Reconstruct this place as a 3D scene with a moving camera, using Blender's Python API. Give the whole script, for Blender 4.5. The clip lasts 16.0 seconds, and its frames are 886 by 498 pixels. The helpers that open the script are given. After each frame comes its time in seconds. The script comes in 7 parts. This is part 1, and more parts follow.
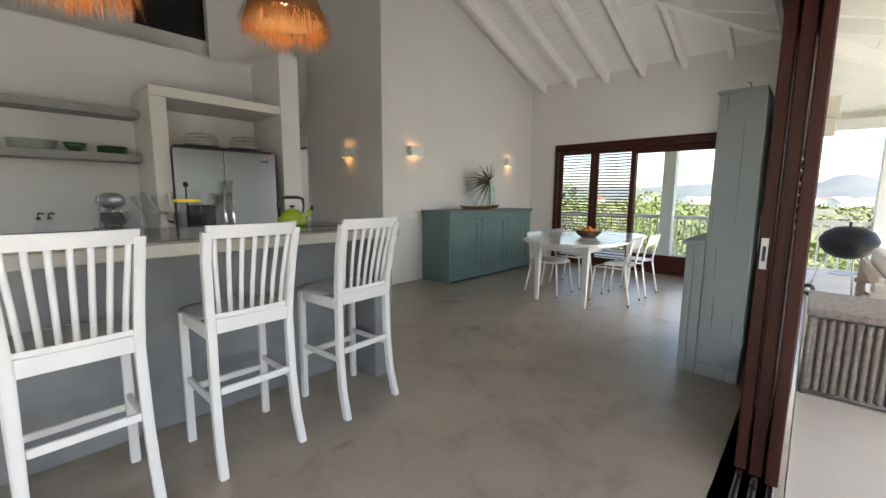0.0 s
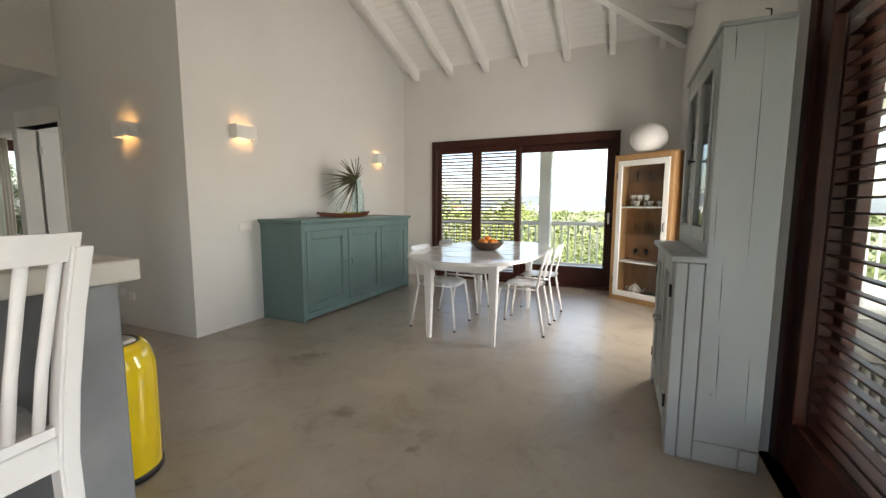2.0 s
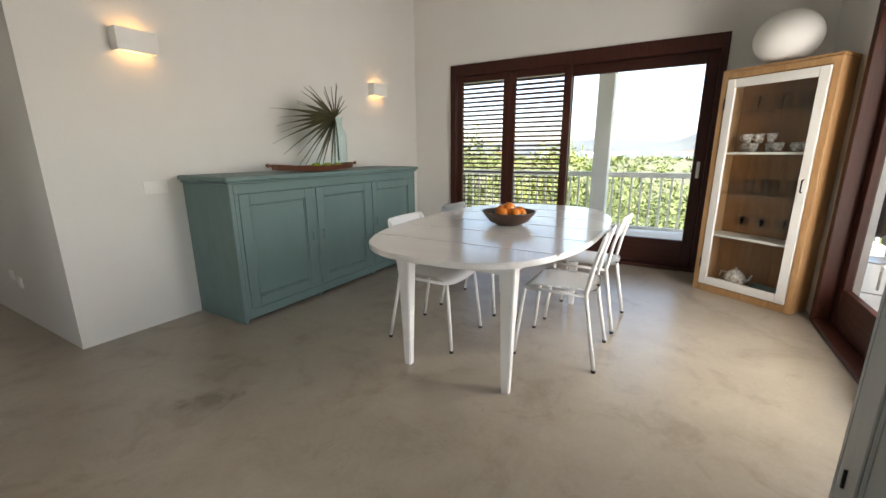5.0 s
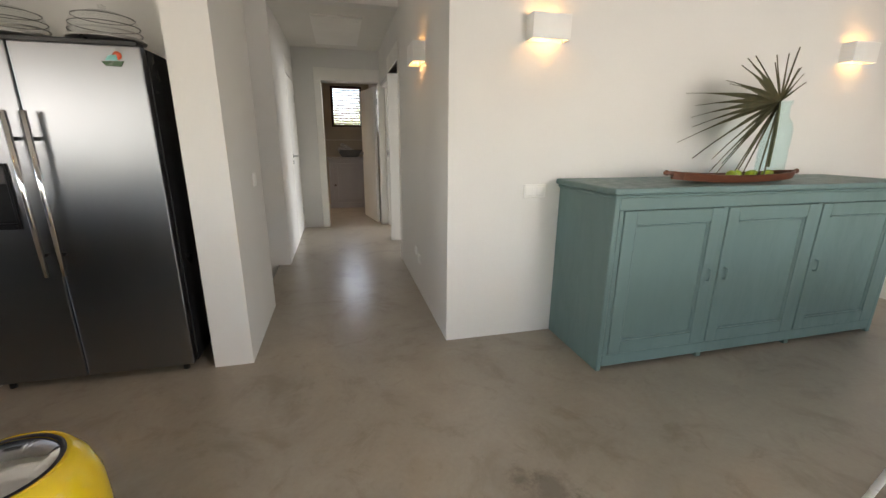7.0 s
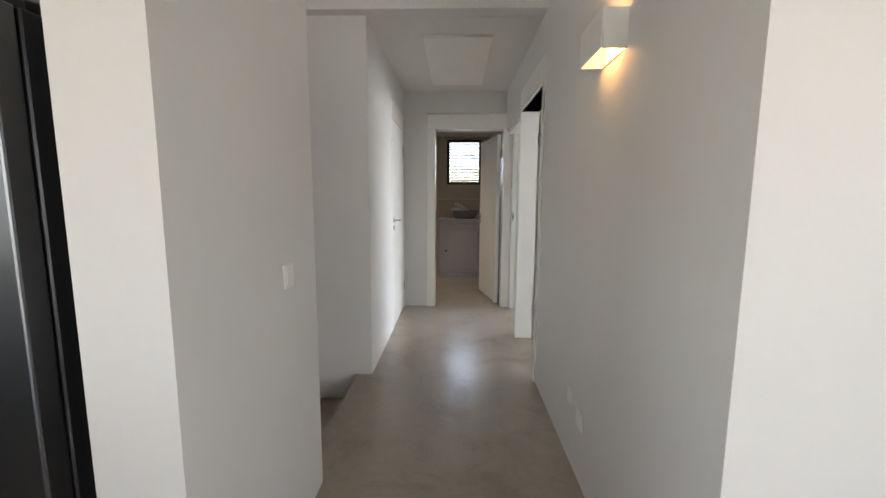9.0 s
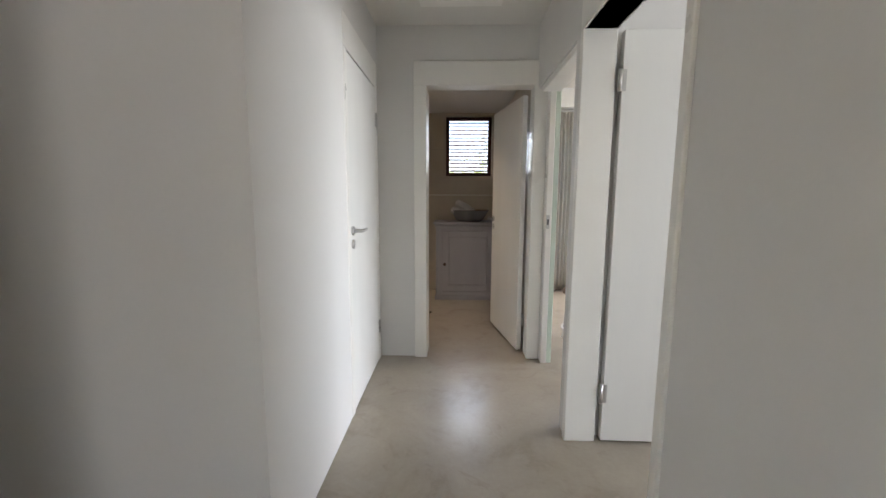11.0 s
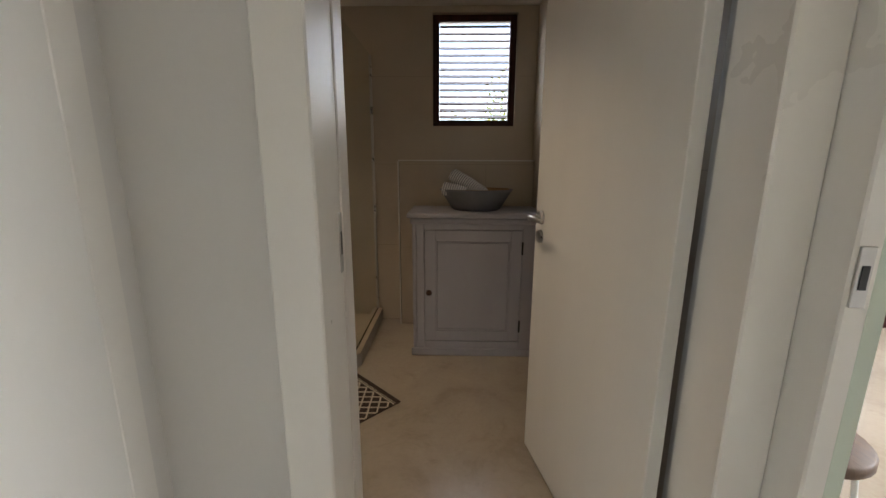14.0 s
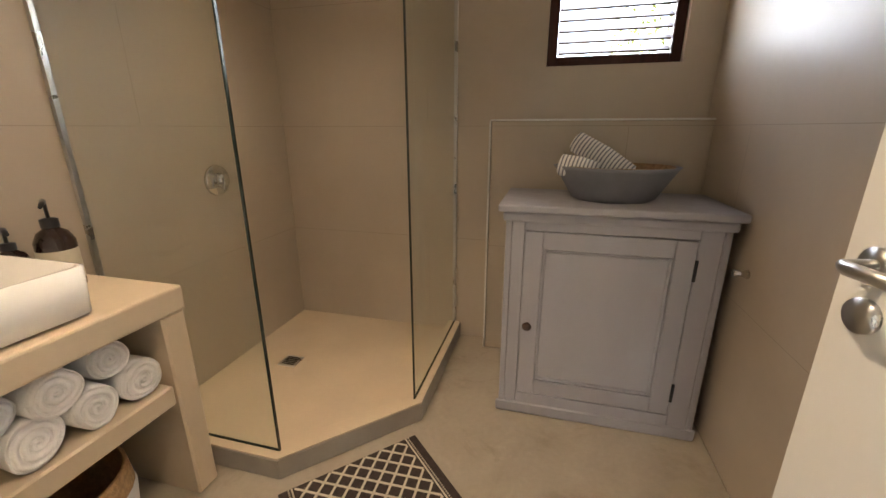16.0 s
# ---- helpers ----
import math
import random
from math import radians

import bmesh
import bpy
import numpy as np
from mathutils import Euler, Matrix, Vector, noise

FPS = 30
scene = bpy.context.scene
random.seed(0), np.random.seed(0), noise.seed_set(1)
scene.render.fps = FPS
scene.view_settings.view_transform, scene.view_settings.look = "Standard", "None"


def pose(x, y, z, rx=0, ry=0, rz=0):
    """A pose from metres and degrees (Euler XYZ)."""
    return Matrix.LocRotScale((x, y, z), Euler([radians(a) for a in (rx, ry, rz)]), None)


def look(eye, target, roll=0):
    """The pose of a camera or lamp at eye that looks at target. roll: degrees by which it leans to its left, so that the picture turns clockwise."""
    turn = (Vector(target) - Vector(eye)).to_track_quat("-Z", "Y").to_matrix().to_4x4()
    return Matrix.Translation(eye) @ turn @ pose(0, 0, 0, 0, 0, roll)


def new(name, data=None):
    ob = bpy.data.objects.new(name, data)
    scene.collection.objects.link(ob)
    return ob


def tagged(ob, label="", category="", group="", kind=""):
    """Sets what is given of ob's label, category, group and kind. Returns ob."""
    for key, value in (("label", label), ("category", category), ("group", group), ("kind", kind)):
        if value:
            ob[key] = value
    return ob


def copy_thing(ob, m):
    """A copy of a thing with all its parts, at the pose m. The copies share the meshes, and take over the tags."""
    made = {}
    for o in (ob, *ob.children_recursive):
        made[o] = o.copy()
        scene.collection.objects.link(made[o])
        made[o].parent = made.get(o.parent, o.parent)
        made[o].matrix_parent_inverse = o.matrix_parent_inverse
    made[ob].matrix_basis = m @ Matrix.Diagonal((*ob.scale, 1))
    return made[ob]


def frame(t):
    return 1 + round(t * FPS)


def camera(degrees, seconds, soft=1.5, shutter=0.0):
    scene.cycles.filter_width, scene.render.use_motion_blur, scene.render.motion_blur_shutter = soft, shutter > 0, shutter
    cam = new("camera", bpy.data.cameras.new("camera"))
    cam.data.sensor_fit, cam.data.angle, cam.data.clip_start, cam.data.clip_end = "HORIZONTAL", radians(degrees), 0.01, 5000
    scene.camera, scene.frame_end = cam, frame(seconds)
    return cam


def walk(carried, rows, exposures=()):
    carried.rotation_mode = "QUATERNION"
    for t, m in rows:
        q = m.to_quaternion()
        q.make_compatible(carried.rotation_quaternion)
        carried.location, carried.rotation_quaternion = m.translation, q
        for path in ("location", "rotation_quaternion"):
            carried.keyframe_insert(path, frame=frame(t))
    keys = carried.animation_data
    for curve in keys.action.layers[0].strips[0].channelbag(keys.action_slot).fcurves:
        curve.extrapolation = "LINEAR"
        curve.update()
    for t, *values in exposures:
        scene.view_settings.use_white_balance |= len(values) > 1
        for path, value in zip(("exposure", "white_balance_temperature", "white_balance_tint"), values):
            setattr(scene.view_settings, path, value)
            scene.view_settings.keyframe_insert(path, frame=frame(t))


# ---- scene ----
PATH = [
    (0, (0.362, 0.518, 1.256), (1.818, 1.863, 0.991), 0.4),
    (0.5, (0.548, 0.809, 1.254), (2.109, 2.034, 1.002), 0.3),
    (1, (0.791, 1.019, 1.248), (2.443, 2.118, 0.997), 0.4),
    (1.5, (1.136, 1.22, 1.21), (2.887, 2.159, 0.977), 0.2),
    (2, (1.514, 1.405, 1.18), (3.334, 2.205, 0.966), 0.2),
    (2.5, (1.853, 1.496, 1.161), (3.723, 2.174, 0.955), 0.0),
    (3, (2.171, 1.576, 1.186), (4.066, 2.172, 0.951), 0.1),
    (3.2, (2.279, 1.602, 1.184), (4.175, 2.185, 0.934), 0.1),
    (5.3, (2.999, 1.745, 1.192), (4.579, 2.86, 0.684), 0.1),
    (5.5, (3.017, 1.81, 1.216), (4.515, 3.027, 0.691), 0.4),
    (6, (3.084, 1.998, 1.252), (4.308, 3.485, 0.713), 0.4),
    (6.5, (3.119, 2.231, 1.262), (3.997, 3.948, 0.732), 0.6),
    (7, (3.191, 2.5, 1.264), (3.665, 4.372, 0.742), 0.4),
    (7.5, (3.202, 2.857, 1.276), (3.388, 4.792, 0.807), 0.1),
    (8, (3.222, 3.223, 1.285), (3.276, 5.189, 0.92), 0.2),
    (8.5, (3.24, 3.603, 1.273), (3.228, 5.584, 0.998), 0.2),
    (9, (3.227, 4.0, 1.287), (3.168, 5.983, 1.033), 0.3),
    (9.2, (3.226, 4.155, 1.288), (3.166, 6.137, 1.038), 0.4),
    (11.3, (3.211, 5.877, 1.272), (3.151, 7.857, 0.999), 0.2),
    (11.5, (3.211, 6.03, 1.262), (3.156, 8.01, 0.989), 0.1),
    (12, (3.236, 6.422, 1.268), (3.186, 8.401, 0.985), 0.1),
    (12.5, (3.274, 6.808, 1.259), (3.226, 8.786, 0.966), 0.1),
    (13, (3.265, 7.196, 1.256), (3.226, 9.17, 0.938), 0.1),
    (13.5, (3.242, 7.585, 1.25), (3.209, 9.55, 0.88), 0.4),
    (14, (3.239, 7.951, 1.256), (3.187, 9.904, 0.832), 0.2),
    (14.5, (3.229, 8.253, 1.257), (3.119, 10.192, 0.777), -0.0),
    (15, (3.205, 8.478, 1.244), (3.017, 10.399, 0.722), -0.1),
    (15.5, (3.179, 8.686, 1.225), (2.861, 10.585, 0.681), -0.2),
    (16, (3.134, 8.847, 1.231), (2.644, 10.698, 0.652), -0.1),
]
cam = camera(95.8, 16.0)
EXPOSURES = [(0.0, 1.95, 6450, 10), (2.0, 2.3, 6850, 12), (3.2, 2.42, 6900, 13), (5.3, 2.25, 6750, 12), (6.2, 2.35, 6950, 13), (7.0, 2.75, 6800, 13), (9.2, 2.95, 6300, 14), (11.3, 3.0, 6300, 14),
             (12.5, 2.45, 6600, 13), (13.5, 2.5, 6800, 14), (14.5, 3.25, 6650, 13), (15.3, 3.65, 6450, 14), (16.0, 4.15, 7000, 14)]
walk(cam, [(t, look(eye, target, roll)) for t, eye, target, roll in PATH], EXPOSURES)

# ---- light ----
world = bpy.data.worlds.new("sky")
scene.world = world
world.use_nodes = True
sky = world.node_tree.nodes.new("ShaderNodeTexSky")
sky.sky_type = "NISHITA"
sky.sun_disc = False
sky.sun_elevation = radians(57)
sky.sun_rotation = radians(-163)
sky.dust_density = 2.0
world.node_tree.links.new(sky.outputs[0], world.node_tree.nodes["Background"].inputs[0])
world.node_tree.nodes["Background"].inputs[1].default_value = 0.15
sun_data = bpy.data.lights.new("sun", "SUN")
sun_data.energy, sun_data.angle, sun_data.color = 4.5, radians(0.6), (1.0, 0.95, 0.87)
sun = new("sun", sun_data)
sun.matrix_world = look((-8, -26, 42), (0, 0, 0))

# ---- building helpers ----
def link_mesh(name, bm, material, parent=None, label="", smooth=False):
    me = bpy.data.meshes.new(name)
    bm.normal_update()
    bm.to_mesh(me)
    bm.free()
    me.materials.append(material)
    if smooth:
        for p in me.polygons:
            p.use_smooth = True
    ob = new(name, me)
    if parent is not None:
        ob.parent = parent
    if label:
        ob["label"] = label
    return ob


def part(name, bm, material, parent, label="", smooth=False):
    return link_mesh(name, bm, material, parent, label, smooth)


def thing(name, m, label, category, group=""):
    ob = new(name)
    ob.empty_display_size = 0.05
    ob.matrix_world = m
    return tagged(ob, label, category, group)


def add_box(bm, a, b, bevel=0.0, seg=1):
    x0, y0, z0 = (min(p, q) for p, q in zip(a, b))
    x1, y1, z1 = (max(p, q) for p, q in zip(a, b))
    vs = [bm.verts.new(c) for c in ((x0, y0, z0), (x1, y0, z0), (x1, y1, z0), (x0, y1, z0),
                                    (x0, y0, z1), (x1, y0, z1), (x1, y1, z1), (x0, y1, z1))]
    fs = [bm.faces.new([vs[i] for i in f]) for f in ((3, 2, 1, 0), (4, 5, 6, 7), (0, 1, 5, 4), (1, 2, 6, 5), (2, 3, 7, 6), (3, 0, 4, 7))]
    if bevel > 0:
        edges = list({e for f in fs for e in f.edges})
        bmesh.ops.bevel(bm, geom=edges, offset=bevel, segments=seg, affect="EDGES", profile=0.5, clamp_overlap=True)
    return bm


def box(name, a, b, material, parent=None, bevel=0.003, label="", seg=1):
    return link_mesh(name, add_box(bmesh.new(), a, b, bevel, seg), material, parent, label)


def frame_of(d):
    d = Vector(d).normalized()
    up = Vector((0, 0, 1)) if abs(d.z) < 0.95 else Vector((1, 0, 0))
    u = d.cross(up).normalized()
    return u, d.cross(u).normalized()


def add_tube(bm, pts, radii, seg=10, caps=True, flat=1.0):
    pts = [Vector(p) for p in pts]
    if not hasattr(radii, "__len__"):
        radii = [radii] * len(pts)
    rings = []
    u, v = frame_of(pts[1] - pts[0])
    for i, p in enumerate(pts):
        d = (pts[min(i + 1, len(pts) - 1)] - pts[max(i - 1, 0)]).normalized()
        u = (u - d * u.dot(d)).normalized()
        v = d.cross(u).normalized()
        rings.append([bm.verts.new(p + (u * math.cos(t) + v * math.sin(t) * flat) * radii[i]) for t in (2 * math.pi * k / seg for k in range(seg))])
    for a, b in zip(rings, rings[1:]):
        for k in range(seg):
            bm.faces.new((a[k], a[(k + 1) % seg], b[(k + 1) % seg], b[k]))
    if caps:
        bm.faces.new(rings[0][::-1])
        bm.faces.new(rings[-1])
    return bm


def tube(name, pts, radii, material, parent=None, seg=10, label="", smooth=True, flat=1.0):
    return link_mesh(name, add_tube(bmesh.new(), pts, radii, seg, True, flat), material, parent, label, smooth)


def add_lathe(bm, profile, seg=28, at=(0, 0, 0), sx=1.0, sy=1.0):
    """profile: (radius, z) pairs from bottom to top; radius 0 closes."""
    rings = []
    for r, z in profile:
        if r < 1e-6:
            rings.append([bm.verts.new((at[0], at[1], at[2] + z))])
        else:
            rings.append([bm.verts.new((at[0] + sx * r * math.cos(2 * math.pi * k / seg), at[1] + sy * r * math.sin(2 * math.pi * k / seg), at[2] + z)) for k in range(seg)])
    for a, b in zip(rings, rings[1:]):
        for k in range(seg):
            n = (k + 1) % seg
            if len(a) == 1 and len(b) == 1:
                continue
            if len(a) == 1:
                bm.faces.new((a[0], b[n], b[k]))
            elif len(b) == 1:
                bm.faces.new((a[k], a[n], b[0]))
            else:
                bm.faces.new((a[k], a[n], b[n], b[k]))
    return bm


def lathe(name, profile, material, parent=None, seg=28, at=(0, 0, 0), label="", sx=1.0, sy=1.0, smooth=True):
    return link_mesh(name, add_lathe(bmesh.new(), profile, seg, at, sx, sy), material, parent, label, smooth)


def add_prism(bm, poly, axis, lo, hi, bevel=0.0):
    """poly: 2D points in the other two axes (in xyz order), extruded along axis from lo to hi."""
    def at(p, h):
        q = list(p)
        q.insert("xyz".index(axis), h)
        return q
    a = [bm.verts.new(at(p, lo)) for p in poly]
    b = [bm.verts.new(at(p, hi)) for p in poly]
    fs = [bm.faces.new(a[::-1]), bm.faces.new(b)]
    n = len(poly)
    for i in range(n):
        fs.append(bm.faces.new((a[i], a[(i + 1) % n], b[(i + 1) % n], b[i])))
    bmesh.ops.recalc_face_normals(bm, faces=fs)
    if bevel > 0:
        bmesh.ops.bevel(bm, geom=list({e for f in fs for e in f.edges}), offset=bevel, segments=1, affect="EDGES", clamp_overlap=True)
    return bm


def prism(name, poly, axis, lo, hi, material, parent=None, bevel=0.0, label=""):
    return link_mesh(name, add_prism(bmesh.new(), poly, axis, lo, hi, bevel), material, parent, label)


def add_sweep_box(bm, p0, p1, w, h, up=(0, 0, 1)):
    """A straight bar from p0 to p1, w wide and h high, hung under the line p0-p1 along -up."""
    p0, p1 = Vector(p0), Vector(p1)
    d = (p1 - p0).normalized()
    side = d.cross(Vector(up)).normalized()
    nrm = side.cross(d).normalized()
    vs = []
    for p in (p0, p1):
        for s, k in ((-1, 0), (1, 0), (1, -1), (-1, -1)):
            vs.append(bm.verts.new(p + side * s * w / 2 + nrm * k * h))
    fs = [bm.faces.new([vs[i] for i in f]) for f in ((0, 1, 2, 3), (7, 6, 5, 4), (0, 4, 5, 1), (1, 5, 6, 2), (2, 6, 7, 3), (3, 7, 4, 0))]
    bmesh.ops.recalc_face_normals(bm, faces=fs)
    return bm


def wall(name, axis, lo, hi, a0, a1, z0, z1, holes, material, extra=()):
    """A wall with real openings. axis: its normal; holes: (a0, a1, z0, z1); extra: polygons (a, z) set on top."""
    bm = bmesh.new()
    cuts = sorted({a0, a1, *(h[0] for h in holes), *(h[1] for h in holes)})
    for p, q in zip(cuts, cuts[1:]):
        mine = sorted((h for h in holes if h[0] <= p + 1e-6 and h[1] >= q - 1e-6), key=lambda h: h[2])
        z = z0
        for h in mine:
            if h[2] > z + 1e-6:
                add_prism(bm, ((p, z), (q, z), (q, h[2]), (p, h[2])), axis, lo, hi)
            z = h[3]
        if z < z1 - 1e-6:
            add_prism(bm, ((p, z), (q, z), (q, z1), (p, z1)), axis, lo, hi)
    for poly in extra:
        add_prism(bm, poly, axis, lo, hi)
    return tagged(link_mesh(name, bm, material), kind="structure")


# ---- materials ----
def nodes_of(name):
    m = bpy.data.materials.new(name)
    m.use_nodes = True
    t = m.node_tree
    return m, t, t.nodes["Principled BSDF"]


def node(t, kind, **sets):
    n = t.nodes.new(kind)
    for k, v in sets.items():
        if k in n.inputs:
            n.inputs[k].default_value = v
    return n


def noise_of(t, vec, scale, detail=4.0, rough=0.55, dist=0.0):
    n = t.nodes.new("ShaderNodeTexNoise")
    n.inputs["Scale"].default_value, n.inputs["Detail"].default_value = scale, detail
    n.inputs["Roughness"].default_value, n.inputs["Distortion"].default_value = rough, dist
    t.links.new(vec, n.inputs["Vector"])
    return n.outputs["Fac"]


def ramp(t, fac, stops):
    r = t.nodes.new("ShaderNodeValToRGB")
    while len(r.color_ramp.elements) < len(stops):
        r.color_ramp.elements.new(0.5)
    for e, (p, c) in zip(r.color_ramp.elements, stops):
        e.position = p
        e.color = (*c, 1) if hasattr(c, "__len__") else (c, c, c, 1)
    t.links.new(fac, r.inputs["Fac"])
    return r.outputs["Color"]


def mix(t, fac, a, b, mode="MIX"):
    n = t.nodes.new("ShaderNodeMix")
    n.data_type, n.blend_type = "RGBA", mode
    for i, v in ((0, fac), (6, a), (7, b)):
        s = n.inputs[i]
        if isinstance(v, (int, float)):
            s.default_value = v if i == 0 else (v, v, v, 1)
        elif isinstance(v, tuple):
            s.default_value = (*v, 1)
        else:
            t.links.new(v, s)
    return n.outputs[2]


def coords(t, stretch=(1, 1, 1)):
    c = t.nodes.new("ShaderNodeTexCoord")
    mp = t.nodes.new("ShaderNodeMapping")
    mp.inputs["Scale"].default_value = stretch
    t.links.new(c.outputs["Object"], mp.inputs["Vector"])
    return mp.outputs["Vector"]


def bump_to(t, b, height, strength, distance=0.01):
    n = t.nodes.new("ShaderNodeBump")
    n.inputs["Strength"].default_value, n.inputs["Distance"].default_value = strength, distance
    t.links.new(height, n.inputs["Height"])
    t.links.new(n.outputs["Normal"], b.inputs["Normal"])


def plain(name, base, rough=0.5, metal=0.0, var=0.08, scale=3.0, fine=90.0, bump=0.08, stretch=(1, 1, 1), coat=0.0, alt=None, rvar=0.08, spec=0.5):
    """A painted, plastered, metal or fabric surface with large and fine variation."""
    m, t, b = nodes_of(name)
    v = coords(t, stretch)
    big, small = noise_of(t, v, scale, 5), noise_of(t, v, fine, 3)
    other = alt if alt else tuple(c * (1 - 2.2 * var) for c in base)
    col = mix(t, ramp(t, big, ((0.35, 0.0), (0.7, 1.0))), base, other)
    col = mix(t, ramp(t, small, ((0.3, 0.0), (0.75, var * 1.5))), col, tuple(c * 0.7 for c in base))
    t.links.new(col, b.inputs["Base Color"])
    t.links.new(ramp(t, big, ((0.3, max(rough - rvar, 0.02)), (0.75, min(rough + rvar, 1.0)))), b.inputs["Roughness"])
    b.inputs["Metallic"].default_value = metal
    b.inputs["Specular IOR Level"].default_value = spec
    b.inputs["Coat Weight"].default_value = coat
    b.inputs["Coat Roughness"].default_value = 0.08
    if bump:
        bump_to(t, b, small, bump, 0.004)
    return m


def wood(name, dark, light, rough=0.4, grain=(1, 14, 14), scale=3.0, bump=0.15, coat=0.0, spec=0.5):
    m, t, b = nodes_of(name)
    v = coords(t, grain)
    g = noise_of(t, v, scale, 8, 0.65, 0.8)
    fine = noise_of(t, coords(t, tuple(s * 5 for s in grain)), scale, 4)
    col = mix(t, ramp(t, g, ((0.3, 0.0), (0.7, 1.0))), dark, light)
    col = mix(t, ramp(t, fine, ((0.45, 0.0), (0.75, 0.4))), col, tuple(c * 0.6 for c in dark))
    rnd = t.nodes.new("ShaderNodeObjectInfo")
    col = mix(t, 0.25, col, ramp(t, rnd.outputs["Random"], ((0.0, 0.75), (1.0, 1.2))), "MULTIPLY")
    t.links.new(col, b.inputs["Base Color"])
    t.links.new(ramp(t, g, ((0.3, rough - 0.07), (0.75, rough + 0.1))), b.inputs["Roughness"])
    b.inputs["Coat Weight"].default_value = coat
    b.inputs["Specular IOR Level"].default_value = spec
    bump_to(t, b, fine, bump, 0.003)
    return m


def worn_paint(name, base, under, rough=0.5, amount=0.64, scale=5.0, stretch=(1, 1, 0.25)):
    """Old paint on boards: streaks, chips down to the wood, dull patches."""
    m, t, b = nodes_of(name)
    v = coords(t, stretch)
    big, chips = noise_of(t, v, scale * 0.5, 5), noise_of(t, v, scale * 5, 8, 0.7, 0.6)
    col = mix(t, ramp(t, big, ((0.35, 0.0), (0.7, 1.0))), base, tuple(c * 0.82 for c in base))
    col = mix(t, ramp(t, chips, ((amount, 0.0), (amount + 0.05, 0.85))), col, under)
    t.links.new(col, b.inputs["Base Color"])
    t.links.new(ramp(t, chips, ((0.4, rough), (0.8, min(rough + 0.3, 1.0)))), b.inputs["Roughness"])
    bump_to(t, b, chips, 0.25, 0.003)
    return m


def concrete_floor():
    m, t, b = nodes_of("polished_concrete")
    v = coords(t)
    large, mid, fine = noise_of(t, v, 0.55, 6, 0.6, 0.6), noise_of(t, v, 2.6, 9, 0.68, 0.5), noise_of(t, v, 45, 4)
    col = mix(t, ramp(t, large, ((0.3, 0.0), (0.75, 1.0))), (0.345, 0.298, 0.236), (0.275, 0.234, 0.182))
    col = mix(t, ramp(t, mid, ((0.40, 0.0), (0.70, 0.7))), col, (0.41, 0.36, 0.293))
    col = mix(t, ramp(t, mid, ((0.26, 0.65), (0.45, 0.0))), col, (0.19, 0.155, 0.11))
    col = mix(t, ramp(t, fine, ((0.35, 0.0), (0.8, 0.22))), col, (0.22, 0.19, 0.145))
    spot = noise_of(t, v, 1.25, 3, 0.5, 0.3)
    col = mix(t, ramp(t, spot, ((0.70, 0.0), (0.80, 0.4))), col, (0.13, 0.105, 0.08))
    stain = noise_of(t, v, 4.5, 7, 0.7, 1.2)
    col = mix(t, ramp(t, stain, ((0.56, 0.0), (0.70, 0.45))), col, (0.20, 0.16, 0.115))
    scuff = noise_of(t, v, 9.0, 9, 0.75, 1.6)
    col = mix(t, ramp(t, scuff, ((0.63, 0.0), (0.72, 0.35))), col, (0.43, 0.385, 0.32))
    wobble = noise_of(t, v, 14, 6, 0.7)
    for x, y, r in ((3.29, 2.80, 0.085), (3.895, 3.582, 0.11), (3.80, 3.656, 0.07), (3.98, 3.505, 0.045), (1.41, 2.16, 0.05), (3.14, 2.28, 0.05)):
        d = t.nodes.new("ShaderNodeVectorMath")
        d.operation = "DISTANCE"
        t.links.new(v, d.inputs[0])
        d.inputs[1].default_value = (x, y, 0)
        q = t.nodes.new("ShaderNodeMath")
        q.operation = "MULTIPLY_ADD"
        t.links.new(wobble, q.inputs[0])
        q.inputs[1].default_value = 0.22
        t.links.new(d.outputs["Value"], q.inputs[2])
        col = mix(t, ramp(t, q.outputs[0], ((r * 0.5 + 0.09, 0.6), (r + 0.11, 0.0))), col, (0.10, 0.082, 0.062))
    t.links.new(col, b.inputs["Base Color"])
    t.links.new(ramp(t, mid, ((0.2, 0.38), (0.5, 0.31), (0.85, 0.40))), b.inputs["Roughness"])
    b.inputs["Coat Weight"].default_value = 0.28
    b.inputs["Coat Roughness"].default_value = 0.18
    bump_to(t, b, mid, 0.05, 0.01)
    return m


def pane_glass(name="pane_glass", tint=(0.97, 0.99, 0.98), least=0.02):
    """Thin window glass: clear, with a Fresnel gloss."""
    m = bpy.data.materials.new(name)
    m.use_nodes = True
    t = m.node_tree
    t.nodes.clear()
    out = t.nodes.new("ShaderNodeOutputMaterial")
    clear, gloss, mx = t.nodes.new("ShaderNodeBsdfTransparent"), t.nodes.new("ShaderNodeBsdfGlossy"), t.nodes.new("ShaderNodeMixShader")
    clear.inputs["Color"].default_value = (*tint, 1)
    gloss.inputs["Roughness"].default_value = 0.02
    lw = t.nodes.new("ShaderNodeLayerWeight")
    lw.inputs["Blend"].default_value = 0.5
    gl = ramp(t, lw.outputs["Facing"], ((0.0, least), (0.6, least + 0.015), (0.85, least + 0.16), (1.0, 0.75)))
    t.links.new(gl, mx.inputs[0])
    t.links.new(clear.outputs[0], mx.inputs[1])
    t.links.new(gloss.outputs[0], mx.inputs[2])
    t.links.new(mx.outputs[0], out.inputs["Surface"])
    return m


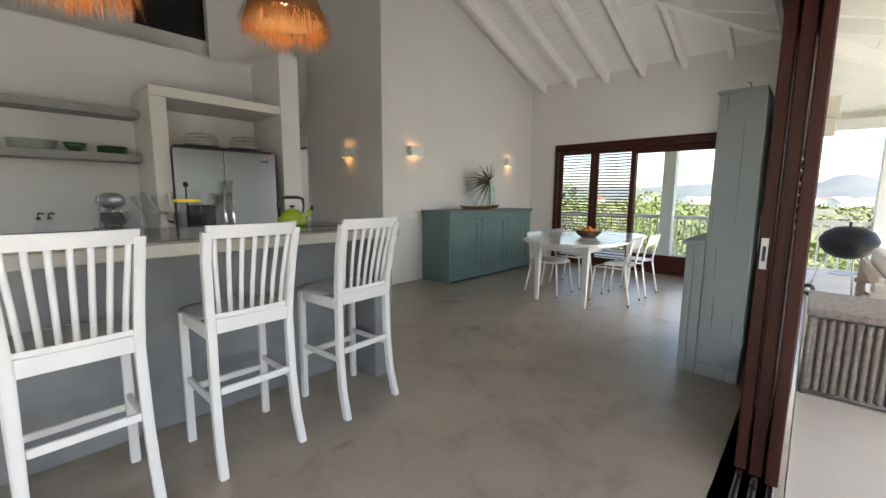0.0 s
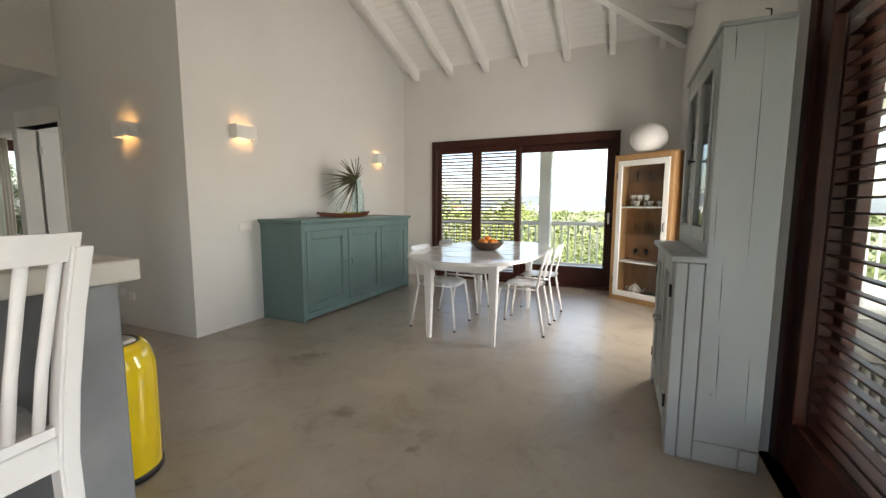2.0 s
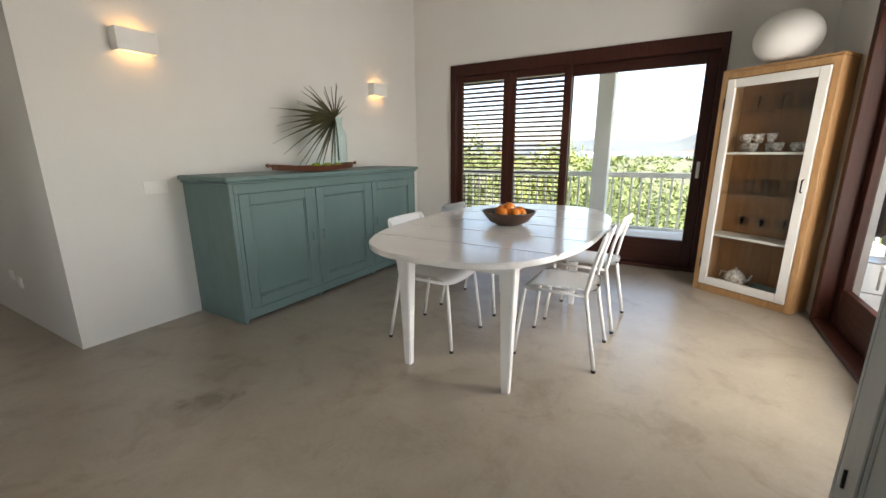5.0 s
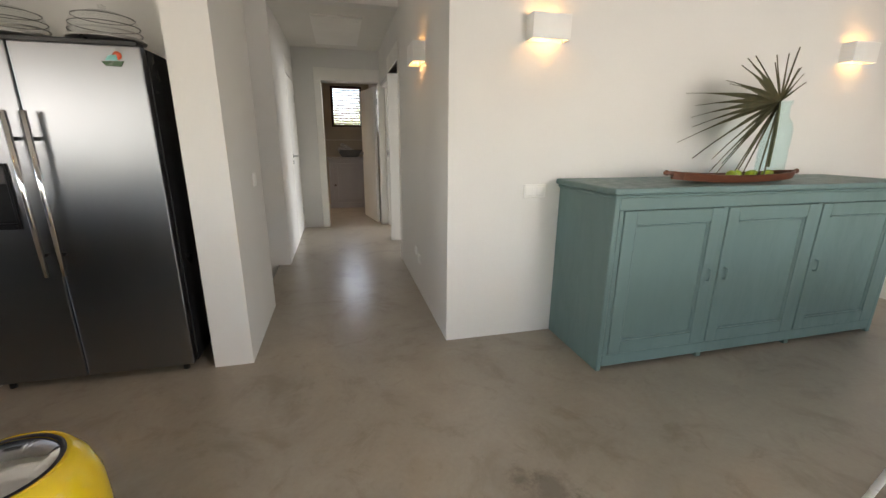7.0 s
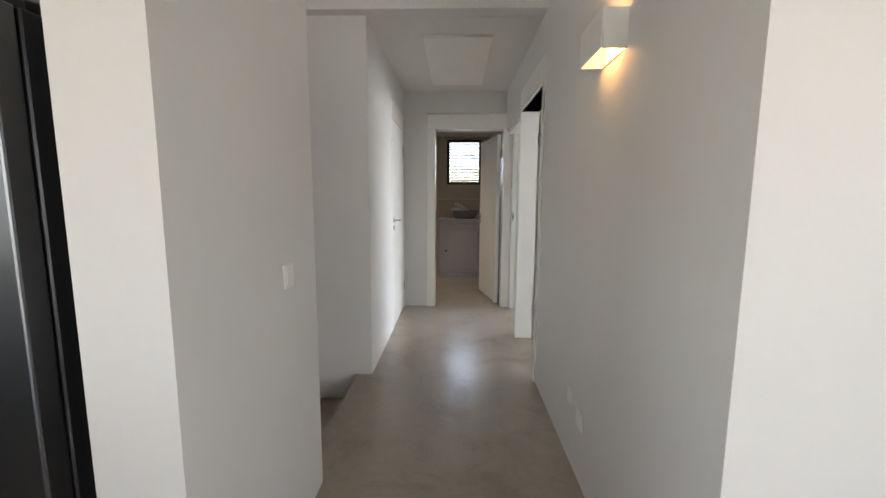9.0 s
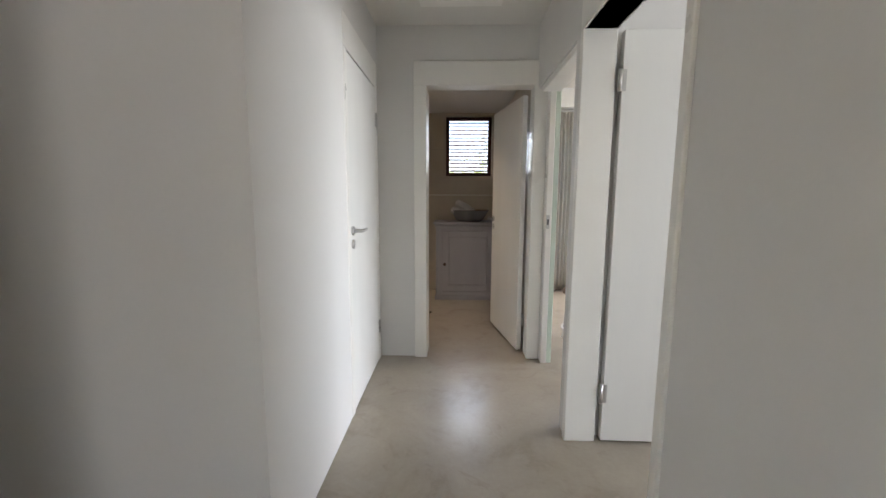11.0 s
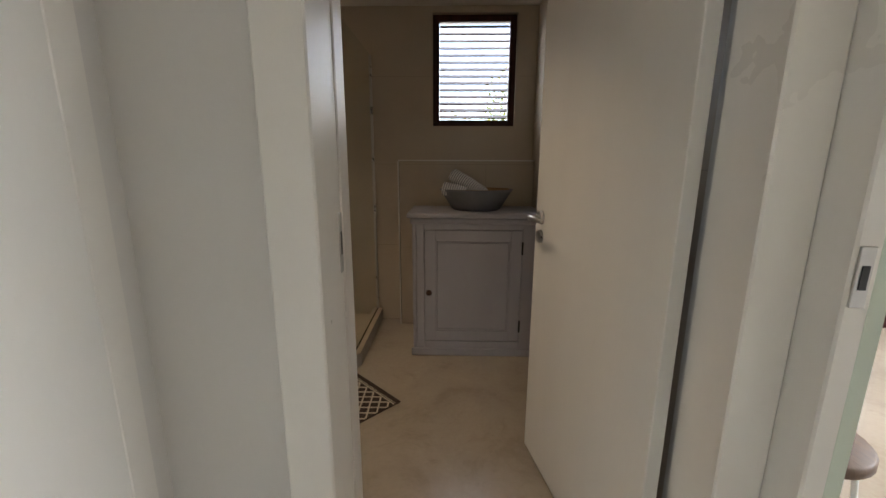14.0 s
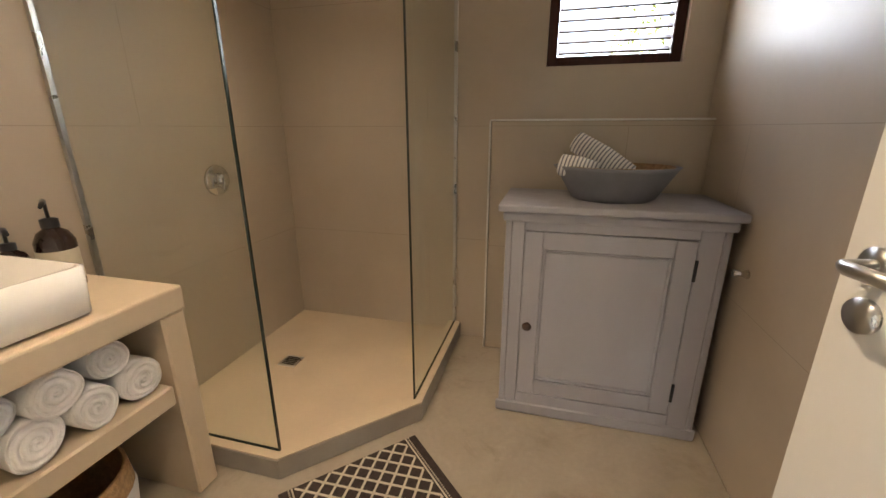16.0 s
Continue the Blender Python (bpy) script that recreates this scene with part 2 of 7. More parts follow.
def glow(name, color, strength):
    m, t, b = nodes_of(name)
    b.inputs["Base Color"].default_value = (*color, 1)
    b.inputs["Emission Color"].default_value = (*color, 1)
    b.inputs["Emission Strength"].default_value = strength
    return m


PLASTER = plain("wall_plaster", (0.70, 0.685, 0.655), 0.75, var=0.03, scale=0.9, fine=55, bump=0.10)


def cement_tiles():
    """Very large smooth cement tiles with hairline joints."""
    m, t, b = nodes_of("bathroom_cement_tiles")
    v = coords(t)
    sp = t.nodes.new("ShaderNodeSeparateXYZ")
    t.links.new(v, sp.inputs[0])
    add = t.nodes.new("ShaderNodeMath")
    t.links.new(sp.outputs[0], add.inputs[0])
    t.links.new(sp.outputs[1], add.inputs[1])
    cb = t.nodes.new("ShaderNodeCombineXYZ")
    t.links.new(add.outputs[0], cb.inputs[0])
    t.links.new(sp.outputs[2], cb.inputs[1])
    br = t.nodes.new("ShaderNodeTexBrick")
    br.inputs["Scale"].default_value, br.inputs["Mortar Size"].default_value = 1.0, 0.0012
    br.inputs["Brick Width"].default_value, br.inputs["Row Height"].default_value = 1.8, 0.62
    t.links.new(cb.outputs[0], br.inputs["Vector"])
    big = noise_of(t, v, 1.3, 6, 0.6, 0.4)
    col = mix(t, ramp(t, big, ((0.35, 0.0), (0.7, 1.0))), (0.49, 0.42, 0.33), (0.43, 0.365, 0.285))
    col = mix(t, br.outputs["Fac"], col, (0.33, 0.28, 0.215))
    t.links.new(col, b.inputs["Base Color"])
    t.links.new(ramp(t, big, ((0.3, 0.32), (0.75, 0.5))), b.inputs["Roughness"])
    bump_to(t, b, noise_of(t, v, 35), 0.06, 0.004)
    return m


BATH_PLASTER = cement_tiles()
CEILING_WHITE = plain("ceiling_white_boards", (0.80, 0.79, 0.76), 0.6, var=0.03, scale=1.5, fine=40, stretch=(1, 1, 1))
FLAT_CEILING = plain("flat_ceiling_paint", (0.72, 0.70, 0.65), 0.7, var=0.03, scale=1.0, fine=60)
FLOOR_CONCRETE = concrete_floor()
MAHOGANY = wood("mahogany", (0.030, 0.008, 0.0055), (0.07, 0.019, 0.011), 0.45, (12, 12, 1.2), 3.0, 0.12, 0.0, 0.25)
MAHOGANY_X = wood("mahogany_across", (0.030, 0.008, 0.0055), (0.07, 0.019, 0.011), 0.45, (1.2, 1.2, 14), 3.0, 0.12, 0.0, 0.25)
MINT = plain("pale_mint_paint", (0.60, 0.68, 0.58), 0.6, var=0.03, scale=1.5, fine=50)
REVEAL_TILE = plain("pale_reveal_tile", (0.74, 0.70, 0.65), 0.4, var=0.04, scale=2.0, fine=50, bump=0.05)
WHITE_TRIM = plain("white_gloss_paint", (0.80, 0.78, 0.73), 0.35, var=0.03, scale=2.0, fine=50, bump=0.05)
DOOR_WHITE = plain("door_white_paint", (0.78, 0.77, 0.73), 0.4, var=0.025, scale=1.0, fine=60, bump=0.04, stretch=(3, 3, 0.6))
CHAIR_WHITE = plain("white_lacquer", (0.80, 0.80, 0.79), 0.25, var=0.02, scale=4, fine=70, bump=0.04, coat=0.3)
STOOL_WHITE = worn_paint("white_stool_paint", (0.72, 0.715, 0.70), (0.55, 0.5, 0.43), 0.32, 0.74, 4.0)
TEAL = worn_paint("teal_green_paint", (0.125, 0.198, 0.192), (0.07, 0.11, 0.108), 0.4, 0.72, 3.0)
HUTCH_BLUE = worn_paint("pale_blue_grey_paint", (0.36, 0.378, 0.375), (0.17, 0.15, 0.13), 0.5, 0.69, 3.5)
CAB_GREY = worn_paint("lilac_grey_paint", (0.375, 0.37, 0.405), (0.25, 0.21, 0.18), 0.5, 0.70, 3.5)
STEEL = plain("brushed_steel", (0.23, 0.236, 0.25), 0.30, 1.0, var=0.012, scale=1.2, fine=260, bump=0.015, stretch=(1, 1, 0.05), rvar=0.03)
CHROME = plain("chrome", (0.75, 0.75, 0.75), 0.10, 1.0, var=0.02, scale=4, fine=90, bump=0.0, rvar=0.03)
SATIN = plain("satin_steel", (0.55, 0.54, 0.52), 0.32, 1.0, var=0.04, scale=10, fine=120, bump=0.03)
BLACK = plain("black_plastic", (0.012, 0.012, 0.013), 0.35, var=0.1, scale=6, fine=120, bump=0.04)
DARK = plain("painted_dark", (0.01, 0.009, 0.008), 0.9, var=0.1, scale=2, fine=30)
BAR_GREY = plain("grey_cement_front", (0.25, 0.255, 0.26), 0.5, var=0.13, scale=2.2, fine=30, bump=0.12, alt=(0.145, 0.15, 0.16))
BAR_TOP = plain("pale_cement_top", (0.50, 0.48, 0.43), 0.35, var=0.10, scale=2.5, fine=40, bump=0.1, alt=(0.40, 0.38, 0.34))
BAR_DARK = plain("dark_polished_top", (0.10, 0.10, 0.105), 0.16, var=0.12, scale=2.5, fine=40, bump=0.04)
PANE = pane_glass()
THIN_GLASS = pane_glass("thin_glass", (0.985, 0.99, 0.985))
JAR_GLASS = pane_glass("thick_jar_glass", (0.965, 0.97, 0.968), 0.03)
AQUA = pane_glass("aqua_glass", (0.925, 0.982, 0.982))
YELLOW = plain("yellow_enamel", (0.80, 0.56, 0.01), 0.15, var=0.03, scale=3, fine=60, bump=0.02, coat=0.6)

# ---- structure: the house ----
SLOPE, EAVE, EX, SY = 0.335, 3.36, 7.58, 0.74
RIDGE = 5.3


def roof_z(x, y):
    return EAVE + SLOPE * min(EX - x, y - SY, 2 * RIDGE - SY - y)


# floors
FLOOR_EDGE = 2.52
floor_bm = bmesh.new()
add_box(floor_bm, (-3.4, 0.5, -0.2), (7.78, 5.66, 0))
add_box(floor_bm, (FLOOR_EDGE, 5.66, -0.2), (7.78, 6.82, 0))
add_box(floor_bm, (1.4, 6.82, -0.2), (7.78, 11.25, 0))
tagged(link_mesh("floor", floor_bm, FLOOR_CONCRETE), "beige-grey polished concrete floor, mottled and stained", "floor", kind="structure")

# outer walls
# holes from y 5.4 and 8.2 are unseen, added to let light in
wall("wall_east", "x", EX, EX + 0.2, 0.54, 11.25, -0.2, 3.36, [(1.44, 4.26, 0, 2.21), (5.4, 6.8, 0.9, 2.1), (8.2, 10.2, 0.9, 2.1)], PLASTER)
wall("wall_south", "y", SY - 0.2, SY, -3.4, EX, -0.2, 3.36, [(-1.2, 3.82, 0, 2.13), (4.75, 6.62, 0, 2.13)], PLASTER)
# the west hole is an unseen opening, added to light the room
wall("wall_west", "x", -3.6, -3.4, 0.54, 6.9, -0.2, 3.36, [(1.6, 4.2, 0.6, 2.3)], PLASTER,
     [((0.54, 3.36), (6.9, 3.36), (6.9, 4.3), (RIDGE, 4.88), (0.74, 3.36))])
# the sideboard wall and the hall's flanks
wall("wall_north", "y", 4.8, 4.92, 3.8, EX, 0, 3.3, [], PLASTER,
     [((3.8, 3.3), (EX, 3.3), (EX, 3.36), (3.8, 4.62))])
wall("wall_hall_east", "x", 3.8, 3.95, 4.92, 8.68, 0, 3.3, [(6.72, 7.64, 0, 2.03), (7.74, 8.66, 0, 2.03)], PLASTER,
     [((4.92, 3.3), (6.9, 3.3), (6.9, 4.62), (4.92, 4.62))])
wall("wall_hall_west", "x", 2.50, 2.63, 6.78, 8.68, 0, 2.6, [(7.80, 8.62, 0, 2.03)], PLASTER)
wall("wall_kitchen", "y", 5.5, 5.66, -3.4, 2.635, -2.2, 2.73, [], PLASTER)
wall("pillar", "x", 2.43, 2.635, 4.795, 5.5, 0, 2.73, [], PLASTER)
wall("wall_stair_back", "y", 6.78, 6.9, -3.4, 2.5, -2.2, 3.3, [], PLASTER)
wall("wall_loft", "y", 6.69, 6.81, -3.4, 3.8, 2.47, 4.72, [(1.58, 2.39, 2.6, 4.6)], PLASTER)
# solid black box stands in for the unlit space behind the opening
box("loft_dark_block", (1.3, 6.83, 2.58), (2.7, 8.6, 4.62), DARK)
bpy.data.objects["loft_dark_block"]["kind"] = "structure"
# bathroom, bedroom, side room
wall("wall_bath_south", "y", 8.68, 8.86, 1.453, 3.947, 0, 2.6, [(2.955, 3.795, 0, 2.07)], PLASTER)
wall("wall_bath_west", "x", 1.45, 1.57, 8.80, 11.05, 0, 2.6, [], BATH_PLASTER)
wall("wall_bath_north", "y", 11.03, 11.25, 1.45, 3.82, 0, 2.6, [(3.078, 3.676, 1.516, 2.277)], BATH_PLASTER)
wall("wall_bath_east", "x", 3.82, 3.95, 8.80, 11.25, 0, 2.6, [], BATH_PLASTER)
wall("wall_bed_north", "y", 10.96, 11.25, 3.95, EX, 0, 2.6, [(4.45, 6.86, 0, 2.27)], PLASTER)
wall("wall_bed_south", "y", 7.66, 7.76, 3.95, EX, 0, 2.6, [], PLASTER)
# flat ceilings
box("ceiling_hall", (1.45, 6.81, 2.47), (3.95, 8.80, 2.6), FLAT_CEILING)
box("ceiling_bath", (1.45, 8.80, 2.32), (3.95, 11.25, 2.5), FLAT_CEILING)
box("ceiling_bedroom", (3.95, 4.92, 2.6), (EX, 11.25, 2.7), FLAT_CEILING)
for n in ("ceiling_hall", "ceiling_bath", "ceiling_bedroom"):
    tagged(bpy.data.objects[n], "plain off-white flat ceiling", "ceiling", kind="structure")
prism("ceiling_hatch", ((2.98, 7.10), (3.49, 7.10), (3.49, 8.35), (2.98, 8.35)), "z", 2.45, 2.469, WHITE_TRIM)
tagged(bpy.data.objects["ceiling_hatch"], "white flush loft hatch in the hall ceiling", "hatch", kind="structure")

# boarded hip ceiling, one mesh
roof_bm = bmesh.new()
BOARD = 0.105
EASTOUT, SOUTHOUT = 2.6, 3.3


def roof_quad(pts, thick=0.02):
    lo = [roof_bm.verts.new(p) for p in pts]
    hi = [roof_bm.verts.new((p[0], p[1], p[2] + thick)) for p in pts]
    n = len(pts)
    roof_bm.faces.new(lo[::-1])
    roof_bm.faces.new(hi)
    for i in range(n):
        roof_bm.faces.new((lo[i], lo[(i + 1) % n], hi[(i + 1) % n], hi[i]))


d = -EASTOUT
while d < RIDGE - SY:
    d1 = min(d + BOARD - 0.006, RIDGE - SY)
    x0, x1, z0, z1 = EX - d, EX - d1, EAVE + SLOPE * d, EAVE + SLOPE * d1
    ytop = 4.8 if d >= 0 else 11.3
    roof_quad(((x0, SY + d, z0), (x0, ytop, z0), (x1, ytop, z1), (x1, SY + d1, z1)))
    y0, y1 = SY + d, SY + d1
    roof_quad(((-3.6, y0, z0), (x0, y0, z0), (x1, y1, z1), (-3.6, y1, z1)))
    d += BOARD
roof_quad(((-3.6, RIDGE, 4.888), (3.8, RIDGE, 4.888), (3.8, 6.9, 4.352), (-3.6, 6.9, 4.352)))
# backing above the boards, and the lids over the other rooms
lid = 0.03
roof_quad(((EX + 2.6, SY - 2.6, EAVE - 2.6 * SLOPE + lid), (EX + 2.6, 11.3, EAVE - 2.6 * SLOPE + lid), (3.02, 11.3, 4.888 + lid), (3.02, RIDGE, 4.888 + lid)), 0.1)
roof_quad(((-3.6, SY - 2.6, EAVE - 2.6 * SLOPE + lid), (EX + 2.6, SY - 2.6, EAVE - 2.6 * SLOPE + lid), (3.02, RIDGE, 4.888 + lid), (-3.6, RIDGE, 4.888 + lid)), 0.1)
ceiling_main = tagged(link_mesh("ceiling", roof_bm, CEILING_WHITE), "white-painted tongue-and-groove boarded hip ceiling", "ceiling", kind="structure")


def rafter(p0, p1, w=0.075, h=0.15):
    part("rafter", add_sweep_box(bmesh.new(), p0, p1, w, h), CEILING_WHITE, ceiling_main)


for k in range(7):
    y = 4.54 - 0.59 * k
    reach = y - SY
    rafter((EX + 2.5, y, EAVE - 2.5 * SLOPE), (EX - reach, y, EAVE + SLOPE * reach))
for k in range(18):
    x = 7.0 - 0.59 * k
    reach = min(EX - x, RIDGE - SY)
    rafter((x, SY - 2.5, EAVE - 2.5 * SLOPE), (x, SY + reach, EAVE + SLOPE * reach))
rafter((EX + 2.5, SY - 2.5, EAVE - 2.5 * SLOPE), (EX - 4.5, SY + 4.5, EAVE + 4.5 * SLOPE), 0.09, 0.19)

# stair down behind the kitchen wall
for k in range(9):
    box("stair_step", (FLOOR_EDGE - 0.27 * (k + 1), 5.665, -0.185 * (k + 1) - 0.3), (FLOOR_EDGE - 0.27 * k, 6.775, -0.185 * (k + 1)), FLOOR_CONCRETE)["kind"] = "structure"


# ---- joinery ----
def louver_bank(parent, axis, pos, a0, a1, z0, z1, n, depth=0.05, tilt=16):
    """Slats of a shutter leaf, each its own piece, sharing one mesh."""
    w = a1 - a0
    bm = bmesh.new()
    add_box(bm, (-w / 2, -depth / 2, -0.004), (w / 2, depth / 2, 0.004), 0.0025)
    me = bpy.data.meshes.new("slat")
    bm.to_mesh(me)
    bm.free()
    me.materials.append(MAHOGANY_X)
    for k in range(n):
        ob = new("slat", me)
        ob.parent = parent
        z = z0 + (k + 0.5) * (z1 - z0) / n
        if axis == "x":
            ob.matrix_local = pose(pos, (a0 + a1) / 2, z, 0, 0, 90) @ pose(0, 0, 0, tilt)
        else:
            ob.matrix_local = pose((a0 + a1) / 2, pos, z, 0, 0, 0) @ pose(0, 0, 0, tilt)


def bars(name, axis, lo, hi, rects, material, parent, bevel=0.004, label=""):
    """Rectangular members (a0, a1, z0, z1) lying in one plane, each its own part."""
    for a0, a1, z0, z1 in rects:
        p, q = ((lo, a0, z0), (hi, a1, z1)) if axis == "x" else ((a0, lo, z0), (a1, hi, z1))
        box(name, p, q, material, parent, bevel, label)


def leaf(parent, axis, lo, hi, a0, a1, z0, z1, stile=0.09, top=0.1, bottom=0.26, mid=None, fill="glass", slats=34, depth=0.05, tilt=16):
    bars("stile", axis, lo, hi, [(a0, a0 + stile, z0, z1), (a1 - stile, a1, z0, z1)], MAHOGANY, parent)
    rails = [(a0 + stile, a1 - stile, z0, z0 + bottom), (a0 + stile, a1 - stile, z1 - top, z1)]
    bars("rail", axis, lo + 0.002, hi - 0.002, rails, MAHOGANY_X, parent)
    c = (lo + hi) / 2
    b0, b1 = a0 + stile, a1 - stile
    if fill == "glass":
        p, q = ((c - 0.003, b0, z0 + bottom), (c + 0.003, b1, z1 - top)) if axis == "x" else ((b0, c - 0.003, z0 + bottom), (b1, c + 0.003, z1 - top))
        g = box("pane", p, q, PANE, parent, 0)
        g.visible_shadow = False
    else:
        louver_bank(parent, axis, c, b0 + 0.002, b1 - 0.002, z0 + bottom, z1 - top, slats, depth, tilt)


# east slider: two shutter leaves, one glass leaf
win = tagged(new("window_1"), "dark mahogany sliding door with shutter leaves and one clear glass leaf", "sliding door", kind="structure")
bars("window_frame", "x", EX - 0.03, EX + 0.15, [(1.44, 1.50, 0, 2.21), (4.19, 4.26, 0, 2.21), (1.50, 4.19, 2.08, 2.21), (1.50, 4.19, 0, 0.035)], MAHOGANY, win)
leaf(win, "x", EX + 0.0, EX + 0.045, 3.50, 4.18, 0.035, 2.08, 0.075, 0.07, 0.12, None, "slats", 36)
leaf(win, "x", EX + 0.0, EX + 0.045, 2.80, 3.50, 0.035, 2.08, 0.075, 0.07, 0.12, None, "slats", 36)
leaf(win, "x", EX + 0.07, EX + 0.115, 1.50, 2.90, 0.035, 2.08, 0.10, 0.10, 0.26)
box("pull", (EX + 0.055, 1.535, 0.93), (EX + 0.075, 1.565, 1.09), SATIN, win, 0.006)
# south slider beyond the hutch
win = tagged(new("window_2"), "dark mahogany glass sliding door onto the deck", "sliding door", kind="structure")
bars("window_frame", "y", SY - 0.14, SY + 0.03, [(4.75, 4.82, 0, 2.13), (6.55, 6.62, 0, 2.13), (4.82, 6.55, 2.02, 2.13), (4.82, 6.55, 0, 0.035)], MAHOGANY, win)
leaf(win, "y", SY - 0.05, SY - 0.005, 4.82, 5.70, 0.035, 2.02)
leaf(win, "y", SY - 0.11, SY - 0.065, 5.62, 6.55, 0.035, 2.02)
# the deck door we come in by: three leaves slid behind one another
win = tagged(new("door_1"), "open mahogany sliding door with shutter and glass leaves", "sliding door", kind="structure")
bars("door_frame", "y", SY - 0.22, SY - 0.045, [(-1.2, -1.12, 0, 2.13), (3.74, 3.82, 0, 2.13), (-1.12, 3.74, 2.03, 2.13)], MAHOGANY, win)
for y in (SY - 0.195, SY - 0.138, SY - 0.082):
    box("door_track", (-1.12, y - 0.012, 0.0), (3.74, y + 0.012, 0.012), SATIN, win, 0.002)
    box("track_groove", (-1.12, y - 0.004, 0.0122), (2.5, y + 0.004, 0.0135), BLACK, win, 0)
leaf(win, "y", SY - 0.104, SY - 0.057, 2.55, 3.73, 0.014, 2.03, 0.11, 0.11, 0.24)
leaf(win, "y", SY - 0.163, SY - 0.113, 2.53, 3.74, 0.014, 2.03, 0.10, 0.1, 0.2, None, "slats", 30, 0.042, 0)
leaf(win, "y", SY - 0.218, SY - 0.172, 2.50, 3.70, 0.014, 2.03, 0.11, 0.1, 0.24)
lock = box("lock_plate", (2.5465, SY - 0.092, 0.95), (2.5495, SY - 0.066, 1.085), SATIN, win, 0.001)
box("lock_slot", (2.5452, SY - 0.085, 0.985), (2.5463, SY - 0.073, 1.05), BLACK, lock, 0)
pull = box("pull", (2.575, SY - 0.0565, 1.02), (2.605, SY - 0.052, 1.19), SATIN, win, 0.002)
box("pull_recess", (2.583, SY - 0.0518, 1.05), (2.597, SY - 0.0505, 1.16), BLACK, pull, 0)
# bathroom window
win = tagged(new("window_3"), "small dark mahogany louvred bathroom window", "window", kind="structure")
bars("window_frame", "y", 11.07, 11.13, [(3.078, 3.125, 1.516, 2.277), (3.629, 3.676, 1.516, 2.277), (3.125, 3.629, 2.23, 2.277), (3.125, 3.629, 1.516, 1.563)], MAHOGANY, win)
louver_bank(win, "y", 11.10, 3.127, 3.627, 1.563, 2.23, 14, 0.05, 30)
# bedroom slider
win = tagged(new("window_4"), "dark mahogany sliding glass door of the bedroom", "sliding door", kind="structure")
bars("window_frame", "y", 10.97, 11.12, [(4.45, 4.51, 0, 2.27), (6.80, 6.86, 0, 2.27), (4.51, 6.80, 2.14, 2.27), (4.51, 6.80, 0, 0.03)], MAHOGANY, win)
leaf(win, "y", 10.99, 11.03, 4.51, 5.775, 0.03, 2.14, 0.085, 0.05, 0.30)
leaf(win, "y", 11.05, 11.09, 5.695, 6.80, 0.03, 2.14, 0.085, 0.03, 0.30)


# hinged doors with frames
def lever(parent, x, y, z, side, way):
    """A lever handle with round rose and key rose; side: +1/-1 out of the leaf along local y; way: lever direction along x."""
    h = tube("handle", [(x, y, z), (x, y + side * 0.05, z), (x + way * 0.012, y + side * 0.055, z), (x + way * 0.12, y + side * 0.052, z)], [0.009, 0.009, 0.010, 0.009], SATIN, parent, 10, "satin steel lever handle")
    tube("rose", [(x, y, z), (x, y + side * 0.009, z)], 0.026, SATIN, h, 20)
    tube("key_rose", [(x, y, z - 0.075), (x, y + side * 0.009, z - 0.075)], 0.026, SATIN, h, 20)


def hinged_door(name, m, width, label, handle_z=1.05, hinge_out=-1):
    """Hinge line at the local origin, leaf along +x, thickness 0.04 in y."""
    d = thing(name, m, label, "door")
    d["kind"] = "structure"
    box("door_leaf", (0.012, -0.02, 0.012), (width, 0.02, 2.02), DOOR_WHITE, d, 0.002)
    for z in (0.27, 1.80):
        tube("hinge", [(0, hinge_out * 0.022, z - 0.05), (0, hinge_out * 0.022, z + 0.05)], 0.010, SATIN, d, 10)
        box("hinge_plate", (0.0, hinge_out * 0.0205, z - 0.048), (0.03, hinge_out * 0.0225, z + 0.048), SATIN, d, 0)
    for s in (-1, 1):
        lever(d, width - 0.055, s * 0.02, handle_z, s, -1)
    box("latch", (width - 0.001, -0.011, handle_z - 0.09), (width + 0.002, 0.011, handle_z + 0.08), SATIN, d, 0)
    return d


def door_casing(name, axis, lo, hi, a0, a1, top, w=0.06):
    f = tagged(new(name), "white painted door frame", "door frame", kind="structure")
    bars("jamb", axis, lo, hi, [(a0 - w, a0 + 0.04, 0, top), (a1 - 0.04, a1 + w, 0, top)], WHITE_TRIM, f)
    bars("head", axis, lo + 0.001, hi - 0.001, [(a0 - w, a1 + w, top, top + 0.17)], WHITE_TRIM, f)
    return f


# bathroom door
bath_frame = door_casing("door_frame_bath", "y", 8.655, 8.806, 2.955, 3.811, 2.055, 0.055)
box("jamb_lining", (2.905, 8.807, 0.0), (2.998, 8.874, 2.03), REVEAL_TILE, bath_frame, 0.003, "pale smooth tiled reveal")
strike = box("strike_plate", (2.9951, 8.783, 1.02), (2.9972, 8.803, 1.15), SATIN, bath_frame, 0.0005)
box("strike_slot", (2.9973, 8.788, 1.06), (2.9978, 8.798, 1.11), BLACK, strike, 0)
ang = math.degrees(math.atan2(9.524 - 8.80, 3.594 - 3.738))
hinged_door("door_2", pose(3.738, 8.80, 0, 0, 0, ang), 0.77, "white flush bathroom door standing open inwards", 1.05, -1)
# left door, shut
door_casing("door_frame_left", "x", 2.49, 2.634, 7.80, 8.62, 2.03, 0.02)
hinged_door("door_3", pose(2.612, 8.60, 0, 0, 0, -90), 0.78, "white flush door, shut, in the hall", 1.07, 1)
# side room door, open into the room
door_casing("door_frame_side", "x", 3.787, 3.945, 6.70, 7.64, 2.03, 0.0)
hinged_door("door_4", pose(3.962, 7.615, 0, 0, 0, -1), 0.82, "white flush door standing wide open into a side room", 1.05, -1)
